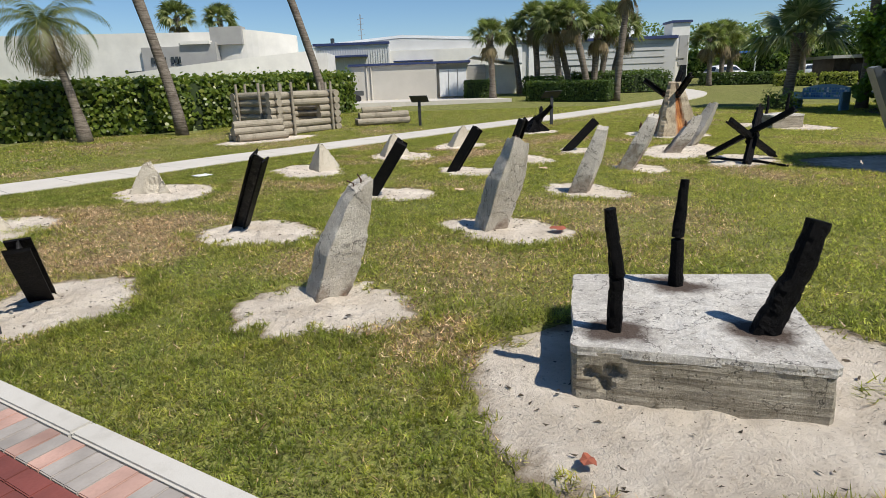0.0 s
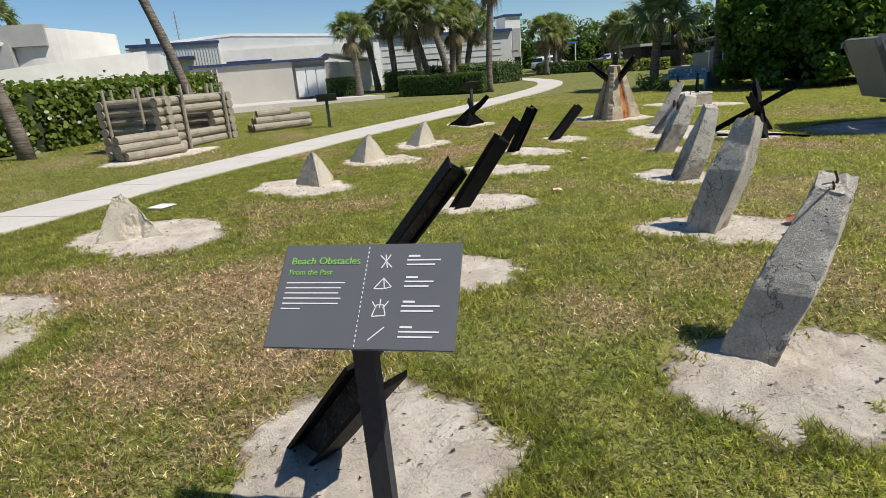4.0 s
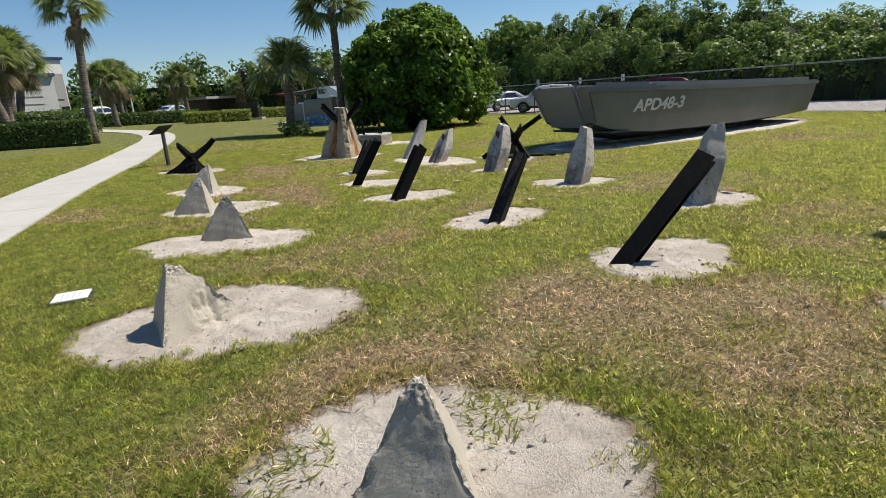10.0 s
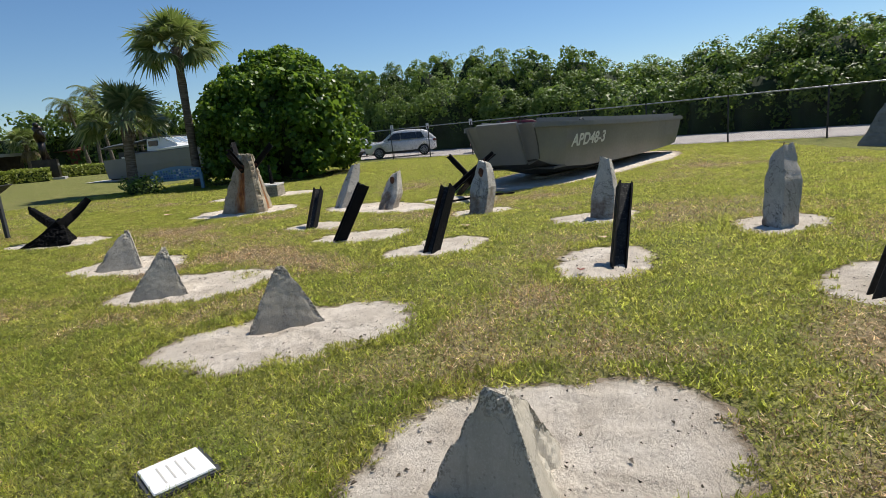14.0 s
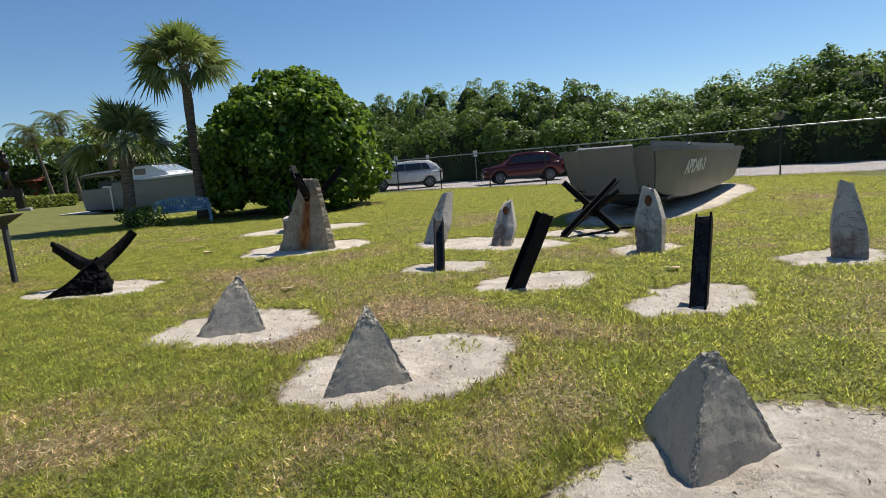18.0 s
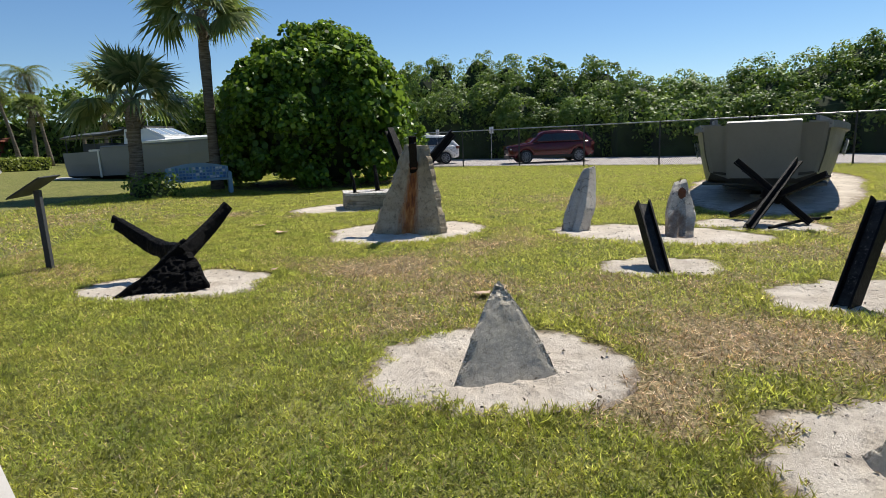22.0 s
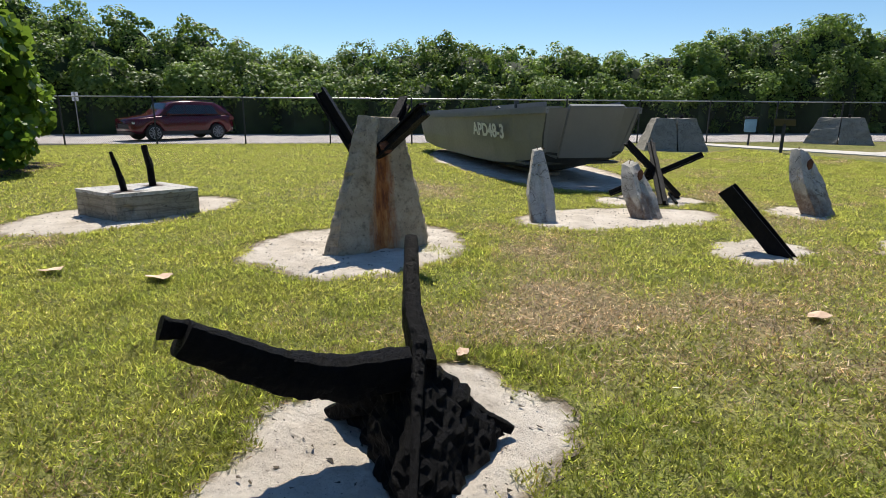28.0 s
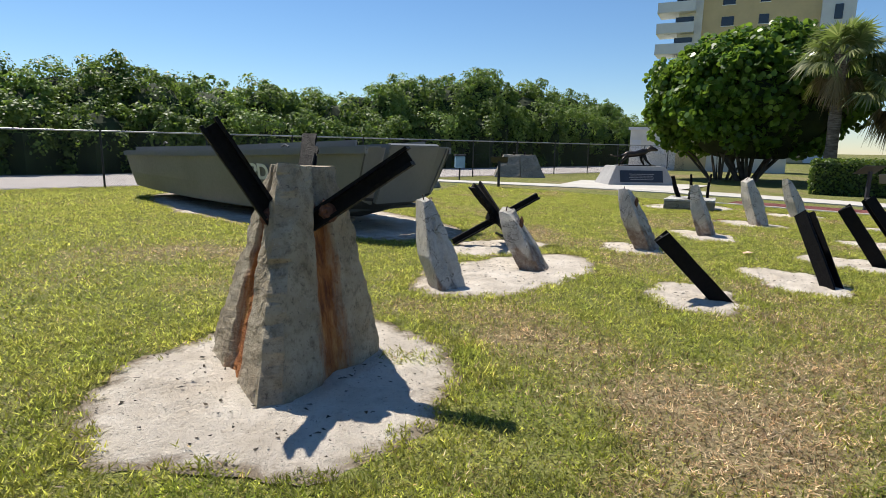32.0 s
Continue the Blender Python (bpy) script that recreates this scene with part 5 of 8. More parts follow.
def lectern_sign(at, rz, label, height=1.02, w=0.66):
    ob = thing("lectern_sign", label, "sign", "lectern signs", (at[0], at[1], gz(*at)), rz)
    part("post", boxed((0, 0, -0.1), (0.10, 0.06, height + 0.06), None, 0.004), POSTM, ob)
    m = pose(0, -0.02, height, 32, 0, 0)
    part("panel", box(bmesh.new(), (0, 0, 0), (w, 0.44, 0.016), m, 0.004), POSTM, ob)
    part("face", box(bmesh.new(), (0, 0, 0.0165), (w - 0.03, 0.41, 0.002), m), PANEL, ob, "printed panel face")
    bm = bmesh.new()
    for i in range(6):
        box(bm, (-w * 0.2, 0.13 - i * 0.045, 0.0187), (w * (0.42 - 0.03 * (i % 3)), 0.009, 0.0008), m)
    part("print", bm, INK, ob, "small white print")
    return ob


def plaque():
    ob = thing("ground_plaque", "small white plaque lying in the grass", "plaque", "", (-4.74, 11.09, -0.02), 49)
    part("base", boxed((0, 0, -0.03), (0.34, 0.34, 0.06), None, 0.006), POSTM, ob, "black base")
    part("plate", boxed((0, 0, 0.031), (0.29, 0.29, 0.012), None, 0.004), WHITE, ob, "worn white plate")
    bm = bmesh.new()
    for i in range(4):
        box(bm, (0, 0.07 - i * 0.045, 0.0435), (0.18 - 0.02 * (i % 2), 0.008, 0.0008))
    part("print", bm, KERBM, ob, "worn faint print")


def fallen_leaf(at, size, mat, turn, label):
    bm = bmesh.new()
    n = 12
    rim = []
    for i in range(n):
        a = 2 * math.pi * i / n
        r = size * (1 + 0.15 * math.sin(3 * a + turn))
        rim.append(bm.verts.new((r * math.cos(a), 0.8 * r * math.sin(a), 0.002 + size * 0.12 * math.sin(a + turn) ** 2 + 0.006 * math.sin(4 * a))))
    c = bm.verts.new((0, 0, 0.006))
    for i in range(n):
        bm.faces.new((c, rim[i], rim[(i + 1) % n]))
    r = bmesh.ops.extrude_face_region(bm, geom=bm.faces[:])
    bmesh.ops.translate(bm, verts=[g for g in r["geom"] if isinstance(g, bmesh.types.BMVert)], vec=(0, 0, 0.002))
    ob = solid("fallen_leaf", bm, mat, label, "leaf", "fallen leaves")
    ob.matrix_world = pose(at[0], at[1], gz(*at) + 0.030, 5, 4, math.degrees(turn))


def litter():
    info_sign()
    lectern_sign((3.84, 20.36), 195, "dark lectern sign beside the path")
    lectern_sign((-0.80, 21.5), 170, "dark lectern sign beside the log pile", 0.95)
    lectern_sign((7.25, -2.9), 10, "dark lectern sign before the concrete obstacle", 1.05)
    lectern_sign((-3.5, 1.55), 20, "dark lectern sign beside the walk", 1.1)
    plaque()
    for at, s, mt, tn, lb in (((6.33, 18.17), 0.125, LEAFBR, 0.3, "dry tan sea-grape leaf on the grass"), ((2.07, 15.07), 0.09, LEAFBR, 1.2, "dry tan sea-grape leaf on the grass"), ((3.42, 17.42), 0.05, LEAFBR, 2.2, "dry pale leaf on the sand"),
                              ((7.2, 18.8), 0.11, LEAFBR, 0.9, "dry tan sea-grape leaf on the grass"), ((1.15, 5.75), 0.09, LEAFRED, 0.4, "red-brown leaf on the sand"), ((0.5, 1.93), 0.042, LEAFRED, 1.4, "red-brown leaf on the grass"),
                              ((1.88, 2.62), 0.06, LEAFRED, 2.6, "red-brown leaf on the sand"), ((-1.35, 8.75), 0.05, LEAFRED, 0.2, "red-brown leaf on the sand"), ((0.2, 8.3), 0.07, LEAFBR, 0.5, "dry tan leaf on the grass"), ((1.78, 10.18), 0.085, LEAFBR, 0.8, "dry pale leaf on the grass")):
        fallen_leaf(at, s, mt, tn, lb)


# ---------------------------------------------------------------- foliage
def unit(v):
    return v / np.maximum(1e-9, np.linalg.norm(v, axis=-1, keepdims=True))


def leaf_discs(c, n, size, k, rng, aspect=1.0, cup=0.0):
    """Leaves as small k-cornered blades at the points c, facing along n."""
    m = len(c)
    r = rng.normal(size=(m, 3))
    u = unit(np.cross(n, r))
    v = np.cross(n, u)
    ang = np.linspace(0, 2 * math.pi, k, endpoint=False)
    s = size * rng.uniform(0.65, 1.25, (m, 1, 1))
    out = c[:, None, :] + s * (u[:, None, :] * np.cos(ang)[None, :, None] + aspect * v[:, None, :] * np.sin(ang)[None, :, None])
    if cup:
        out = out - s * cup * n[:, None, :] * (np.cos(2 * ang)[None, :, None])
    return out


def clumps(centre, radii, count, lump, per, size, k, seed, floor=0.05, aspect=1.0, up=0.25, ragged=0.18, skirt=False):
    """Leaves on the outside of many lumps, which sit on an uneven egg."""
    rng = np.random.default_rng(seed)
    d = unit(rng.normal(size=(count, 3)))
    d[:, 2] = np.where(d[:, 2] < -0.55, -d[:, 2], d[:, 2])
    if skirt:
        wide = np.where(d[:, 2:] < 0.1, 1 / np.maximum(0.3, np.linalg.norm(d[:, :2], axis=1, keepdims=True)) ** 0.8, 1.0)
        d[:, :2] *= wide
        d[:, 2] = np.where(d[:, 2] < 0, d[:, 2] * 1.6, d[:, 2])
    f = 1 - ragged * rng.random((count, 1)) ** 1.5 + 0.12 * np.sin(d[:, :1] * 5 + seed) * np.sin(d[:, 1:2] * 4 + seed)
    c = np.array(centre) + d * np.array(radii) * f * 0.88
    r = lump * rng.uniform(0.6, 1.25, (count, 1))
    dd = unit(rng.normal(size=(count, per, 3)) + d[:, None, :] * 0.9)
    p = c[:, None, :] + dd * r[:, None, :] * rng.uniform(0.75, 1.05, (count, per, 1))
    n = unit(dd * 0.7 + rng.normal(size=dd.shape) * 0.62 + np.array([0, 0, up]))
    p, n = p.reshape(-1, 3), n.reshape(-1, 3)
    keep = p[:, 2] > floor
    return leaf_discs(p[keep], n[keep], size, k, rng, aspect, 0.12)


def egg(centre, radii, seed, ragged=0.12, floor=-0.1):
    bm = bmesh.new()
    bmesh.ops.create_icosphere(bm, subdivisions=4, radius=1.0)
    for v in bm.verts:
        q = v.co.copy()
        f = 1 + ragged * noise.noise(q * 2.2 + Vector((seed, 0, 0)))
        v.co = Vector((centre[0] + q.x * radii[0] * f, centre[1] + q.y * radii[1] * f, max(floor, centre[2] + q.z * radii[2] * f)))
    return bm


def limbs(ob, base, count, reach, height, r, seed):
    rng = random.Random(seed)
    for i in range(count):
        a = 2 * math.pi * (i + rng.random() * 0.6) / count
        b = Vector(base) + Vector((math.cos(a), math.sin(a), 0)) * rng.uniform(0.1, 0.5)
        t = Vector(base) + Vector((math.cos(a) * reach * rng.uniform(0.5, 1), math.sin(a) * reach * rng.uniform(0.5, 1), height * rng.uniform(0.55, 1)))
        mid = b.lerp(t, 0.5) + Vector((rng.uniform(-0.3, 0.3), rng.uniform(-0.3, 0.3), 0.2))
        part("limb", tubed([b - Vector((0, 0, 0.2)), mid, t], [r, r * 0.7, r * 0.35], 7, 0.25, i), BARK, ob)


def sea_grape():
    at = (18.88, 19.97)
    z = gz(*at)
    ob = thing("sea_grape_tree", "broad dense sea-grape tree, foliage down to the ground", "tree", "", (at[0], at[1], z))
    limbs(ob, (0, 0, 0), 7, 2.2, 4.0, 0.12, 4)
    leaves = np.concatenate([clumps((0, 0, 2.4), (3.78, 3.78, 2.75), 420, 0.52, 110, 0.076, 6, 3, 0.12, 1.0, 0.3, 0.30, True),
                             clumps((0.5, -0.4, 3.45), (2.65, 2.55, 2.15), 150, 0.46, 96, 0.076, 6, 8, 0.2, 1.0, 0.3, 0.3),
                             clumps((-0.6, 0.7, 3.1), (2.4, 2.3, 2.25), 130, 0.44, 90, 0.076, 6, 18, 0.2, 1.0, 0.3, 0.3),
                             clumps((0, 0, 2.5), (3.0, 3.0, 2.7), 200, 0.7, 50, 0.13, 6, 5, 0.12, 1.0, 0.25, 0.18, True)])
    arrays("crown", leaves.reshape(-1, 3), 6, GRAPE, ob)
    # added dark solid: its colour gives the shade inside the crown
    part("shaded_core", egg((0, 0, 2.4), (2.75, 2.75, 2.2), 3), SHADE_FILL, ob, "dark solid filler coloured as the shade inside the crown")
    # a dark brown ring: fallen leaves, and the crown's shade put into its colour
    bm = bmesh.new()
    n = 40
    c = bm.verts.new((at[0], at[1], z + 0.02))
    rim = []
    for i in range(n):
        a = 2 * math.pi * i / n
        r = 3.35 + 0.25 * math.sin(3 * a) + 0.15 * math.sin(7 * a)
        x, y = at[0] + r * math.cos(a), at[1] + r * math.sin(a)
        rim.append(bm.verts.new((x, y, gz(x, y) + 0.005)))
    for i in range(n):
        bm.faces.new((c, rim[i], rim[(i + 1) % n]))
    solid("mulch_ring", bm, LITTER_SHADE, "red-brown leaf litter and painted shade under the tree", "mulch", kind="structure")


def big_tree_south():
    at = (-4.6, -14.0)
    ob = thing("sea_grape_tree", "tall spreading sea-grape tree with bare stems below", "tree", "", (at[0], at[1], gz(*at)))
    limbs(ob, (0, 0, 0), 16, 3.8, 4.2, 0.10, 9)
    limbs(ob, (1.2, -0.6, 0), 9, 3.0, 3.6, 0.08, 12)
    leaves = np.concatenate([clumps((0, 0, 4.4), (5.3, 4.6, 3.1), 330, 0.75, 46, 0.15, 6, 21, 1.0),
                             clumps((1.8, 0.6, 3.4), (3.4, 3.2, 1.9), 100, 0.6, 46, 0.15, 6, 22, 0.9),
                             clumps((-1.2, 0, 5.9), (3.4, 3.2, 1.9), 90, 0.6, 46, 0.15, 6, 23, 1.0),
                             clumps((0.4, -0.2, 2.5), (4.3, 3.8, 1.5), 150, 0.6, 46, 0.14, 6, 24, 0.75)])
    arrays("crown", leaves.reshape(-1, 3), 6, GRAPE, ob)
    # dark filler behind the leaves, coloured as inner shade
    part("shaded_core", egg((-0.3, 0, 3.7), (4.0, 3.4, 2.6), 7), SHADE_FILL, ob, "dark solid filler coloured as the shade inside the crown")


def woods():
    """A belt of scrub and low trees behind the road: round crowns of leafy lumps over dark solids coloured as their
    inner shade.
    """
    rng = np.random.default_rng(11)
    front = FENCE_AT + FENCE_OUT * 9.6
    # crest height along the belt
    ps = np.array([-45, -17, -12, -5, 0, 2.3, 6, 9, 12.5, 16, 20, 23.5, 26, 30, 34, 43, 53, 63, 68])
    pz = 1.13 * np.array([7.0, 7.1, 7.4, 7.0, 5.5, 5.8, 4.7, 4.7, 5.2, 5.2, 5.5, 5.1, 5.15, 4.7, 6.1, 7.7, 7.2, 6.2, 5.0])
    crowns = []
    for row, (depth, scale, gap) in enumerate(((1.3, 0.60, 2.3), (3.0, 0.84, 2.6), (5.2, 1.0, 3.0))):
        s = -42.0
        while s < 68:
            top = float(np.interp(s, ps, pz)) * scale * rng.uniform(0.86, 1.04)
            r = rng.uniform(1.5, 2.6)
            rz = top * rng.uniform(0.36, 0.5)
            p = front + FENCE_DIR * s + FENCE_OUT * (depth + rng.uniform(-0.5, 0.6))
            crowns.append((p.x, p.y, top - rz, r, rz, rng.random() ** 2, row))
            s += gap * rng.uniform(0.7, 1.25)
    verts, tints = [], []
    bm = bmesh.new()
    toward = np.array([-FENCE_OUT.x, -FENCE_OUT.y, 0.6])
    for x, y, z, r, rz, tint, row in crowns:
        m = 46
        d = unit(rng.normal(size=(m, 3)) + toward * 0.7)
        c = np.array([x, y, z]) + d * np.array([r, r, rz]) * rng.uniform(0.72, 1.0, (m, 1))
        per = 66
        lump = rng.uniform(0.30, 0.72, (m, 1, 1))
        dd = unit(rng.normal(size=(m, per, 3)) + toward * 0.5 + d[:, None, :] * 0.5)
        p = (c[:, None, :] + dd * lump * rng.uniform(0.7, 1.1, (m, per, 1))).reshape(-1, 3)
        nn = unit(dd.reshape(-1, 3) + rng.normal(size=p.shape) * 0.4 + np.array([0, 0, 0.35]))
        keep = p[:, 2] > 0.05
        leaves = leaf_discs(p[keep], nn[keep], rng.uniform(0.085, 0.12), 4, rng, 0.62, 0.1)
        verts.append(leaves.reshape(-1, 3))
        tints.append(np.full(len(leaves), tint))
        # added dark egg and box in each crown, coloured as the shade within
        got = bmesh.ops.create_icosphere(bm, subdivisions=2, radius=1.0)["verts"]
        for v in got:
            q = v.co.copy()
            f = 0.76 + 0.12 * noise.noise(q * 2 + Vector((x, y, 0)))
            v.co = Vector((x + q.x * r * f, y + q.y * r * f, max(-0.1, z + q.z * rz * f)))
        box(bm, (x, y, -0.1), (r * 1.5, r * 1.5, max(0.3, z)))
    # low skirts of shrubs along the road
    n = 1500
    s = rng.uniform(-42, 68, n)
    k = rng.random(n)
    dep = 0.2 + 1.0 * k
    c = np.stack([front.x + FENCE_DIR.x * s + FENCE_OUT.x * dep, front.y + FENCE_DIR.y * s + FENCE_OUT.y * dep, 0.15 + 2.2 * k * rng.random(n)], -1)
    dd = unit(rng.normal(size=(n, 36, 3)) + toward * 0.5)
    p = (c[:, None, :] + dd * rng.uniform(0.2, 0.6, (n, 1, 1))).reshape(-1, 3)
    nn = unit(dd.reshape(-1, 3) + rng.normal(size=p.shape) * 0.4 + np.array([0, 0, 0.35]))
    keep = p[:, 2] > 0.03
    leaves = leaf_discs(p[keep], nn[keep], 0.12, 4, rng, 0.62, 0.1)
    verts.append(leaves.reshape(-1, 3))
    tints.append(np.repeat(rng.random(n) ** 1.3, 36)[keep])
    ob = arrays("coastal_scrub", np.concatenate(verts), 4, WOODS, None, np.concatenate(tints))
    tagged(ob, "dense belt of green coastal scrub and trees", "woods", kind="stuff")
    tagged(obj("scrub_shade", bm, SHADE_FILL), "dark solid fill coloured as the shade inside the scrub belt", "woods", kind="stuff")


def north_woods():
    """Low far greenery that closes the view behind the palms and the car park."""
    rng = np.random.default_rng(14)
    n = 620
    a = rng.uniform(0, 1, n)
    line = np.array([(-60, 66), (-22, 74), (8, 84), (30, 80), (46, 66), (58, 46), (56, 30), (50, 24)], float)
    seg = a * (len(line) - 1)
    i = np.minimum(seg.astype(int), len(line) - 2)
    f = (seg - i)[:, None]
    q = line[i] * (1 - f) + line[i + 1] * f
    h = rng.random(n) ** 0.8
    top = (5.2 + 2.4 * value_noise(seg * 3, seg * 0 + 2.0, 9)) * np.where(q[:, 0] < 14, 0.55, 1.0)
    c = np.stack([q[:, 0] + rng.normal(size=n), q[:, 1] + rng.normal(size=n), 0.8 + h * top], -1)
    per = 84
    dd = unit(rng.normal(size=(n, per, 3)) + np.array([-0.3, -0.8, 0.5]))
    p = (c[:, None, :] + dd * rng.uniform(0.8, 1.9, (n, 1, 1))).reshape(-1, 3)
    nn = unit(dd.reshape(-1, 3) + rng.normal(size=p.shape) * 0.5)
    leaves = leaf_discs(p, nn, 0.22, 4, rng, 0.7, 0.1)
    tagged(arrays("far_trees", leaves.reshape(-1, 3), 4, WOODS), "far belt of dark green trees", "woods", kind="stuff")
    # added dark wall behind the leaves, its colour standing for their shade
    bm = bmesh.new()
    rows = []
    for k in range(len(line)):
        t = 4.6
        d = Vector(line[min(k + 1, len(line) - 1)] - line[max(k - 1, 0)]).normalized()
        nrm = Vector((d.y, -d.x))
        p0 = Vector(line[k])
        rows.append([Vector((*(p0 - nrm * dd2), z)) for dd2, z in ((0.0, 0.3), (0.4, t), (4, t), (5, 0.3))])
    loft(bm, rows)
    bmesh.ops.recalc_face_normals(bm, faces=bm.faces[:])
    tagged(obj("far_tree_shade", bm, SHADE_FILL), "dark solid fill coloured as the shade inside the far trees", "woods", kind="stuff")


def hedge(line, width, height, size, per_m2, mat, seed, label, rag=0.06, k=6):
    """A clipped hedge along a line: leaves on its faces and top over a dark solid coloured as inner shade."""
    mid = [Vector(p) for p in line]
    c0 = mid[0]
    ob = thing("hedge", label, "hedge", "hedges", (c0.x, c0.y, gz(*c0)))
    rng = np.random.default_rng(seed)
    pts, nrm = [], []
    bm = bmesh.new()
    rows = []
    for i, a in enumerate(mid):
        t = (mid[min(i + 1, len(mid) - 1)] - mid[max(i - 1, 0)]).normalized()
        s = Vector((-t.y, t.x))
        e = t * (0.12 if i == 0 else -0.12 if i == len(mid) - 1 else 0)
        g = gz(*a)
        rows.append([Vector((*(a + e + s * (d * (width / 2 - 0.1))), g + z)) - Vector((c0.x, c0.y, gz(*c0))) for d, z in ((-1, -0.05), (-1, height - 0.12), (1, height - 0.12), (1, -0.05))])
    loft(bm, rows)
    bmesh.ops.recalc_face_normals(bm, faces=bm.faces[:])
    # added dark body: the hedge's inner shade is put into its colour
    part("shaded_core", bm, SHADE_FILL, ob, "dark solid fill coloured as the shade inside the hedge")
    for i, (a, b) in enumerate(zip(mid, mid[1:])):
        t = (b - a).normalized()
        s = Vector((-t.y, t.x))
        length = (b - a).length
        for side, area in ((-1, length * height), (1, length * height), (0, length * width)):
            m = int(area * per_m2)
            u = rng.random(m) * length
            if side:
                w, z = np.full(m, side * width / 2.0), rng.random(m) * height
                n = np.tile(np.array([s.x * side, s.y * side, 0.25]), (m, 1))
            else:
                w, z = (rng.random(m) - 0.5) * width, np.full(m, height)
                n = np.tile(np.array([0, 0, 1.0]), (m, 1))
            x, y = a.x + t.x * u + s.x * w, a.y + t.y * u + s.y * w
            p = np.stack([x - c0.x, y - c0.y, rise(x, y) - gz(*c0) + z], -1) + rng.normal(size=(m, 3)) * rag
            pts.append(p)
            nrm.append(unit(n + rng.normal(size=(m, 3)) * 0.5))
    for a, d in ((mid[0], mid[0] - mid[1]), (mid[-1], mid[-1] - mid[-2])):
        d = d.normalized()
        s = Vector((-d.y, d.x))
        m = int(width * height * per_m2)
        w, z = (rng.random(m) - 0.5) * width, rng.random(m) * height
        x, y = a.x + s.x * w, a.y + s.y * w
        pts.append(np.stack([x - c0.x, y - c0.y, rise(x, y) - gz(*c0) + z], -1) + rng.normal(size=(m, 3)) * rag)
        nrm.append(unit(np.tile(np.array([d.x, d.y, 0.2]), (m, 1)) + rng.normal(size=(m, 3)) * 0.5))
    p, n = np.concatenate(pts), np.concatenate(nrm)
    keep = p[:, 2] > 0.0
    arrays("foliage", leaf_discs(p[keep], n[keep], size, k, rng, 0.8, 0.1).reshape(-1, 3), k, mat, ob)
    return ob


def fan_frond(rng, az, el, petiole, fan, droop):
    """One palmetto leaf: a stalk and a pleated fan of narrow blades."""
    d = np.array([math.cos(az) * math.cos(el), math.sin(az) * math.cos(el), math.sin(el)])
    side = np.array([-math.sin(az), math.cos(az), 0.0])
    tip = d * petiole + np.array([0, 0, -droop * 0.25])
    quads = []
    w = 0.02
    quads.append([-side * w, tip - side * w * 0.6, tip + side * w * 0.6, side * w])
    roll = rng.uniform(-0.7, 0.7)
    nrm = np.cross(d, side)
    sd = side * math.cos(roll) + nrm * math.sin(roll)
    n = 30
    for i in range(n):
        a = (i / (n - 1) - 0.5) * 4.0
        dirn = unit(d * math.cos(a) + sd * math.sin(a) + np.array([0, 0, -0.28]) * abs(math.sin(a)) * (0.4 + droop))
        L = fan * (0.72 + 0.28 * math.cos(a)) * rng.uniform(0.85, 1.1)
        perp = unit(np.cross(dirn, np.cross(d, sd)))
        mid = tip + dirn * L * 0.5
        end = tip + dirn * L + np.array([0, 0, -(0.12 + droop) * L * rng.uniform(0.3, 1.1)])
        bw = 0.034 * fan / 0.8
        quads.append([tip, mid - perp * bw, end, mid + perp * bw])
    return quads


def palm_crown(seed, live, dead, petiole, fan):
    rng = np.random.default_rng(seed)
    green, brown = [], []
    for i in range(live):
        f = i / live
        az = i * 2.39996 + rng.uniform(-0.2, 0.2)
        el = math.radians(84 - 98 * f ** 0.85) + rng.uniform(-0.1, 0.1)
        green += fan_frond(rng, az, el, petiole * rng.uniform(0.8, 1.1) * (0.65 + 0.35 * min(1, f * 2.5)), fan * rng.uniform(0.85, 1.1), 0.12 + 0.36 * f)
    for i in range(dead):
        az = i * 2.39996 + rng.uniform(-0.4, 0.4)
        el = math.radians(rng.uniform(-80, -40))
        brown += fan_frond(rng, az, el, petiole * 0.8, fan * 0.8, 0.7)
    return np.array(green), np.array(brown) if brown else None


CROWNS = {}


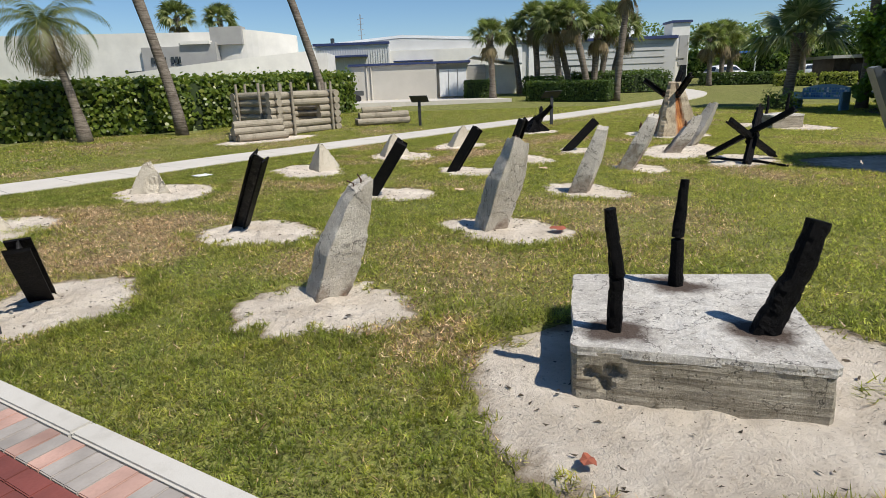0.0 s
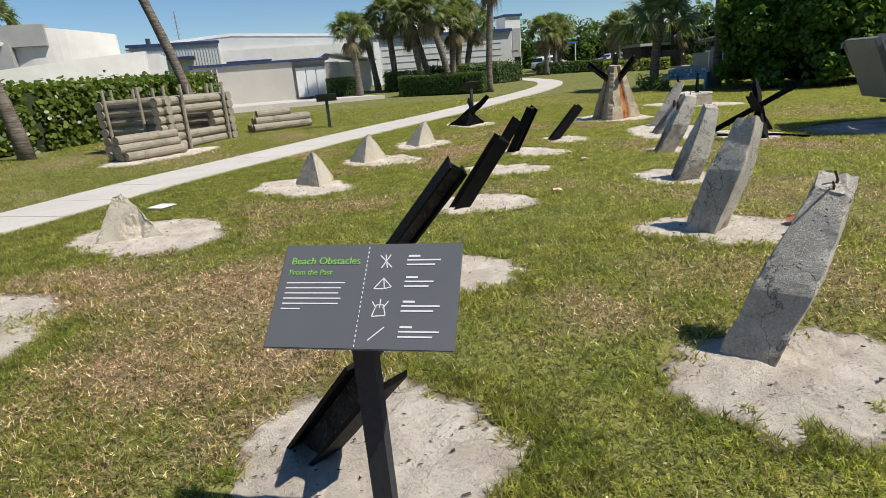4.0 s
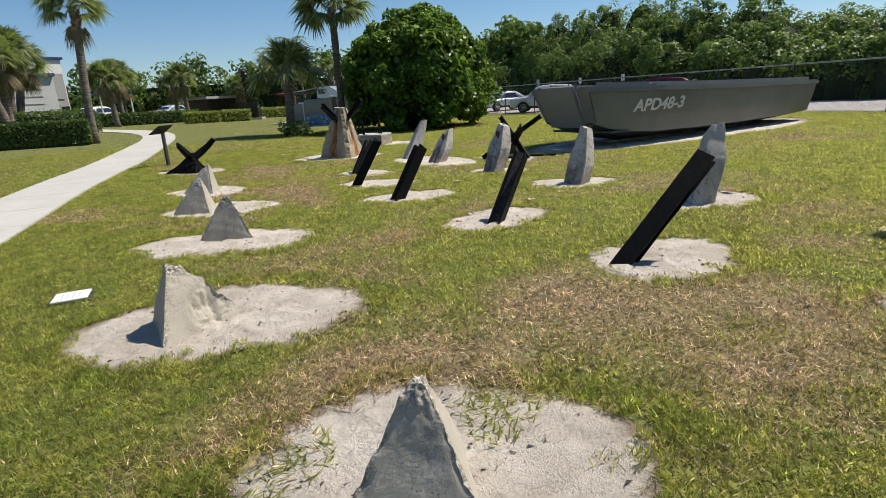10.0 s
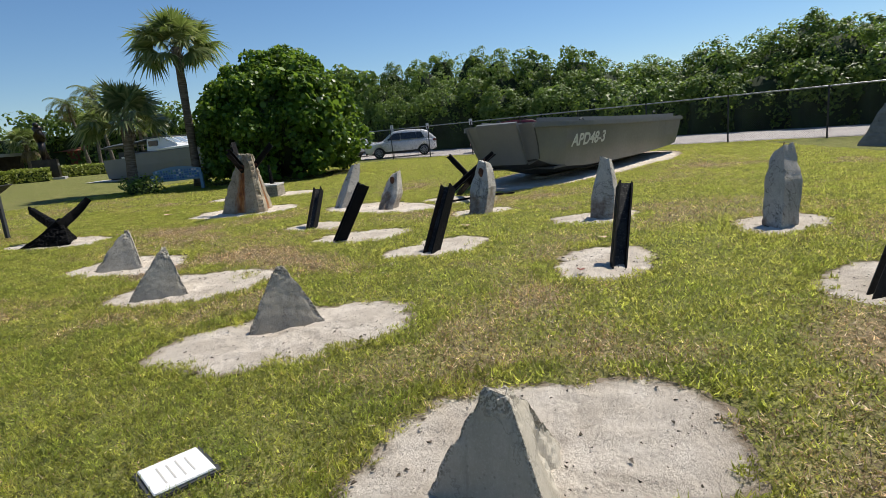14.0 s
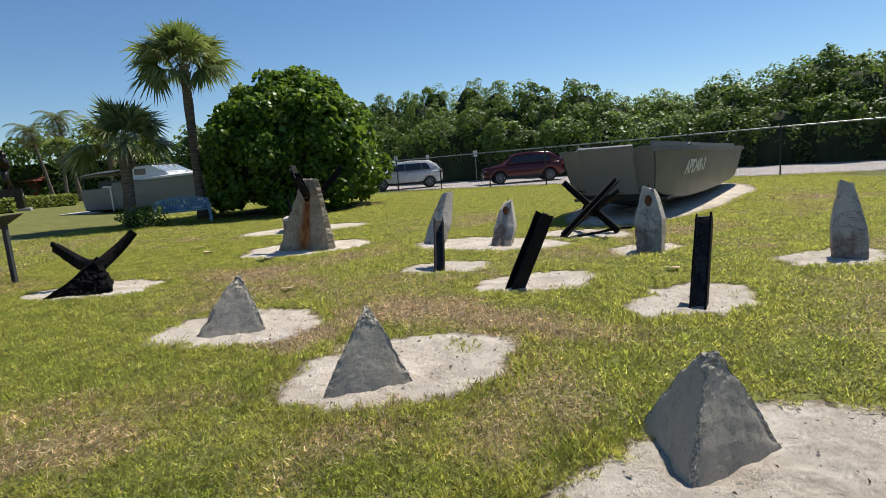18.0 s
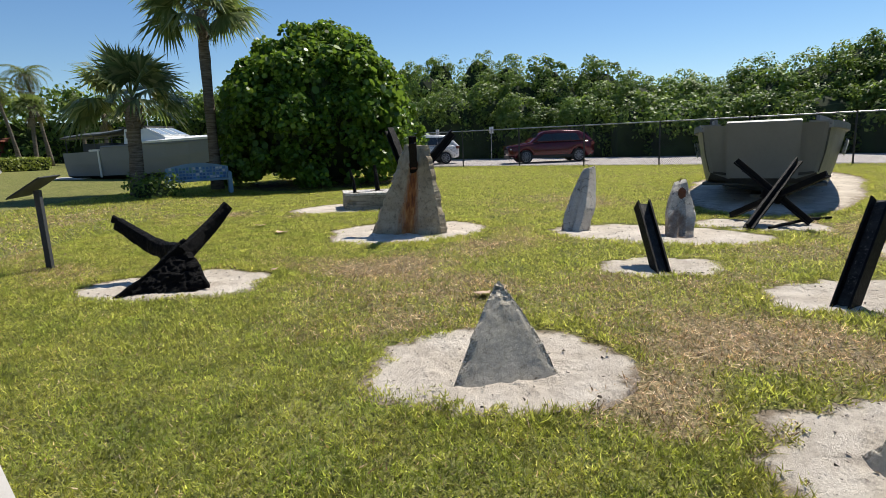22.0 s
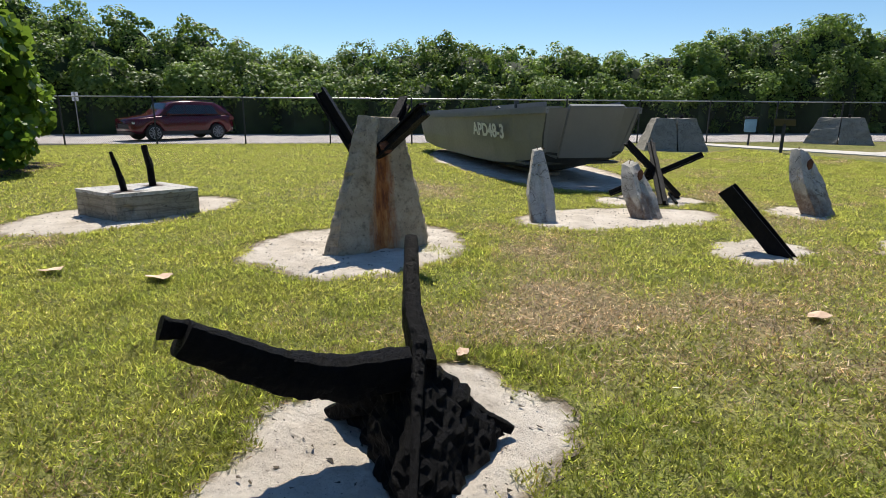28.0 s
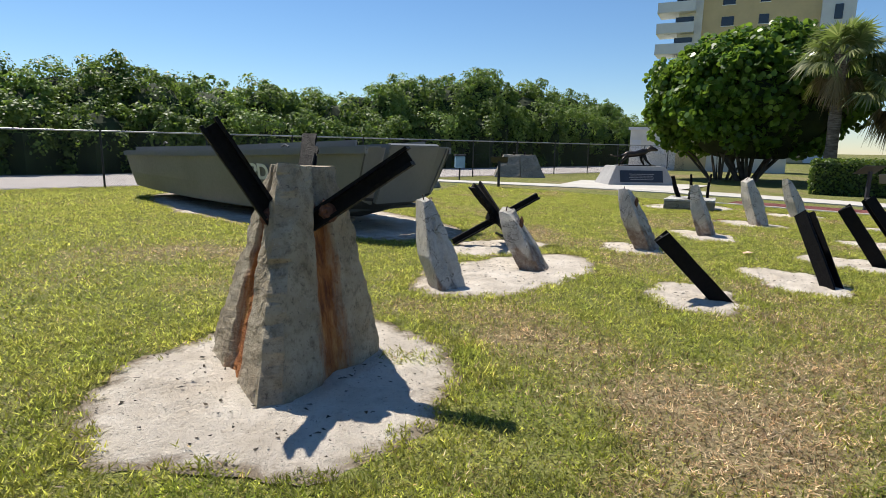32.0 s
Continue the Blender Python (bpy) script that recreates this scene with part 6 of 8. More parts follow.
def sabal(at, height, lean, size, seed, label, live=34, dead=8, trunk=0.17, boots=True, dip=0.0):
    """A cabbage palm: a ringed trunk and a round head of fan leaves."""
    z = gz(*at) - dip
    ob = thing("cabbage_palm", label, "palm tree", "cabbage palms", (at[0], at[1], z))
    top = Vector((lean[0], lean[1], height))
    pts, rad = [], []
    for i in range(13):
        f = i / 12
        pts.append(Vector((lean[0] * f ** 1.3, lean[1] * f ** 1.3, height * f - 0.15 * (i == 0))))
        rad.append(trunk * (1.35 - 0.35 * min(1, f * 5) + 0.12 * math.sin(i * 2.1 + seed) * 0.4))
    part("trunk", tubed(pts, rad, 12, 0.12, seed), TRUNK, ob, "", True)
    key = (seed % 4, live, dead)
    if key not in CROWNS:
        CROWNS[key] = palm_crown(100 + seed % 4, live, dead, 0.92, 0.92)
    green, brown = CROWNS[key]
    turn = np.array(Matrix.Rotation(seed * 1.7, 3, "Z"))
    arrays("crown", green.reshape(-1, 3) @ turn.T * size + np.array(top), 4, PALM, ob)
    if brown is not None:
        o = arrays("dead_fronds", brown.reshape(-1, 3) @ turn.T * size + np.array(top) - np.array([0, 0, 0.1]), 4, PALMD, ob)
        o["label"] = "hanging straw-coloured dead fronds"
    if boots:
        bm = bmesh.new()
        rng = random.Random(seed)
        for i in range(26):
            a = i * 2.4
            c = top + Vector((0, 0, -0.1 - 0.035 * i))
            d = Vector((math.cos(a), math.sin(a), 0.9))
            tube(bm, [c + Vector((d.x, d.y, 0)) * trunk * 0.7, c + d * trunk * 1.5], [0.05, 0.018], 4)
        part("leaf_stub_collar", bm, TRUNK, ob, "stubs of old leaf stalks")
    return ob


def coconut(at, height, lean, label):
    z = gz(*at)
    ob = thing("coconut_palm", label, "palm tree", "", (at[0], at[1], z))
    pts = [Vector((lean[0] * (i / 10) ** 1.4, lean[1] * (i / 10) ** 1.4, height * i / 10 - 0.15 * (i == 0))) for i in range(11)]
    part("trunk", tubed(pts, [0.26 - 0.11 * min(1, i / 3) - 0.004 * i for i in range(11)], 12, 0.08, 3), TRUNK, ob, "", True)
    rng = np.random.default_rng(3)
    top = np.array(pts[-1])
    green, brown = [], []
    for i in range(24):
        az = i * 2.39996
        f = i / 24
        el = math.radians(75 - 95 * f)
        L = 2.3 * rng.uniform(0.85, 1.1)
        dead = f > 0.66
        prev = top
        n = 16
        d = np.array([math.cos(az), math.sin(az), 0.0])
        side = np.array([-math.sin(az), math.cos(az), 0.0])
        e = el
        for j in range(n):
            e -= (0.11 + 0.10 * f) if not dead else 0.2
            nxt = prev + (d * math.cos(e) + np.array([0, 0, math.sin(e)])) * L / n
            box_ = green if not dead else brown
            up = np.array([0, 0, 0.012])
            box_.append([prev - side * 0.015, nxt - side * 0.012, nxt + side * 0.012, prev + side * 0.015])
            for sgn in (-1, 1):
                for q in range(3):
                    b = prev + (nxt - prev) * (q / 3)
                    ll = 0.52 * math.sin(math.pi * min(0.97, (j + 1.5) / (n + 1))) ** 0.6
                    tip = b + side * sgn * ll * 0.8 + (nxt - prev) * 1.6 + np.array([0, 0, -0.38 * ll - 0.1 * rng.random()])
                    mid = (b + tip) / 2 + np.array([0, 0, 0.05])
                    w = unit(nxt - prev) * 0.018
                    box_.append([b, mid - w, tip, mid + w])
            prev = nxt
    arrays("crown", np.array(green).reshape(-1, 3), 4, COCO, ob)
    arrays("dead_fronds", np.array(brown).reshape(-1, 3), 4, PALMD, ob)["label"] = "drooping brown fronds"
    return ob


def bare_trunk(at, top, r, label):
    """A tall palm of which only the slanting trunk stands in view; its head is high above."""
    z = gz(*at)
    return sabal(at, top[2], (top[0], top[1]), 1.0, int(at[0] * 3) % 7, label, 26, 0, r, False)


def planting():
    sea_grape()
    big_tree_south()
    woods()
    north_woods()
    hedge([(-26, 17.0), (-17, 19.7), (-12.9, 21.6), (-9.9, 23.2), (-7.2, 26.2), (-5.3, 30.6)], 1.9, 1.82, 0.078, 210, GRAPE_H, 2, "tall clipped sea-grape hedge, glossy yellow-green leaves", 0.1)
    hedge([(5.5, 35.2), (9.5, 32.4)], 1.6, 1.08, 0.045, 420, BOX, 3, "low clipped dark green hedge beside the path", 0.03, 5)
    hedge([(1.7, 39.2), (3.6, 38.9)], 1.4, 1.15, 0.05, 330, BOX, 4, "low clipped dark hedge before the shed", 0.03, 5)
    hedge([(6.0, 41.5), (8.4, 40.5)], 1.4, 1.2, 0.05, 260, BOX, 5, "low dark hedge under the palms", 0.05, 5)
    hedge([(9.5, 42.5), (13.5, 41.5), (16.0, 42.5)], 1.6, 1.3, 0.06, 200, BOX, 6, "green shrubs along the wall", 0.1, 5)
    hedge([(25.2, 44.5), (27.4, 43.2)], 1.2, 0.8, 0.06, 220, YEL, 7, "clipped yellow-green hedge beside the monument", 0.05, 5)
    hedge([(27.7, 43.0), (29.5, 41.9)], 1.2, 0.85, 0.06, 220, YEL, 17, "clipped yellow-green hedge beside the monument", 0.05, 5)
    hedge([(33.3, 44.6), (36.8, 43.2)], 1.3, 0.8, 0.06, 200, YEL, 8, "clipped yellow-green hedge beside the monument", 0.05, 5)
    hedge([(22.0, 50.0), (29.0, 47.5)], 1.3, 0.9, 0.07, 160, BOX, 9, "low clipped hedge along the car park", 0.05, 5)
    hedge([(-4.6, -5.4), (-7.2, -4.4), (-11, -2.6)], 1.7, 1.25, 0.05, 300, BOX, 10, "clipped green hedge beside the far walk", 0.04, 5)
    hedge([(13.6, 24.4), (14.5, 23.9)], 1.0, 0.5, 0.05, 240, WOODS, 12, "low ragged shrubs round the palm foot", 0.13, 5)
    sabal((14.75, 25.0), 2.95, (0.18, -0.08), 1.22, 1, "short cabbage palm with a wide head beside the bench", 30, 0, 0.20)
    sabal((16.83, 23.35), 5.85, (-0.25, -0.2), 1.22, 2, "tall cabbage palm behind the bench", 38, 0, 0.17)
    sabal((3.35, 37.3), 3.9, (-0.15, 0.3), 0.86, 3, "cabbage palm before the shed", 34, 6, 0.19)
    sabal((6.0, 44.2), 4.2, (-0.6, 0), 0.9, 5, "cabbage palm among the shrubs", 34, 7, 0.2)
    for i, (x, y, h, lx, ly) in enumerate(((8.2, 40.2, 4.9, -0.6, 0.2), (9.2, 41.6, 4.3, -1.1, 0), (9.9, 39.4, 5.0, -1.2, 0.3), (10.6, 40.8, 4.2, 0.2, 0.0), (11.4, 42.0, 4.9, 0.5, 0.0), (12.6, 43.6, 4.4, 0.9, 0), (7.2, 43.4, 5.2, -0.3, 0))):
        sabal((x, y), h, (lx, ly), 0.98, i + 4, "cabbage palm with hanging dead fronds in the palm grove", 34, 12, 0.21)
    sabal((9.75, 32.6), 6.1, (0.5, 0.2), 1.0, 7, "tall slender cabbage palm beside the path", 34, 4, 0.17)
    for i, (x, y, h) in enumerate(((21.9, 48.1, 3.7), (23.5, 49.5, 4.0), (24.8, 51.0, 3.6), (31.3, 51.1, 3.9), (33.0, 54.5, 3.4), (37.5, 50.5, 3.0), (27.5, 56.0, 3.6))):
        sabal((x, y), h, (0.2 * (i % 3 - 1), 0.1), 1.0, i + 2, "cabbage palm beside the car park", 34, 8, 0.19)
    for i, (x, y, h) in enumerate(((-23.6, 55.5, 7.2), (-20.2, 56.8, 7.0))):
        sabal((x, y), h, (0, 0), 1.15, i + 1, "cabbage palm behind the white building", 34, 4, 0.2)
    for i, (x, y, h) in enumerate(((41.5, 47.0, 4.6), (45.0, 43.5, 4.2), (48.5, 47.5, 4.8))):
        sabal((x, y), h, (0.3, 0), 0.9, i + 3, "far palm beyond the monument", 26, 3, 0.15)
    sabal((-6.4, -8.6), 5.6, (0.1, 0), 1.15, 2, "cabbage palm with hanging dead fronds behind the hedge", 34, 14, 0.24)
    sabal((-8.6, -7.9), 4.3, (0.2, 0), 1.25, 3, "cabbage palm with hanging dead fronds behind the hedge", 34, 14, 0.24)
    sabal((-11.2, -9.5), 4.0, (0.2, 0), 1.2, 1, "cabbage palm behind the hedge", 34, 10, 0.24)
    coconut((-11.9, 19.3), 3.75, (-0.8, 0.3), "leaning coconut palm with drooping yellowed fronds")
    coconut((45.0, 48.3), 7.4, (-0.6, 0.6), "coconut palm with a grey trunk beyond the patrol boat")
    coconut((45.4, 51.2), 6.5, (-0.7, 0.7), "leaning coconut palm with a grey trunk beyond the patrol boat")
    bare_trunk((-9.25, 20.7), (-1.95, 0.2, 8.6), 0.17, "tall leaning palm with a grey ringed trunk before the hedge")
    bare_trunk((-5.1, 26.4), (-2.9, 0.6, 9.8), 0.17, "tall leaning palm with a grey ringed trunk behind the bunker")


# ---------------------------------------------------------------- landing craft and patrol boat
def landing_craft():
    bow, stern = Vector((7.2, 9.72)), Vector((16.0, 4.42))
    ax = (stern - bow).normalized()
    rz = math.degrees(math.atan2(ax.y, ax.x))
    ob = thing("landing_craft", "grey wooden landing craft with white stencilled number on sand", "boat", "", (bow.x, bow.y, 0), rz)
    L = 10.3
    # distance aft, half beam, gunwale height, chine half beam, chine height, keel height
    st = [(0.0, 0.98, 1.50, 0.86, 0.62, 0.50), (0.5, 1.12, 1.49, 0.95, 0.46, 0.30), (1.2, 1.25, 1.46, 1.04, 0.36, 0.16), (2.4, 1.38, 1.42, 1.13, 0.28, 0.06), (4.2, 1.44, 1.36, 1.2, 0.24, 0.0), (6.5, 1.44, 1.31, 1.22, 0.23, -0.02), (8.6, 1.42, 1.27, 1.2, 0.25, 0.0), (L, 1.38, 1.24, 1.14, 0.30, 0.05)]

    def rake(u, z):
        return u + (1.5 - z) * 0.42 * max(0, 1 - u / 2.0)

    side_l, side_r, bottom = bmesh.new(), bmesh.new(), bmesh.new()
    for sgn, bm in ((1, side_l), (-1, side_r)):
        rings = []
        for u, b, zg, c, zc, zk in st:
            rings.append([Vector((rake(u, z), sgn * y, z)) for y, z in ((b, zg), (b * 0.35 + c * 0.65 + 0.03, zc * 0.6 + zg * 0.4), (c, zc), (c - 0.05, zc), (b * 0.35 + c * 0.65 - 0.04, zc * 0.6 + zg * 0.4), (b - 0.06, zg))])
        loft(bm, rings)
        bmesh.ops.recalc_face_normals(bm, faces=bm.faces[:])
        part("side_planking", bm, BOATM, ob)
    rings = [[Vector((rake(u, z), y, z)) for y, z in ((c, zc), (c * 0.5, zc * 0.45 + zk * 0.55), (0, zk), (-c * 0.5, zc * 0.45 + zk * 0.55), (-c, zc), (-c + 0.05, zc + 0.03), (0, zk + 0.06), (c - 0.05, zc + 0.03))] for u, b, zg, c, zc, zk in st]
    loft(bottom, rings)
    bmesh.ops.recalc_face_normals(bottom, faces=bottom.faces[:])
    part("bottom_planking", bottom, BOATW, ob, "worn dark hull bottom")
    # transom
    bm = bmesh.new()
    loft(bm, [[Vector((L + d, y, z)) for y, z in ((1.38, 1.24), (1.14, 0.30), (0, 0.05), (-1.14, 0.30), (-1.38, 1.24))] for d in (-0.06, 0.0)])
    part("transom", bm, BOATM, ob)
    # bow: a flat ramp standing proud between two cheeks
    bm = bmesh.new()
    box(bm, (0, 0, 0), (0.10, 1.16, 1.10), Matrix.Translation((0.32, 0, 0.54)) @ Matrix.Rotation(radians(-22), 4, "Y"), 0.012)
    part("ramp", bm, BOATM, ob, "flat grey bow ramp")
    for sgn in (-1, 1):
        bm = bmesh.new()
        loft(bm, [[Vector((rake(d, z), y, z)) for y, z in ((sgn * 0.98, 1.50), (sgn * 0.56, 1.50), (sgn * 0.54, 0.50), (sgn * 0.86, 0.62))] for d in (0.02, 0.10)])
        bmesh.ops.recalc_face_normals(bm, faces=bm.faces[:])
        part("bow_cheek", bm, BOATM, ob)
        # rubbing strake, coaming and side deck
        part("rubbing_strake", loft(bmesh.new(), [[Vector((rake(u, zg), sgn * (b + y), zg + z)) for y, z in ((0.045, -0.10), (0.045, 0.015), (-0.02, 0.015), (-0.02, -0.10))] for u, b, zg, c, zc, zk in st]), BOATM, ob)
        part("side_deck", loft(bmesh.new(), [[Vector((rake(u, zg), sgn * (b + y), zg + z)) for y, z in ((-0.01, 0.0), (-0.01, 0.03), (-0.30, 0.03), (-0.30, 0.0))] for u, b, zg, c, zc, zk in st]), BOATM, ob)
        part("coaming", loft(bmesh.new(), [[Vector((rake(u, zg), sgn * (b - 0.30 + y), zg + z)) for y, z in ((0.02, 0.0), (0.02, 0.13), (-0.03, 0.13), (-0.03, -0.6))] for u, b, zg, c, zc, zk in st[1:]]), BOATM, ob)
        for u in (2.0, 7.6):
            part("cleat", tubed([(u - 0.12, sgn * 1.28, 1.48), (u, sgn * 1.28, 1.52), (u + 0.12, sgn * 1.28, 1.48)], 0.02, 6), BOATD, ob)
        part("corner_seam", tubed([(rake(0.0, 1.48), sgn * 0.99, 1.48), (rake(0.02, 1.0), sgn * 0.95, 1.0), (rake(0.04, 0.62), sgn * 0.88, 0.64)], 0.018, 6), BOATD, ob)
    part("well_floor", boxed((5.4, 0, 0.35), (9.2, 2.1, 0.05)), BOATD, ob)
    part("engine_box", boxed((7.6, 0, 0.40), (2.2, 1.1, 0.85), None, 0.03), BOATM, ob)
    part("aft_deck", boxed((9.5, 0, 1.2), (1.5, 2.6, 0.05)), BOATM, ob)
    part("ramp_winch_post", boxed((1.6, 1.0, 1.45), (0.09, 0.09, 0.2), None, 0.01), BOATD, ob)
    # the number on both sides; the planking flares, so the letters lean with it
    tilt = 12
    text("hull_number", "APD48-3", 0.42, STENCIL, ob, pose(3.62, 1.345, 0.86, 90 + tilt, 0, 182) @ Matrix.Diagonal((1.32, 1, 1, 1)), "white stencilled APD48-3", 0.012, 0.12)
    text("hull_number", "APD48-3", 0.42, STENCIL, ob, pose(1.30, -1.295, 0.85, 90 + tilt, 0, -2) @ Matrix.Diagonal((1.22, 1, 1, 1)), "white stencilled APD48-3", 0.012, 0.12)
    part("cradle", boxed((5.2, 0, -0.1), (6.5, 0.5, 0.16)), LOG, ob)
    return ob


def patrol_boat():
    stern, bow = Vector((25.8, 33.55)), Vector((24.0, 25.75))
    mid = (stern + bow) / 2
    ax = bow - stern
    ob = thing("patrol_boat", "pale grey patrol boat with white foredeck and windscreen behind the palms", "boat", "", (mid.x, mid.y, gz(*mid)), math.degrees(math.atan2(ax.y, ax.x)))
    h = ax.length / 2
    # distance forward of midships, half beam, sheer height, chine height
    st = [(-h, 1.12, 1.34, 0.24), (-h * 0.44, 1.22, 1.38, 0.22), (-h * 0.42, 1.22, 1.62, 0.22), (h * 0.1, 1.24, 1.64, 0.24), (h * 0.45, 1.14, 1.67, 0.32), (h * 0.7, 0.88, 1.70, 0.48), (h * 0.9, 0.46, 1.74, 0.74), (h, 0.08, 1.77, 1.05)]
    part("hull", loft(bmesh.new(), [[Vector((u, y, z)) for y, z in ((b, zg), (b * 0.97, zg * 0.5 + zc * 0.5), (b * 0.88, zc), (-b * 0.88, zc), (-b * 0.97, zg * 0.5 + zc * 0.5), (-b, zg))] for u, b, zg, zc in st]), PATROLM, ob)
    part("hull_bottom", loft(bmesh.new(), [[Vector((u - 0.02, y, z)) for y, z in ((b * 0.87, zc - 0.003), (0, zc - 0.3), (-b * 0.87, zc - 0.003))] for u, b, zg, zc in st]), BOATW, ob, "dark hull bottom")
    part("keel_block", boxed((0, 0, -0.12), (5, 0.6, 0.3)), LOG, ob)
    # white foredeck with a rolled rim
    part("foredeck", loft(bmesh.new(), [[Vector((u, y, z)) for y, z in ((b + 0.05, zg + 0.004), (b + 0.05, zg + 0.10), (b * 0.6, zg + 0.19), (-b * 0.6, zg + 0.19), (-b - 0.05, zg + 0.10), (-b - 0.05, zg + 0.004))] for u, b, zg, zc in st[3:]]), WHITE, ob, "white cambered foredeck")
    # wheelhouse with a raked front
    foot, brow = h * 0.42, h * 0.14
    part("wheelhouse", loft(bmesh.new(), [[Vector((u, y, z)) for y, z in ((b, 1.66), (b * 0.9, z1), (-b * 0.9, z1), (-b, 1.66))] for u, b, z1 in ((-h * 0.12, 1.06, 2.34), (brow, 1.06, 2.38), (foot, 1.02, 1.90))]), WHITE, ob, "white wheelhouse")
    part("wheelhouse_roof", boxed((0.0, 0, 2.385), (h * 0.36, 2.05, 0.06), None, 0.02), BOATD, ob, "dark roof edge")
    slope = math.atan2(0.48, foot - brow)
    for y in (-0.63, 0, 0.63):
        lean = Matrix.Translation(((foot + brow) / 2 + 0.02, y, 2.15)) @ Matrix.Rotation(slope, 4, "Y")
        part("windscreen_frame", boxed((0, 0, -0.01), (0.98, 0.60, 0.03), lean, 0.008), WHITE, ob)
        part("windscreen", boxed((0, 0, 0.022), (0.84, 0.49, 0.012), lean), SCREEN, ob, "windscreen pane with the sky's reflection in its pale colour")
    part("deck_hatch", boxed((h * 0.62, 0, 1.87), (0.6, 0.5, 0.06), None, 0.015), WHITE, ob)
    for sgn in (-1, 1):
        part("side_window", boxed((h * 0.0, sgn * 1.005, 1.90), (0.72, 0.05, 0.32), None, 0.01), DARKW, ob)
        part("rubbing_strake", tubed([(u, sgn * (b + 0.01), zg - 0.06) for u, b, zg, zc in st[2:]], 0.035, 6), PATROLM, ob)
        part("stern_ladder", boxed((-h * 0.46, sgn * 1.24, 0.15), (0.09, 0.05, 1.3), None, 0.01), WHITE, ob, "white upright on the hull side")
        part("side_locker", boxed((-h * 0.52, sgn * 1.08, 1.37), (0.7, 0.24, 0.10), None, 0.02), WHITE, ob)
        part("canopy_rail", tubed([(-h * 0.96, sgn * 1.0, 1.95), (-h * 0.5, sgn * 1.02, 2.0), (-h * 0.14, sgn * 1.02, 2.05)], 0.02, 6), BOATD, ob)
        for u in (-h * 0.96, -h * 0.55, -h * 0.3):
            part("canopy_post", tubed([(u, sgn * 1.0, 1.36), (u, sgn * 1.0, 2.2)], 0.025, 6), BOATD, ob)
    part("canopy", loft(bmesh.new(), [[Vector((u, y, z + dz)) for y, dz in ((1.1, -0.06), (0.6, 0.05), (-0.6, 0.05), (-1.1, -0.06), (-1.1, -0.12), (1.1, -0.12))] for u, z in ((-h * 1.02, 2.12), (-h * 0.7, 2.22), (-h * 0.45, 2.24), (-h * 0.14, 2.36))]), BOATD, ob, "dark sagging canvas canopy")
    part("seat_box", boxed((-h * 0.62, 0, 1.3), (1.6, 1.3, 0.45), None, 0.04), BOATD, ob)
    part("mast", tubed([(-h * 0.05, 0.3, 2.38), (-h * 0.05, 0.3, 3.0)], 0.02, 6), WHITE, ob)
    solid("pavement", boxed((25.2, 34.0, gz(25.2, 34.0) - 0.1), (2.0, 2.4, 0.12)), PATHM, "pale slab under the patrol boat", "paving", kind="structure")
    return ob


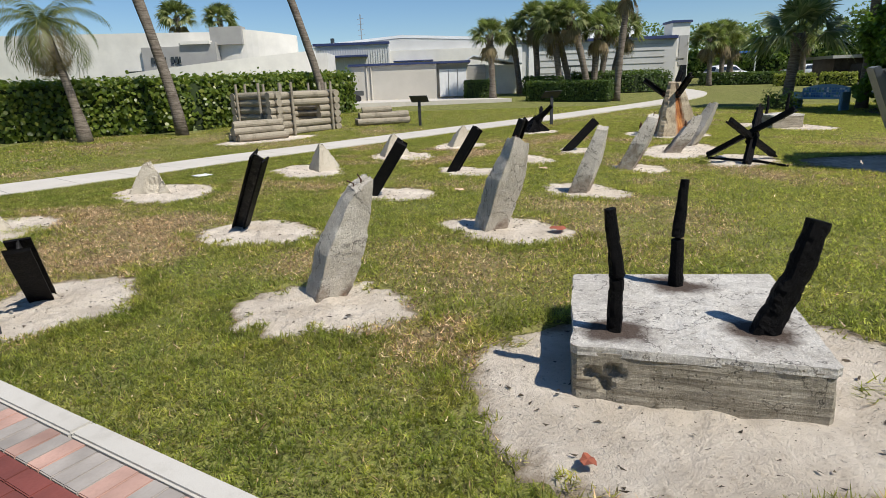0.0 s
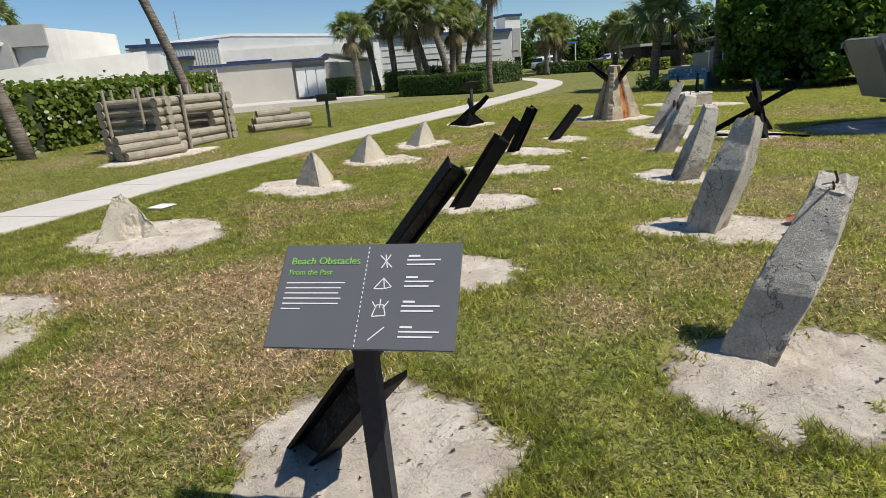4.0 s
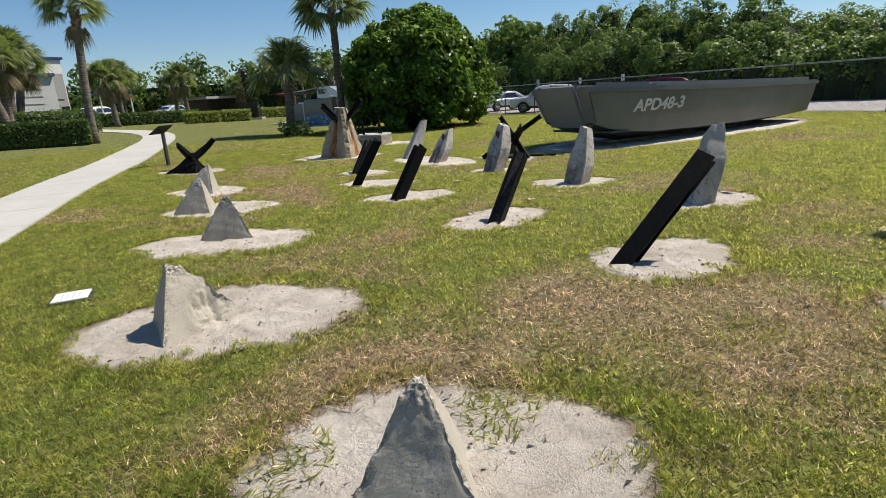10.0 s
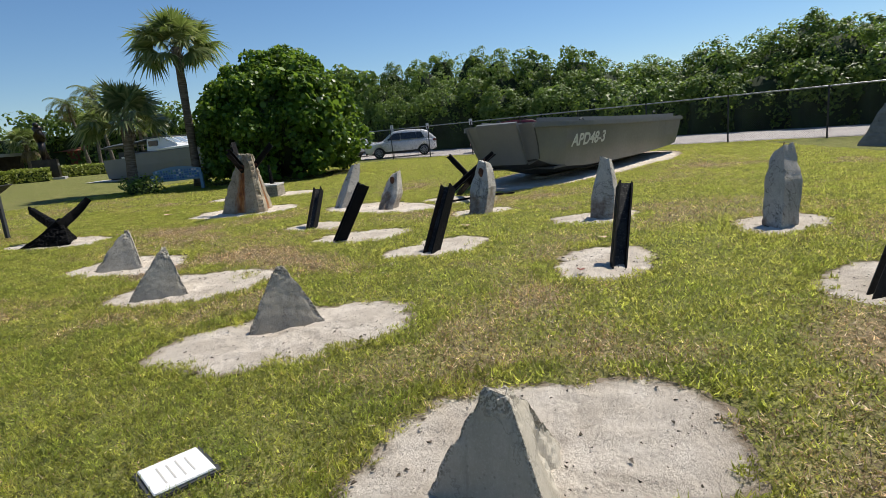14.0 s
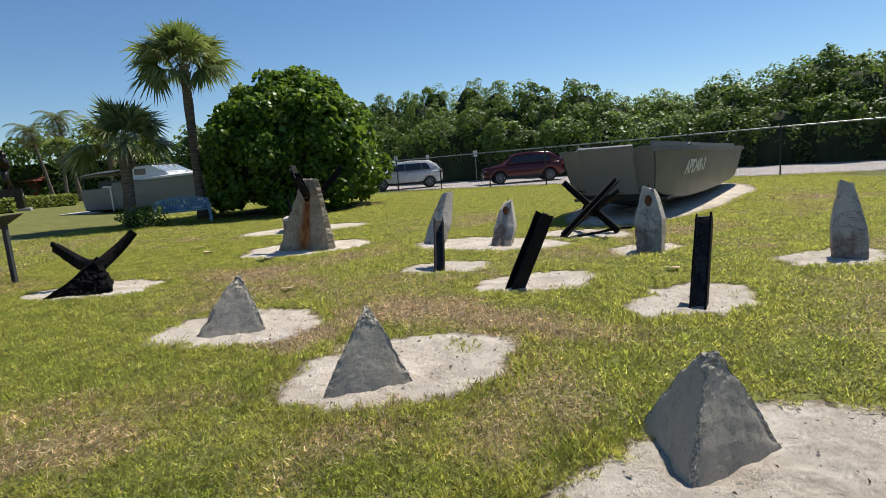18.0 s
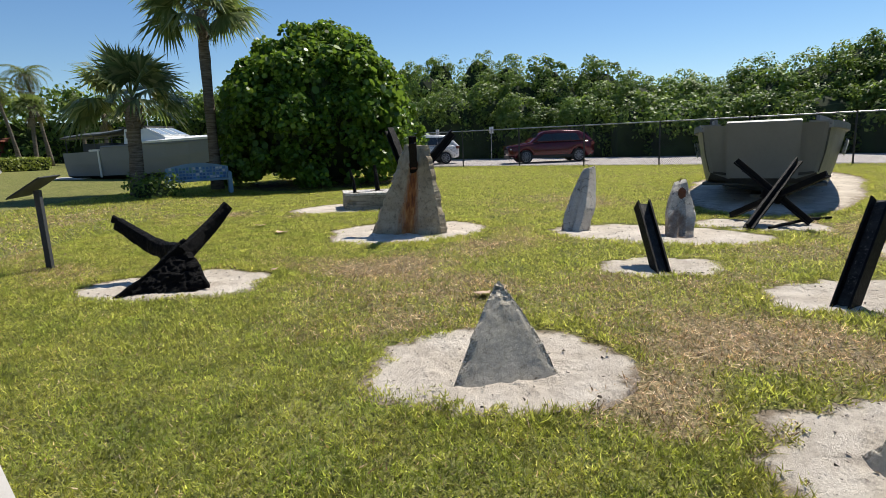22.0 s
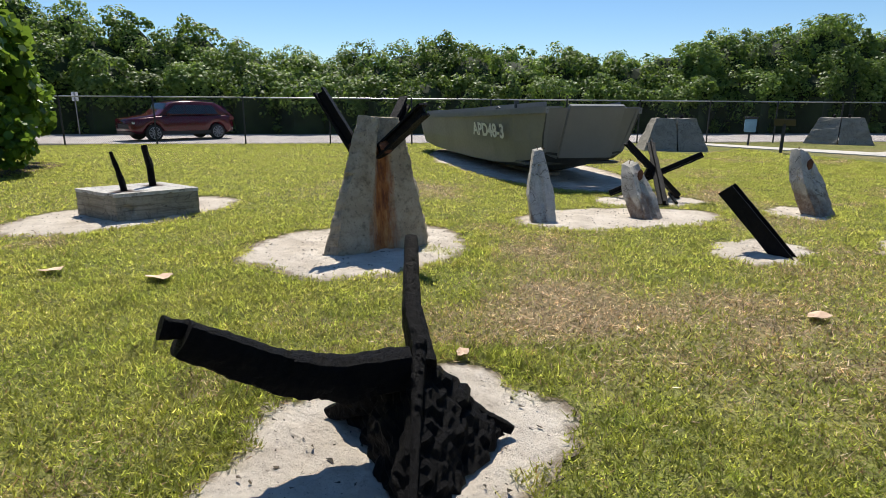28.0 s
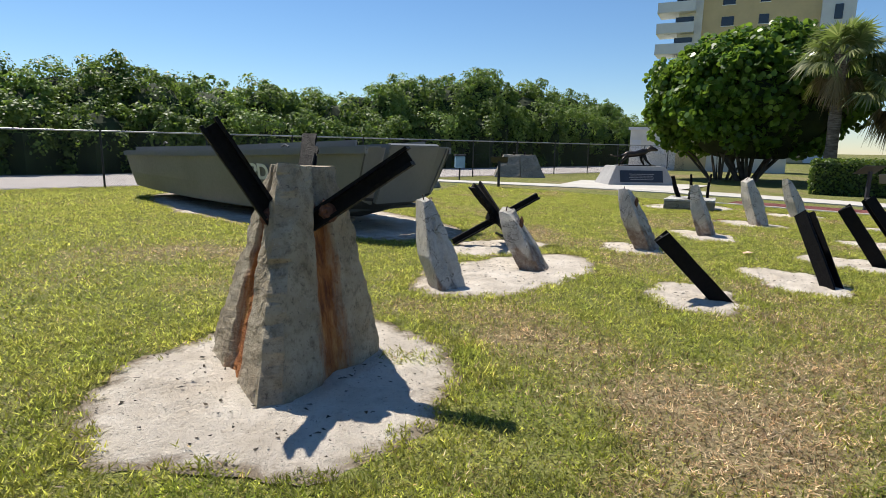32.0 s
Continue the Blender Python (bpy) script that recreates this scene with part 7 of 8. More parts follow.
# ---------------------------------------------------------------- vehicles
def car(name, at, rz, paint, label, length=4.6, width=1.86, height=1.7, sedan=False):
    ob = thing(name, label, "car", "parked cars", (at[0], at[1], at[2] if len(at) > 2 else 0.02), rz)
    h, hl = height, length / 2
    if sedan:
        prof = [(-hl, 0.55), (-hl + 0.05, 0.95), (-hl + 0.9, 1.02), (-hl + 1.55, h - 0.05), (0.1, h), (0.9, h - 0.1), (hl - 1.35, 0.98), (hl - 0.2, 0.78), (hl, 0.5)]
    else:
        prof = [(-hl, 0.55), (-hl + 0.04, 1.08), (-hl + 0.42, h - 0.26), (-hl + 0.78, h - 0.07), (-0.45, h), (0.3, h - 0.05), (0.55, h - 0.12), (hl - 1.18, 1.1), (hl - 0.22, 0.95), (hl, 0.55)]
    low = 0.28
    # lower body
    rings = []
    n = 25
    for i in range(n):
        x = -hl + length * i / (n - 1)
        nose = max(0.0, (abs(x) - hl + 0.55) / 0.55)
        w = width / 2 * (1 - 0.16 * nose ** 2.2)
        belt = 1.06 if not sedan else 0.93
        if x > hl - 1.35:
            belt -= 0.14 * (x - hl + 1.35) / 1.35
        zb = low + 0.14 * nose ** 2
        for wx in (-hl + 0.85, hl - 0.9):
            d = abs(x - wx)
            if d < 0.40:
                zb = max(zb, 0.33 + math.sqrt(max(0, 0.40 ** 2 - d * d)))
        rings.append([Vector((x, y, z)) for y, z in ((-w * 0.93, zb), (-w, min(belt - 0.12, zb + 0.12)), (-w, belt - 0.1), (-w * 0.93, belt), (w * 0.93, belt), (w, belt - 0.1), (w, min(belt - 0.12, zb + 0.12)), (w * 0.93, zb))])
    part("body", loft(bmesh.new(), rings), paint, ob, "", True)
    # glasshouse and roof
    top = [p for p in prof if p[1] > 0.9]
    rings = []
    for x, z in top:
        w = width / 2
        tuck = 0.74 if z > h - 0.35 else 0.9
        zb = 0.9
        rings.append([Vector((x, y, zz)) for y, zz in ((-w * 0.92, zb), (-w * tuck, max(zb + 0.02, z - 0.04)), (-w * tuck * 0.9, max(zb + 0.03, z)), (w * tuck * 0.9, max(zb + 0.03, z)), (w * tuck, max(zb + 0.02, z - 0.04)), (w * 0.92, zb))])
    part("cabin", loft(bmesh.new(), rings), paint, ob, "", True)
    zt = h - (0.2 if not sedan else 0.14)
    for sgn in (-1, 1):
        y0, y1 = sgn * (width / 2 * 0.925), sgn * (width / 2 * 0.775)
        base = 1.12 if not sedan else 0.98
        f0 = hl - 1.45
        b0 = -hl + (0.34 if not sedan else 1.2)
        cuts = [(b0 + 0.42, b0 + 0.62, b0 + 0.95, b0 + 0.95), (b0 + 0.975, b0 + 0.975, -0.03, -0.03), (0.0, 0.0, 0.38, f0 + 0.02)]
        for xa, xat, xbt, xb in cuts:
            bm = bmesh.new()
            inner = [Vector((xa, y0, base)), Vector((xb, y0, base)), Vector((xbt, y1, zt)), Vector((xat, y1, zt))]
            loft(bm, [inner, [p + Vector((0, sgn * 0.02, 0.004)) for p in inner]])
            bmesh.ops.recalc_face_normals(bm, faces=bm.faces[:])
            part("side_window", bm, CARGLASS, ob)
        part("mirror", boxed((hl - 1.5, sgn * (width / 2 + 0.06), 1.02), (0.12, 0.2, 0.14), None, 0.03), paint, ob)
        part("sill_trim", boxed((0, sgn * (width / 2 - 0.01), 0.26), (length - 2.4, 0.04, 0.15), None, 0.01), TRIM, ob)
        part("tail_lamp", boxed((-hl + 0.1, sgn * (width / 2 - 0.16), 0.86), (0.22, 0.28, 0.16), None, 0.03), REDM, ob, "red tail lamp")
        part("headlight", boxed((hl - 0.2, sgn * (width / 2 - 0.26), 0.7), (0.3, 0.36, 0.13), None, 0.03), LAMPM, ob)
        part("roof_rail", tubed([(-hl + 0.7, sgn * 0.58, h - 0.0), (-0.6, sgn * 0.58, h + 0.04), (0.35, sgn * 0.58, h - 0.02)], 0.016, 6), TRIM, ob)
        for wx in (-hl + 0.85, hl - 0.9):
            c = Vector((wx, sgn * (width / 2 - 0.11), 0.345))
            wheel = part("tyre", tubed([c + Vector((0, -0.11, 0)), c + Vector((0, -0.09, 0)), c + Vector((0, 0.09, 0)), c + Vector((0, 0.11, 0))], [0.30, 0.345, 0.345, 0.30], 24), TYRE, ob)
            bm = bmesh.new()
            yo = c.y + sgn * 0.112
            tube(bm, [Vector((c.x, yo - 0.01, c.z)), Vector((c.x, yo + 0.004, c.z))], 0.06, 12)
            for k in range(10):
                a = 2 * math.pi * k / 10
                tube(bm, [Vector((c.x + 0.04 * math.cos(a), yo, c.z + 0.04 * math.sin(a))), Vector((c.x + 0.235 * math.cos(a), yo, c.z + 0.235 * math.sin(a)))], [0.022, 0.026], 4)
            ring = [(c.x + 0.24 * math.cos(2 * math.pi * k / 20), yo, c.z + 0.24 * math.sin(2 * math.pi * k / 20)) for k in range(21)]
            tube(bm, ring, 0.016, 5)
            part("rim", bm, RIM, wheel)
    w = width / 2
    bm = bmesh.new()
    zw = 1.06 if not sedan else 0.98
    inner = [Vector((hl - 1.34, -w * 0.80, zw)), Vector((hl - 1.34, w * 0.80, zw)), Vector((0.66, w * 0.66, h - 0.13)), Vector((0.66, -w * 0.66, h - 0.13))]
    loft(bm, [inner, [p + Vector((0.03, 0, 0.035)) for p in inner]])
    part("windscreen", bm, CARGLASS, ob)
    xb = -hl + (0.1 if not sedan else 0.9)
    inner = [Vector((xb - 0.02, -w * 0.74, 1.08)), Vector((xb - 0.02, w * 0.74, 1.08)), Vector((xb + 0.24, w * 0.62, h - 0.2)), Vector((xb + 0.24, -w * 0.62, h - 0.2))]
    part("rear_window", loft(bmesh.new(), [inner, [p + Vector((-0.03, 0, 0.01)) for p in inner]]), CARGLASS, ob)
    part("grille", boxed((hl - 0.03, 0, 0.5), (0.07, 1.1, 0.24), None, 0.02), TRIM, ob)
    part("bumper_trim", boxed((hl - 0.06, 0, 0.28), (0.12, 1.5, 0.14), None, 0.02), TRIM, ob)
    part("bumper_trim", boxed((-hl + 0.06, 0, 0.3), (0.12, 1.5, 0.2), None, 0.02), TRIM, ob)
    part("number_plate", boxed((-hl - 0.012, 0, 0.8), (0.02, 0.32, 0.15)), WHITE, ob)
    return ob


def cart(at, rz, label):
    ob = thing("utility_cart", label, "cart", "", (at[0], at[1], gz(*at)), rz)
    part("bed", boxed((-0.5, 0, 0.45), (1.5, 1.2, 0.3), None, 0.02), BOATD, ob)
    part("seat", boxed((0.55, 0, 0.5), (0.5, 1.1, 0.35), None, 0.04), TRIM, ob)
    part("nose", boxed((1.15, 0, 0.35), (0.6, 1.15, 0.45), None, 0.06), TRIM, ob)
    for x in (0.25, 1.3):
        for y in (-0.52, 0.52):
            part("roof_post", tubed([(x, y, 0.75), (x - 0.1, y, 1.85)], 0.02, 6), TRIM, ob)
    part("roof", boxed((0.7, 0, 1.84), (1.35, 1.2, 0.06), None, 0.02), TRIM, ob)
    for x in (-0.8, 1.1):
        for y in (-0.55, 0.55):
            part("wheel", tubed([(x, y - 0.08, 0.25), (x, y + 0.08, 0.25)], 0.25, 14), TYRE, ob)
    return ob


def vehicles():
    car("sport_utility_car", (28.45, 9.75, 0.02), 95, CARRED, "dark red sport utility car on the road behind the fence")
    car("sport_utility_car", (31.6, 17.0, 0.03), 101, CARWHITE, "white sport utility car parked behind the fence", 4.75, 1.9, 1.74)
    car("saloon_car", (36.5, 21.8, 0.05), 150, CARSILVER, "silver saloon car parked behind the hedge", 4.7, 1.82, 1.45, True)
    car("sport_utility_car", (30.0, 62.0, 0.9), 20, CARWHITE, "white car in the far car park", 4.7, 1.9, 1.7)
    car("saloon_car", (37.0, 60.0, 0.9), 10, CARSILVER, "silver car in the far car park", 4.7, 1.82, 1.45, True)
    cart((10.6, 44.6), 200, "dark utility cart under the palms")
    cart((-6.2, 38.2), 185, "dark utility cart with flat bed beside the hedge")


# ---------------------------------------------------------------- fence and road furniture
def fence():
    ob = thing("chain_link_fence", "tall chain-link fence with black posts and a pale top rail", "fence", "", (FENCE_AT.x, FENCE_AT.y, 0), math.degrees(math.atan2(FENCE_DIR.y, FENCE_DIR.x)))
    s0, s1, h = -26.9, 57.0, 1.83
    step = 3.36
    n = int((s1 - s0) / step)
    for i in range(n + 1):
        x = s0 + i * step
        part("post", tubed([(x, 0, -0.2), (x, 0, h + 0.03)], 0.032, 8), FENCEM, ob)
    part("top_rail", tubed([(s0, 0, h), (s1, 0, h)], 0.024, 8), GALV, ob, "galvanised top rail")
    part("bottom_wire", tubed([(s0, 0, 0.06), (s1, 0, 0.06)], 0.004, 4), FENCEM, ob)
    verts = []
    r = 0.0022
    for k in np.arange(s0, s1 - h, 0.075):
        for a, b in (((k, 0.03), (k + h - 0.06, h - 0.03)), ((k + h - 0.06, 0.03), (k, h - 0.03))):
            verts += [(a[0] - r * 1.4, 0.002, a[1]), (a[0] + r * 1.4, 0.002, a[1]), (b[0] + r * 1.4, 0.002, b[1]), (b[0] - r * 1.4, 0.002, b[1])]
    o = arrays("wire_mesh", np.array(verts), 4, FENCEM, ob)
    o["kind"] = "stuff"
    # a run turning in towards the square, with wind screen
    c = FENCE_AT + FENCE_DIR * 57.0
    for i, (s, lb) in enumerate(((-4.6, "blue and white parking notice"), (-2.3, "small white notice"), (-6.6, "small white notice"))):
        p = FENCE_AT + FENCE_DIR * s + FENCE_OUT * (1.2 + 5.4 * (i > 0))
        so = thing("road_sign", lb + " on a thin steel post", "sign", "road signs", (p.x, p.y, 0), math.degrees(math.atan2(FENCE_DIR.y, FENCE_DIR.x)))
        part("post", tubed([(0, 0, -0.2), (0, 0, 2.1)], 0.025, 8), GALV, so)
        part("plate", boxed((0, 0.035, 1.7), (0.3, 0.012, 0.42), None, 0.003), WHITE, so)
        part("marking", boxed((0, 0.043, 1.92), (0.2, 0.006, 0.12)), BENCHB if i == 0 else STUCCO_G, so)
    return ob


def tank_block(at, rz, w, label):
    """A wide low concrete obstacle, split by a groove, with black bars at its crown."""
    ob = thing("concrete_obstacle", label, "obstacle", "low concrete obstacles", (at[0], at[1], gz(*at)), rz)
    for sgn in (-1, 1):
        bm = bmesh.new()
        rings = []
        for i in range(6):
            f = i / 5
            rings.append([Vector((sgn * (0.02 + (x * (w / 2) * (1 - 0.40 * f))), y * 1.1 * (1 - 0.55 * f), 1.25 * f - 0.1)) for x, y in ((0, -1), (1, -0.8), (1, 0.8), (0, 1))])
        loft(bm, rings)
        bmesh.ops.recalc_face_normals(bm, faces=bm.faces[:])
        rough_up(bm, 0.03, 4, at[0] + sgn, 3)
        part("block_half", bm, CONC, ob)
        part("bar_end", tubed([(sgn * 0.25, 0, 1.05), (sgn * 0.3, 0.05, 1.27)], 0.05, 7, 0.3), TAR, ob)
    return ob


def dog_monument():
    at = (1.75, -7.6)
    rz = 16
    z = gz(*at)
    pl = thing("monument_plinth", "pale granite plinth with a dark inscribed plate", "plinth", "", (at[0], at[1], z), rz)
    part("body", boxed((0, 0, 0), (3.0, 1.9, 0.82), None, 0.02, 0.74), PLINTH, pl)
    m = Matrix.Translation((0, 0.905, 0.14)) @ Matrix.Rotation(radians(17), 4, "X")
    part("plate", box(bmesh.new(), (0, 0.01, 0.0), (1.9, 0.03, 0.52), m), PLATEM, pl, "dark bronze plate")
    bm = bmesh.new()
    for i in range(4):
        box(bm, (0, 0.037, 0.34 - i * 0.08), (1.1 - 0.1 * (i % 2), 0.006, 0.02), m)
    part("inscription", bm, STUCCO_G, pl, "small raised lettering")
    for sgn in (-1, 1):
        m2 = Matrix.Translation((sgn * 1.14, 0, 0.16)) @ Matrix.Rotation(radians(sgn * -26), 4, "Y")
        part("side_plate", box(bmesh.new(), (sgn * 0.02, 0, 0), (0.03, 0.8, 0.5), m2), PLATEM, pl)
    # the dog, crouched and running, one plain shape
    bm = bmesh.new()
    base = Vector((0, 0, 0.82))
    tube(bm, [base + Vector(p) for p in ((0.62, 0, 0.42), (0.35, 0, 0.50), (0, 0, 0.52), (-0.32, 0, 0.60), (-0.5, 0, 0.66))], [0.06, 0.15, 0.13, 0.17, 0.10], 10, 0.1)
    tube(bm, [base + Vector(p) for p in ((-0.45, 0, 0.66), (-0.68, 0, 0.76), (-0.84, 0, 0.74), (-1.0, 0, 0.70))], [0.10, 0.11, 0.09, 0.04], 9, 0.1)
    tube(bm, [base + Vector(p) for p in ((0.6, 0, 0.44), (0.85, 0, 0.40), (1.15, 0, 0.46))], [0.05, 0.035, 0.015], 6)
    for x, y, fx in ((0.42, 0.1, 0.75), (0.4, -0.1, 0.55), (-0.35, 0.1, -0.7), (-0.3, -0.1, -0.45)):
        tube(bm, [base + Vector((x, y, 0.45)), base + Vector(((x + fx) / 2 + 0.05, y, 0.24)), base + Vector((fx, y, 0.04))], [0.09, 0.055, 0.035], 7)
    for y in (-0.06, 0.06):
        tube(bm, [base + Vector((-0.72, y, 0.82)), base + Vector((-0.66, y * 1.4, 0.94))], [0.035, 0.008], 5)
    box(bm, tuple(base + Vector((0, 0, -0.02))), (1.7, 0.6, 0.06))
    ob = solid("dog_statue", bm, BRONZE, "dark bronze statue of a running dog on the plinth", "statue", smooth=True)
    ob.matrix_world = pose(at[0], at[1], z, 0, 0, rz)


def diver_statue():
    at = (31.2, 43.4)
    z = gz(*at)
    pl = thing("monument_plinth", "dark stone plinth with a small plate", "plinth", "", (at[0], at[1], z), 35)
    part("body", boxed((0, 0, -0.1), (1.6, 1.6, 1.55), None, 0.03, 0.94), BRONZE, pl)
    part("plate", boxed((0, -0.77, 0.95), (0.4, 0.05, 0.15)), STUCCO_G, pl)
    part("step", boxed((0, 0, -0.1), (2.2, 2.2, 0.22), None, 0.02), PLINTH, pl)
    bm = bmesh.new()
    b = Vector((0, 0, 1.13))
    for p, r in (([(0.18, 0, 0), (0.14, 0, 0.55), (0.05, 0, 1.1)], [0.11, 0.13, 0.16]), ([(-0.42, 0.1, 0), (-0.22, 0, 0.55), (0, 0, 1.1)], [0.11, 0.13, 0.16]), ([(0.02, 0, 1.0), (0.12, 0, 1.4), (0.3, 0, 1.75), (0.42, 0, 1.86)], [0.2, 0.26, 0.24, 0.1]),
                 ([(0.34, 0, 1.75), (0.42, 0.1, 1.4), (0.3, 0.2, 1.15)], [0.09, 0.08, 0.06]), ([(0.0, 0, 1.75), (-0.2, 0.1, 1.4), (-0.3, 0.2, 1.1)], [0.09, 0.08, 0.06]), ([(0.42, 0, 1.84), (0.52, 0, 1.94), (0.56, 0, 2.02)], [0.11, 0.14, 0.08])):
        tube(bm, [b + Vector(q) for q in p], r, 9, 0.12)
    ob = solid("bronze_statue", bm, BRONZE, "dark bronze standing figure on the plinth", "statue", smooth=True)
    ob.matrix_world = pose(at[0], at[1], z, 0, 0, 215) @ Matrix.Diagonal((1.5, 1.5, 1.28, 1))


def bench():
    a, b = Vector((14.69, 24.03)), Vector((15.45, 22.41))
    c = (a + b) / 2
    ob = thing("mosaic_bench", "blue bench with a curved mosaic back under the tree", "bench", "", (c.x, c.y, gz(*c)), math.degrees(math.atan2(b.y - a.y, b.x - a.x)))
    w = 1.85
    part("seat", boxed((0, -0.05, 0.40), (w, 0.48, 0.07), None, 0.02), BENCHB, ob)
    for sgn in (-1, 1):
        part("end_panel", boxed((sgn * w / 2, -0.02, -0.05), (0.12, 0.55, 0.72), None, 0.03), BENCHB, ob)
    bm = bmesh.new()
    top = lambda x: 0.82 + 0.14 * math.cos(x / w * math.pi)
    n = 16
    rings = []
    for i in range(n + 1):
        x = -w / 2 + w * i / n
        rings.append([Vector((x, y, z)) for y, z in ((0.20, 0.42), (0.28, 0.42), (0.30, top(x)), (0.22, top(x)))])
    part("backrest", loft(bm, rings), BENCHB, ob)
    rng = random.Random(2)
    for i in range(17):
        for j in range(4):
            x, z = -w / 2 + 0.12 + i * 0.1 + rng.uniform(-0.012, 0.012), 0.47 + j * 0.095
            if z + 0.07 < top(x):
                part("tile", boxed((x, 0.203 + 0.014 * j / 3, z), (rng.uniform(0.06, 0.09), 0.012, rng.uniform(0.055, 0.085))), rng.choice((TILEB, TILEG, TILEW, TILEB)), ob)


def log(bm, a, b, r, seed):
    tube(bm, [Vector(a).lerp(Vector(b), i / 6) for i in range(7)], [r * (1 + 0.04 * math.sin(i + seed)) for i in range(7)], 12, 0.07, seed)


def logs_and_bunker():
    o = Vector((-5.45, 19.15))
    z = gz(*o)
    front = Vector((1.55, 2.3)).normalized()
    back = Vector((-0.83, 0.56)).normalized()
    ob = thing("log_bunker", "log bunker of stacked weathered logs between thin posts", "bunker", "", (o.x, o.y, z))
    r = 0.125

    def seg(p, q, h, s):
        bm = bmesh.new()
        log(bm, (p.x, p.y, h), (q.x, q.y, h), r, s)
        part("log", bm, LOG, ob)

    for k in range(6):
        h = r + k * 0.235
        w0, w1 = Vector((0, 0)) - front * 0.25, front * 2.95
        if k in (2, 3):
            seg(w0, front * 0.75, h, k)
            seg(front * 1.95, w1, h, k + 7)
        else:
            seg(w0, w1, h, k)
        seg(-back * 0.2 + front * 0.06, back * 1.9 + front * 0.06, h + 0.02, k + 20)
        seg(front * 2.7 - back * 0.2, front * 2.7 + back * 1.9, h + 0.02, k + 30)
        seg(back * 1.85 - front * 0.2, back * 1.85 + front * 2.9, h, k + 40)
    for p in (front * 0.62 - back * 0.19, front * 2.45 - back * 0.19, back * 0.55 - front * 0.12, back * 1.7 - front * 0.12, back * 2.02 + front * 0.5, back * 2.02 + front * 1.3, back * 2.02 + front * 2.1, front * 2.9 + back * 0.5, front * 2.9 + back * 1.4, front * 0.55 + back * 0.3, front * 2.4 + back * 0.3):
        part("post", tubed([(p.x, p.y, -0.2), (p.x, p.y, 1.72)], 0.045, 7, 0.08), LOG, ob, "thin upright pole")
    bm = boxed((front.x * 2.95, front.y * 2.95 - 0.0, 0.30), (0.03, 0.16, 0.12))
    part("small_notice", bm, POSTM, ob)
    rng = random.Random(3)
    d, n = Vector((1.35, 1.05)).normalized(), Vector((1.05, -1.35)).normalized()
    for k, (row, col) in enumerate(((0, 0), (0, 1), (0, 2), (0, 3), (1, 0), (1, 1), (1, 2), (2, 0), (2, 1))):
        p = Vector((-6.5, 18.1)) + n * (0.22 * (col + row * 0.5) - 0.35) + d * rng.uniform(-0.08, 0.08)
        q = p + d * 1.6
        bm = bmesh.new()
        log(bm, (p.x, p.y, gz(*p) + 0.11 + row * 0.19), (q.x, q.y, gz(*q) + 0.11 + row * 0.19), 0.11, k)
        solid("log", bm, LOG, "short weathered log in a low stack beside the bunker", "log", "stacked logs")
    d, n = Vector((0.95, 0.3)).normalized(), Vector((0.3, -0.95)).normalized()
    for k, (row, col, l) in enumerate(((0, 0, 2.1), (0, 1, 2.1), (0, 2, 2.0), (1, 0, 1.95), (1, 1, 1.9), (2, 0, 1.15))):
        p = Vector((-3.25, 22.3)) + n * (0.25 * (col + row * 0.5) - 0.3) + d * (0.12 * row)
        q = p + d * l
        bm = bmesh.new()
        log(bm, (p.x, p.y, gz(*p) + 0.13 + row * 0.21), (q.x, q.y, gz(*q) + 0.13 + row * 0.21), 0.125, k + 30)
        solid("log", bm, LOG, "weathered log in a low stack on the lawn", "log", "stacked logs")


# ---------------------------------------------------------------- buildings
def block_house(ob, name, x0, x1, y0, y1, z0, z1, mat, label=""):
    return part(name, boxed(((x0 + x1) / 2, (y0 + y1) / 2, z0), (x1 - x0, y1 - y0, z1 - z0)), mat, ob, label)


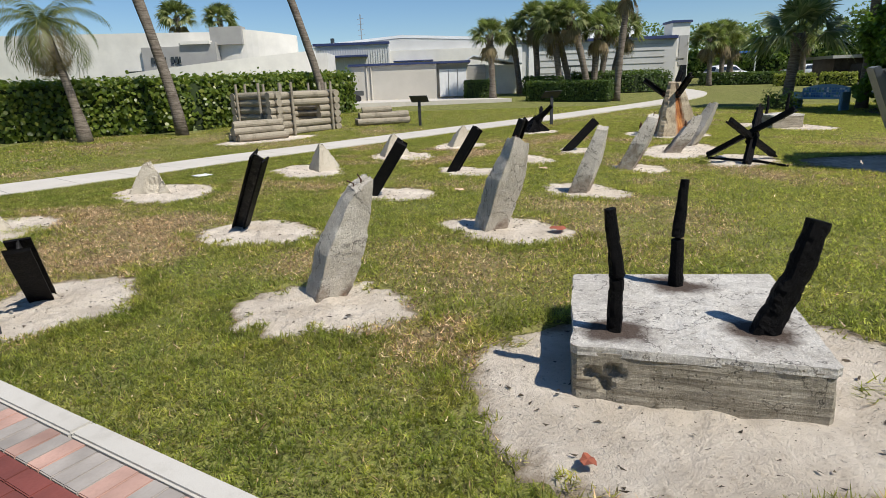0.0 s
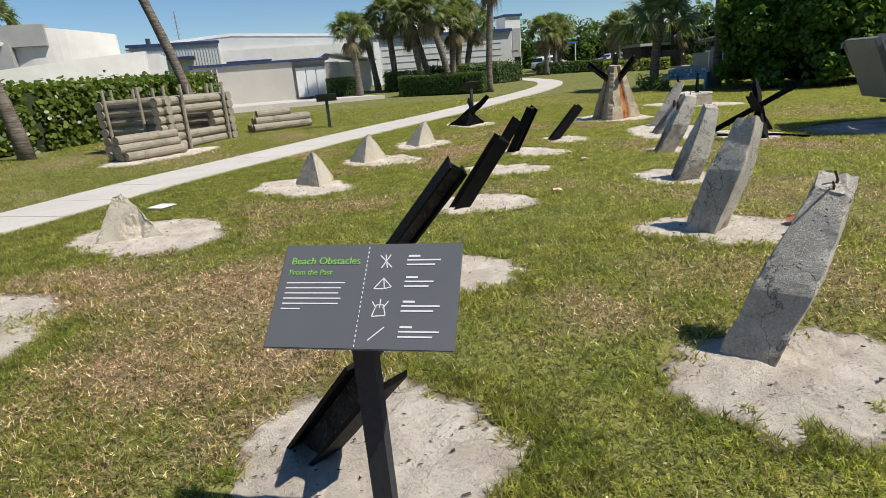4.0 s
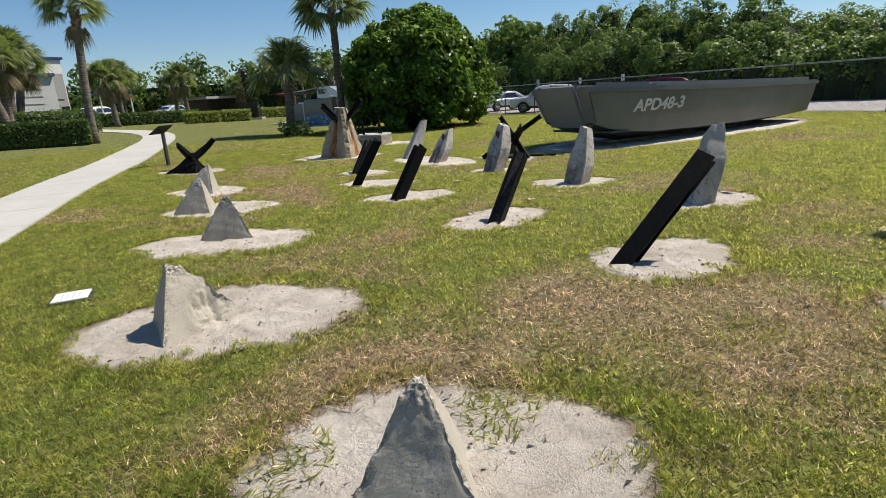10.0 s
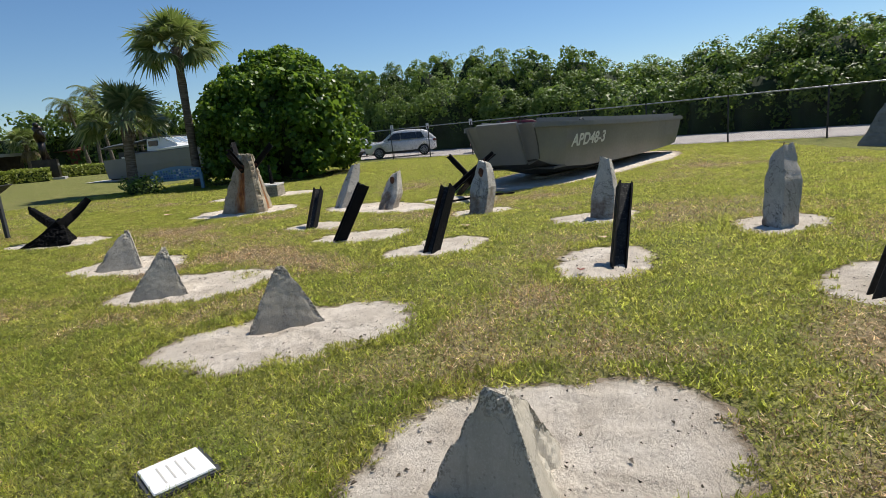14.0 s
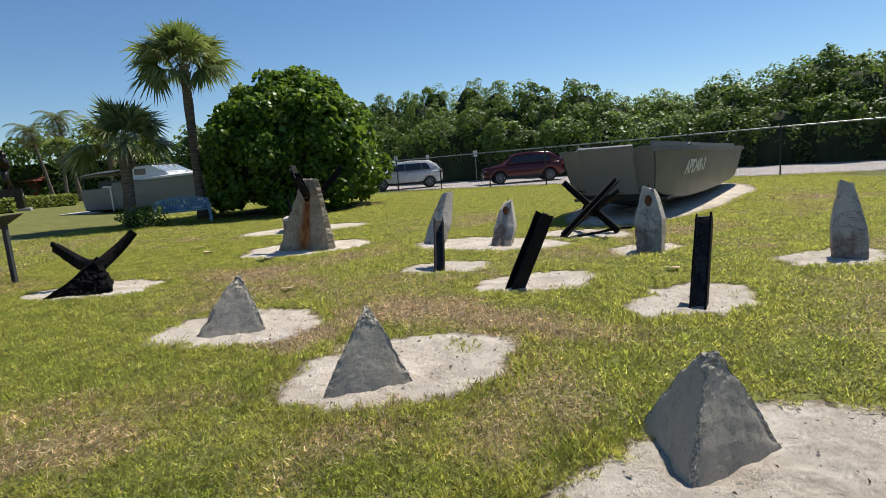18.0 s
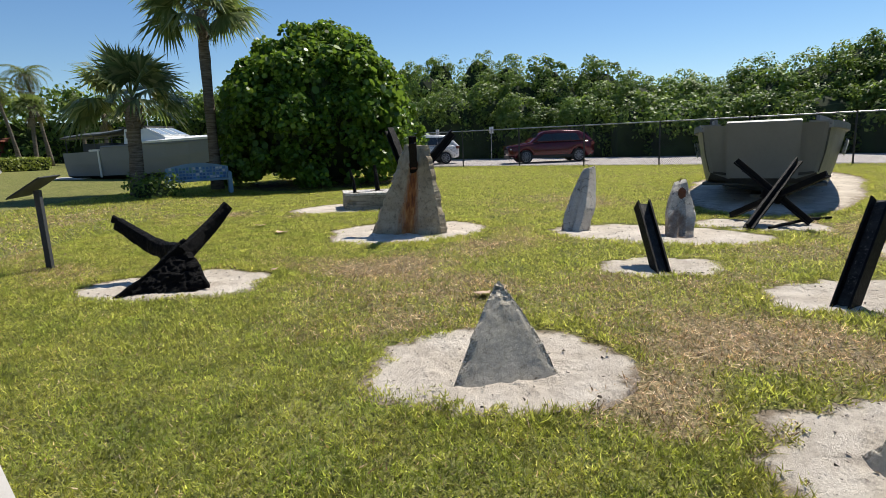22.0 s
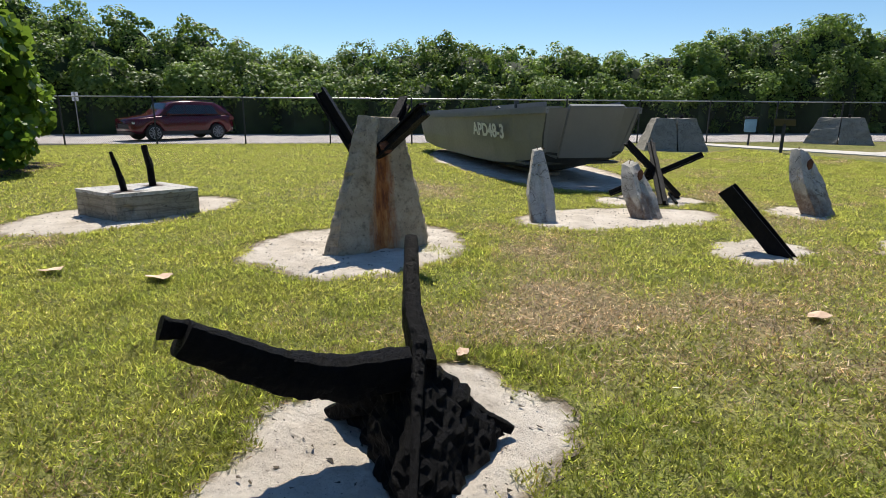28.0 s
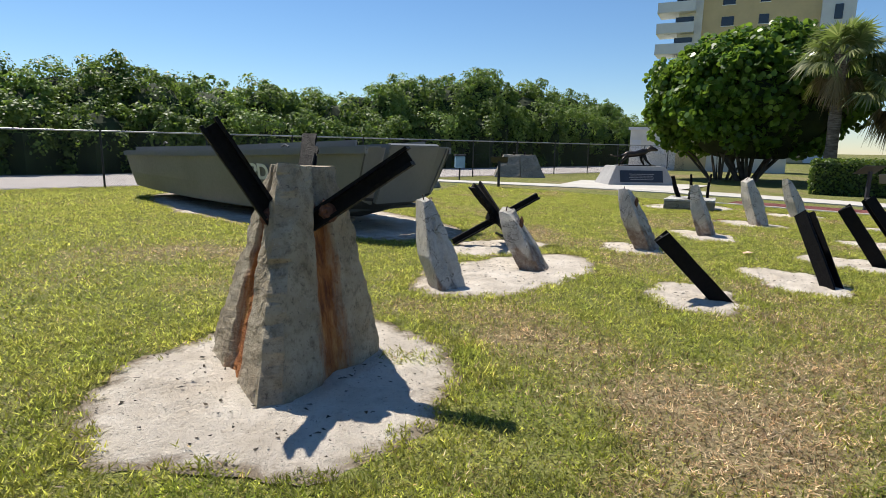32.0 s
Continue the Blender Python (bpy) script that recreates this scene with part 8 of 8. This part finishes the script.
def buildings_north():
    # taupe shed with white container doors
    ob = thing("shed", "flat-roofed taupe shed with white steel doors at its end", "shed", "", (-3.0, 41.5, 0))
    ob.matrix_world = Matrix.Identity(4)
    block_house(ob, "wall", -5.9, -0.2, 40.1, 46.0, 0.4, 3.0, TAUPE)
    block_house(ob, "roof_edge", -6.1, 2.1, 39.95, 46.1, 3.0, 3.14, BLUET, "dark roof edge")
    block_house(ob, "wall", -0.2, 1.9, 40.6, 46.0, 0.4, 3.0, TAUPE)
    for i in range(3):
        block_house(ob, "steel_door", 0.0 + i * 0.62, 0.58 + i * 0.62, 40.2, 40.6, 0.85, 2.62, WHITE, "white steel door, rust streaked")
    for x in (-4.9, -4.6):
        part("down_pipe", tubed([(x, 40.05, 0.6), (x, 40.05, 3.0)], 0.05, 8), TAUPE, ob)
    # small boarded house
    ob = thing("boarded_house", "small house with lapped grey siding and white metal roof", "house", "", (0, 0, 0))
    for k in range(14):
        part("board", boxed((2.5, 44.98, 0.75 + k * 0.155), (2.0, 0.05, 0.15), Matrix.Rotation(0, 4, "X")), STUCCO_G, ob)
    block_house(ob, "wall", 1.5, 3.5, 45.0, 49.0, 0.6, 3.0, STUCCO_G)
    block_house(ob, "wall", 3.5, 5.9, 45.6, 49.0, 0.6, 2.95, STUCCO)
    bm = bmesh.new()
    loft(bm, [[Vector((x, y, z)) for x, z in ((1.3, 3.0), (2.6, 3.72), (6.2, 3.0), (6.2, 2.9), (2.6, 3.6), (1.3, 2.9))] for y in (44.7, 49.2)])
    part("roof", bm, ROOFM, ob)
    part("window", boxed((1.85, 44.93, 1.7), (0.4, 0.06, 0.7)), DARKW, ob)
    # long metal building
    ob = thing("metal_building", "long pale metal building with navy trim and white roof", "building", "", (0, 0, 0))
    block_house(ob, "wall", -11.4, -4.6, 56.0, 70.0, 0.5, 5.5, SIDING)
    for i in range(30):
        part("rib", boxed((-11.3 + i * 0.228, 55.97, 3.6), (0.07, 0.06, 1.95)), SIDING, ob)
    block_house(ob, "wall", -4.6, 9.8, 56.4, 70.0, 0.5, 4.9, STUCCO)
    block_house(ob, "fascia", -11.6, -4.5, 55.8, 56.0, 5.5, 5.72, BLUET, "navy trim")
    block_house(ob, "canopy", -10.8, -6.6, 55.0, 56.0, 4.42, 4.58, BLUET, "navy canopy")
    block_house(ob, "canopy", -4.2, -0.5, 55.6, 56.4, 3.85, 3.96, BLUET, "navy canopy")
    bm = bmesh.new()
    loft(bm, [[Vector((x, y, z)) for x, z in ((-12.0, 5.7), (-3.5, 6.35), (10.2, 5.6), (10.2, 5.35), (-3.5, 6.1), (-12.0, 5.5))] for y in (57.5, 72.0)])
    part("roof", bm, ROOFM, ob)
    bm = bmesh.new()
    loft(bm, [[Vector((x, y, z)) for x, z in ((-11.9, 4.7), (-11.9, 5.48), (-3.5, 6.08), (10.1, 5.33), (10.1, 4.7))] for y in (57.55, 57.75)])
    bmesh.ops.recalc_face_normals(bm, faces=bm.faces[:])
    part("gable_wall", bm, SIDING, ob)
    block_house(ob, "upper_wall", -3.5, 9.8, 57.8, 70.0, 4.9, 5.5, STUCCO_G)
    part("chimney", tubed([(-10.2, 58.5, 5.6), (-10.2, 58.5, 6.35)], 0.2, 8), DARKW, ob)
    # hall behind the palms
    ob = thing("hall", "pale hall with horizontal siding, white pilaster and tower", "building", "", (0, 0, 0))
    block_house(ob, "wall", 7.2, 21.4, 54.0, 66.0, 0.5, 4.9, SIDING)
    for k in range(7):
        part("siding_joint", boxed((14.6, 53.98, 1.2 + k * 0.55), (11.5, 0.05, 0.035)), STUCCO_G, ob)
    block_house(ob, "pilaster", 7.0, 7.5, 53.8, 54.2, 0.5, 5.1, WHITE, "white pilaster")
    block_house(ob, "pilaster", 8.1, 8.6, 53.8, 54.2, 0.5, 5.1, WHITE, "white pilaster")
    block_house(ob, "fascia", 7.0, 21.4, 53.7, 54.0, 4.9, 5.15, BLUET, "navy trim")
    block_house(ob, "upper_storey", 12.5, 19.5, 58.0, 66.0, 4.9, 6.6, WHITE)
    block_house(ob, "tower", 21.4, 23.0, 55.2, 57.2, 0.5, 6.3, STUCCO)
    block_house(ob, "tower_cap", 21.25, 23.15, 55.05, 57.35, 6.3, 6.5, BLUET, "dark cap")
    block_house(ob, "recess", 22.1, 22.9, 55.15, 55.3, 2.6, 5.2, STUCCO_G)
    bm = boxed((22.2, 55.12, 3.2), (0.9, 0.06, 0.16))
    part("lettering_band", bm, STUCCO_G, ob, "small unreadable lettering")
    block_house(ob, "door", 22.3, 22.9, 55.12, 55.25, 0.6, 2.6, DARKW)
    # white stepped museum building behind the hedge
    ob = thing("museum_building", "white stepped stucco building with curved walls behind the hedge", "building", "", (0, 0, 0))

    def curved(x0, x1, y0, y1, bow, za, zb0, zb1, name="wall", mat=STUCCO):
        bm = bmesh.new()
        rings = []
        n = 14
        for i in range(n + 1):
            f = i / n
            x = x0 + (x1 - x0) * f
            y = y0 + (y1 - y0) * f - bow * math.sin(math.pi * f)
            zt = zb0 + (zb1 - zb0) * f
            rings.append([Vector((x, y, za)), Vector((x, y, zt)), Vector((x, y + 0.6, zt)), Vector((x, y + 0.6, za))])
        loft(bm, rings)
        bmesh.ops.recalc_face_normals(bm, faces=bm.faces[:])
        part(name, bm, mat, ob)

    curved(-34, -14.9, 41.5, 41.0, 0.4, 0.2, 5.95, 5.6)
    curved(-24.2, -8.2, 38.6, 39.6, 1.4, 0.2, 2.6, 4.1)
    curved(-14.9, -9.9, 40.4, 42.0, 0.9, 0.2, 5.85, 5.3)
    block_house(ob, "recess", -20.0, -16.9, 40.6, 40.95, 3.2, 4.75, STUCCO_G)
    block_house(ob, "canopy", -17.0, -14.6, 39.6, 41.0, 3.0, 4.85, STUCCO_G)
    block_house(ob, "beam", -16.8, -14.9, 39.4, 40.9, 4.75, 4.95, STUCCO)
    block_house(ob, "wall", -15.0, -12.9, 39.9, 40.8, 4.7, 5.8, STUCCO_G)
    # solid dark strip on the wall, coloured as the shade in a slit
    block_house(ob, "slit_shadow_gap", -21.0, -17.0, 40.3, 40.6, 3.0, 3.25, DARKW)
    block_house(ob, "wall", -9.9, -7.6, 41.0, 44.0, 0.3, 4.0, STUCCO)
    for i in range(9):
        if i not in (4,):
            block_house(ob, "sign_letter", -19.4 + i * 0.27, -19.22 + i * 0.27, 40.52, 40.58, 3.7, 4.1, DARKW, "dark raised letter, unreadable")
    # mast
    ob = thing("radio_mast", "thin lattice mast with small aerials on the roof", "mast", "", (-8.3, 66.0, 0))
    part("pole", tubed([(0, 0, 5.0), (0, 0, 9.3)], 0.06, 6), GALV, ob)
    for k in range(5):
        part("aerial", tubed([(-0.35, 0, 6.6 + k * 0.55), (0.35, 0, 6.7 + k * 0.55)], 0.025, 5), GALV, ob)
    # kiosk and red-roofed house far off
    ob = thing("kiosk", "low brown kiosk with a flat roof", "kiosk", "", (0, 0, 0))
    block_house(ob, "wall", 34.5, 38.5, 52.0, 55.0, 0.6, 2.6, BRONZE)
    block_house(ob, "roof", 34.0, 39.0, 51.5, 55.5, 2.6, 2.85, STUCCO_G)
    ob = thing("red_roofed_house", "small house with a low red tiled roof", "house", "", (0, 0, 0))
    block_house(ob, "wall", 51.0, 60.0, 57.0, 64.0, 0.5, 2.9, REDROOF)
    bm = bmesh.new()
    loft(bm, [[Vector((x, y, z)) for x, z in ((50.3, 2.9), (55.5, 4.3), (60.7, 2.9), (55.5, 2.8))] for y in (56.4, 64.6)])
    part("roof", bm, REDROOF, ob)
    ob = thing("awning", "bright blue awning on white posts in the car park", "awning", "", (0, 0, 0))
    block_house(ob, "cloth", 27.5, 31.0, 58.0, 60.0, 3.6, 3.75, BLUEAWN)
    for x in (27.7, 30.8):
        part("post", tubed([(x, 58.1, 0.6), (x, 58.1, 3.6)], 0.07, 8), WHITE, ob)


def buildings_south():
    ob = thing("apartment_tower", "tall ochre apartment tower with white balconies", "building", "", (0, 0, 0))
    c = Vector((-20.8, -79.7))
    m = Matrix.Translation((c.x, c.y, 0)) @ Matrix.Rotation(radians(-14), 4, "Z")
    part("wall", box(bmesh.new(), (0, -4, 0), (19, 12, 44), m), YELW, ob)
    part("side_wing", box(bmesh.new(), (-10.5, -3, 0), (4, 12, 44), m), GREYW, ob)
    part("side_wing", box(bmesh.new(), (8.6, -3.4, 0), (3.4, 12, 44), m), STUCCO, ob)
    for f in range(14):
        z = 1.0 + f * 3.05
        bl = part("balcony", box(bmesh.new(), (10.6, 1.6, z), (5.4, 5.0, 0.22), m), GREYW, ob)
        part("parapet", box(bmesh.new(), (10.6, 4.0, z + 0.22), (5.4, 0.15, 1.3), m), GREYW, bl)
        part("parapet", box(bmesh.new(), (13.2, 1.6, z + 0.22), (0.15, 4.6, 1.3), m), GREYW, bl)
        part("balcony_door", box(bmesh.new(), (9.4, 2.65, z + 0.3), (2.6, 0.12, 2.2), m), DARKW, ob)
        for x in (3.4, -1.4):
            w = part("window", box(bmesh.new(), (x, 2.02, z + 0.9), (1.7 if x > 0 else 1.3, 0.1, 1.3), m), DARKW, ob)
            part("window_frame", box(bmesh.new(), (x, 2.04, z + 0.78), (1.9 if x > 0 else 1.5, 0.08, 0.1), m), WHITE, w)
        part("window", box(bmesh.new(), (-10.5, 3.05, z + 0.6), (1.0, 0.1, 2.0), m), DARKW, ob)
    ob = thing("pool_house", "low white and ochre service building behind the dog monument", "building", "", (0, 0, 0))
    m = Matrix.Translation((-5.6, -29.6, 0)) @ Matrix.Rotation(radians(-14), 4, "Z")
    part("wall", box(bmesh.new(), (0, 0, -0.2), (11, 3, 3.3), m), STUCCO, ob)
    part("door", box(bmesh.new(), (0.9, 1.5, 0.0), (2.2, 0.12, 2.7), m), YELW, ob, "ochre door panel")
    part("roof_edge", box(bmesh.new(), (0, 0, 3.1), (11.3, 3.3, 0.2), m), GREYW, ob)
    for x in (3.2, 5.0):
        part("window", box(bmesh.new(), (x, 1.52, 1.2), (0.7, 0.08, 1.1), m), GREYW, ob)
    bn = thing("waste_bin", "blue metal waste bin on a post", "bin", "", (9.6, -6.9, 0), 20)
    part("body", boxed((0, 0, 0.55), (0.45, 0.4, 0.55), None, 0.03), BENCHB, bn)
    part("leg", tubed([(0, 0, -0.1), (0, 0, 0.56)], 0.04, 8), POSTM, bn)
    part("hood", boxed((0, 0, 1.1), (0.5, 0.45, 0.08), None, 0.02), POSTM, bn)


# ---------------------------------------------------------------- turf
def grass():
    rng = np.random.default_rng(7)
    # the stretch along which one walks: the turf beside it stands blade by blade
    beat = [(0.0, 0.0), (-4.0, 2.5), (-7.2, 5.0), (-7.7, 7.5), (-6.4, 10.6), (-3.8, 14.0), (-1.5, 17.4), (1.2, 19.8), (4.4, 19.5)]
    lots = [(-9.0, 9.0, -0.5, 21.5, 8200, 0.036, 0.0034, (0, 2.6)), (-9.0, 9.0, -0.5, 21.5, 4600, 0.038, 0.0044, (2.6, 5.6)), (-9.0, 9.0, -0.5, 21.5, 3000, 0.038, 0.0046, (5.6, 40)),
            (9.0, 16.0, 0.0, 22.0, 1500, 0.042, 0.0066, None), (16.0, 27.0, -2.0, 26.0, 800, 0.05, 0.009, None), (9.0, 16.0, 22.0, 26.0, 800, 0.05, 0.009, None), (-9.0, 9.0, 21.5, 29.0, 800, 0.05, 0.009, None), (-14.0, -9.0, 4.0, 21.0, 600, 0.06, 0.011, None), (-4.0, 9.0, -5.0, -0.5, 900, 0.05, 0.009, None)]
    for x0, x1, y0, y1, dens, length, wide, band in lots:
        n = int((x1 - x0) * (y1 - y0) * dens)
        x, y = rng.uniform(x0, x1, n), rng.uniform(y0, y1, n)
        if band:
            away = np.abs(off_line(x, y, beat))
            x, y = x[(away >= band[0]) & (away < band[1])], y[(away >= band[0]) & (away < band[1])]
            n = len(x)
        s = in_sand(x, y)
        rag = (value_noise(x * 9, y * 9, 4) - 0.5) * 0.26 + (value_noise(x * 31, y * 31, 14) - 0.5) * 0.18
        tuft = (value_noise(x * 2.2, y * 2.2, 8) > 0.9) & (s < 0.32)
        ok = (s + rag < 0.05) | (tuft & (rng.random(n) < 0.10))
        pl = off_line(x, y, NEAR[::4])
        ok &= (pl < 0.02) | (pl > PATH_WIDTH - 0.02)
        kd = (x - KERB_AT.x) * KERB_IN.x + (y - KERB_AT.y) * KERB_IN.y
        ok &= (kd < 0.0) | (x < -9.5)
        ok &= (pl < 0.0) | (rng.random(n) < 0.35) | (dens < 1000)
        fd = (x - FENCE_AT.x) * FENCE_OUT.x + (y - FENCE_AT.y) * FENCE_OUT.y
        ok &= fd < 0.3
        for cx, cy, cr in ((1.28, 2.9, 0.72), (9.95, 17.2, 0.66), (6.3, 16.0, 0.6), (-4.74, 11.09, 0.17)):
            ok &= np.hypot(x - cx, y - cy) > cr
        thin = value_noise(x * 3.1, y * 3.1, 12) * 0.6 + value_noise(x * 13, y * 13, 15) * 0.4
        # rank green turf stands round the sand
        fringe = np.clip(1 - np.abs(s + 0.10) / 0.24, 0, 1) * (value_noise(x * 2.0, y * 2.0, 17) > 0.38)
        dry = np.clip(dryness(x, y) - 0.55 * fringe, 0.03, 0.95)
        ok &= rng.random(n) < 0.45 + 0.75 * thin + 0.3 * fringe
        x, y, dry, fringe = x[ok], y[ok], dry[ok], fringe[ok]
        m = len(x)
        az = rng.uniform(0, 2 * math.pi, m)
        lush = value_noise(x * 2.9, y * 2.9, 12)
        tilt = np.where(rng.random(m) < 0.25 + 0.45 * dry, rng.uniform(1.2, 1.5, m), rng.uniform(0.45, 1.3, m))
        ln = length * rng.uniform(0.5, 1.5, m) * (0.75 + 0.5 * lush + 0.1 * dry) * (1 + 0.55 * fringe)
        w = wide * rng.uniform(0.7, 1.35, m) * (1.1 - 0.35 * dry)
        base = np.stack([x, y, rise(x, y) - 0.014], -1)
        flat, up = np.sin(tilt) * ln, np.cos(tilt) * ln
        head = np.stack([np.cos(az), np.sin(az), np.zeros(m)], -1)
        sky_up = np.array([0.0, 0.0, 1.0])
        tip = base + head * flat[:, None] + sky_up * (up + 0.012)[:, None]
        roll = az + math.pi / 2 + rng.uniform(-0.9, 0.9, m)
        side = np.stack([np.cos(roll) * w, np.sin(roll) * w, rng.uniform(-0.6, 0.6, m) * w], -1)
        base = base + sky_up * (0.004 + 0.012 * rng.random(m))[:, None]
        tri = np.stack([base - side, base + side, tip], 1)
        ob = arrays("grass", tri.reshape(-1, 3), 3, BLADE, None, dry)
        tagged(ob, "short mown grass, green with straw-coloured blades", "grass", kind="stuff")
    # sprigs creeping over the sand
    c = [(-5.25, 6.74), (-5.14, 6.9), (-5.95, 7.5), (-0.6, 12.72), (5.5, 15.6), (0.2, 3.2), (2.2, 2.4)]
    parts = []
    for cx, cy in c:
        m = 110
        a, r = rng.uniform(0, 2 * math.pi, m), 0.2 * rng.random(m) ** 0.6
        x, y = cx + r * np.cos(a) * 1.3, cy + r * np.sin(a) * 0.8
        base = np.stack([x, y, rise(x, y) - 0.012], -1)
        az, ln = rng.uniform(0, 2 * math.pi, m), rng.uniform(0.05, 0.11, m)
        tip = base + np.stack([np.cos(az) * ln, np.sin(az) * ln, rng.uniform(0.01, 0.05, m)], -1)
        side = np.stack([-np.sin(az), np.cos(az), np.zeros(m)], -1) * 0.005
        parts.append(np.stack([base - side, base + side, tip], 1))
    p = np.concatenate(parts)
    tagged(arrays("grass", p.reshape(-1, 3), 3, BLADE, None, np.full(len(p), 0.05)), "sprigs of green grass creeping over sand", "grass", kind="stuff")


def pebbles():
    """Twigs, shell bits and crumbs of soil on the sand."""
    rng = np.random.default_rng(9)
    out = []
    for p in SANDS:
        n = int(330 * p[2] * p[3]) if p[2] < 3 else 500
        a, r = rng.uniform(0, 2 * math.pi, n), np.sqrt(rng.random(n)) * 0.95
        rr = sand_radius(p, a) * r
        w = radians(p[4])
        u, v = rr * np.cos(a), rr * np.sin(a)
        x, y = p[0] + u * math.cos(w) - v * math.sin(w), p[1] + u * math.sin(w) + v * math.cos(w)
        c = np.stack([x, y, rise(x, y) - 0.003], -1)
        s = (0.004 + 0.014 * rng.random(n) ** 2.5)[:, None]
        d = unit(rng.normal(size=(4, n, 3)))
        t = [c + d[i] * s * np.array([1.7, 1.2, 0.5]) for i in range(4)]
        for f in ((0, 1, 2), (0, 2, 3), (0, 3, 1), (1, 3, 2)):
            out.append(np.stack([t[i] for i in f], 1))
    tagged(arrays("sand_litter", np.concatenate(out).reshape(-1, 3), 3, LITTER), "brown crumbs, shell bits and twigs on the sand", "litter", kind="stuff")


LITTER = leaf_mat("soil_crumbs", (0.022, 0.018, 0.014), (0.09, 0.068, 0.045), (0.62, 0.57, 0.50), 0.9, 0.02, 0.25)


# ---------------------------------------------------------------- building it all
ground()
for patch in SANDS:
    sand_patch(patch)
pavings()
obstacles()
landing_craft()
patrol_boat()
planting()
fence()
vehicles()
buildings_north()
buildings_south()
logs_and_bunker()
bench()
dog_monument()
diver_statue()
tank_block((10.75, -1.9), 38, 2.3, "low split concrete obstacle with black bars")
tank_block((7.3, -11.7), 10, 2.7, "low split concrete obstacle behind the lectern sign")
litter()
brick_walk()
pebbles()
grass()
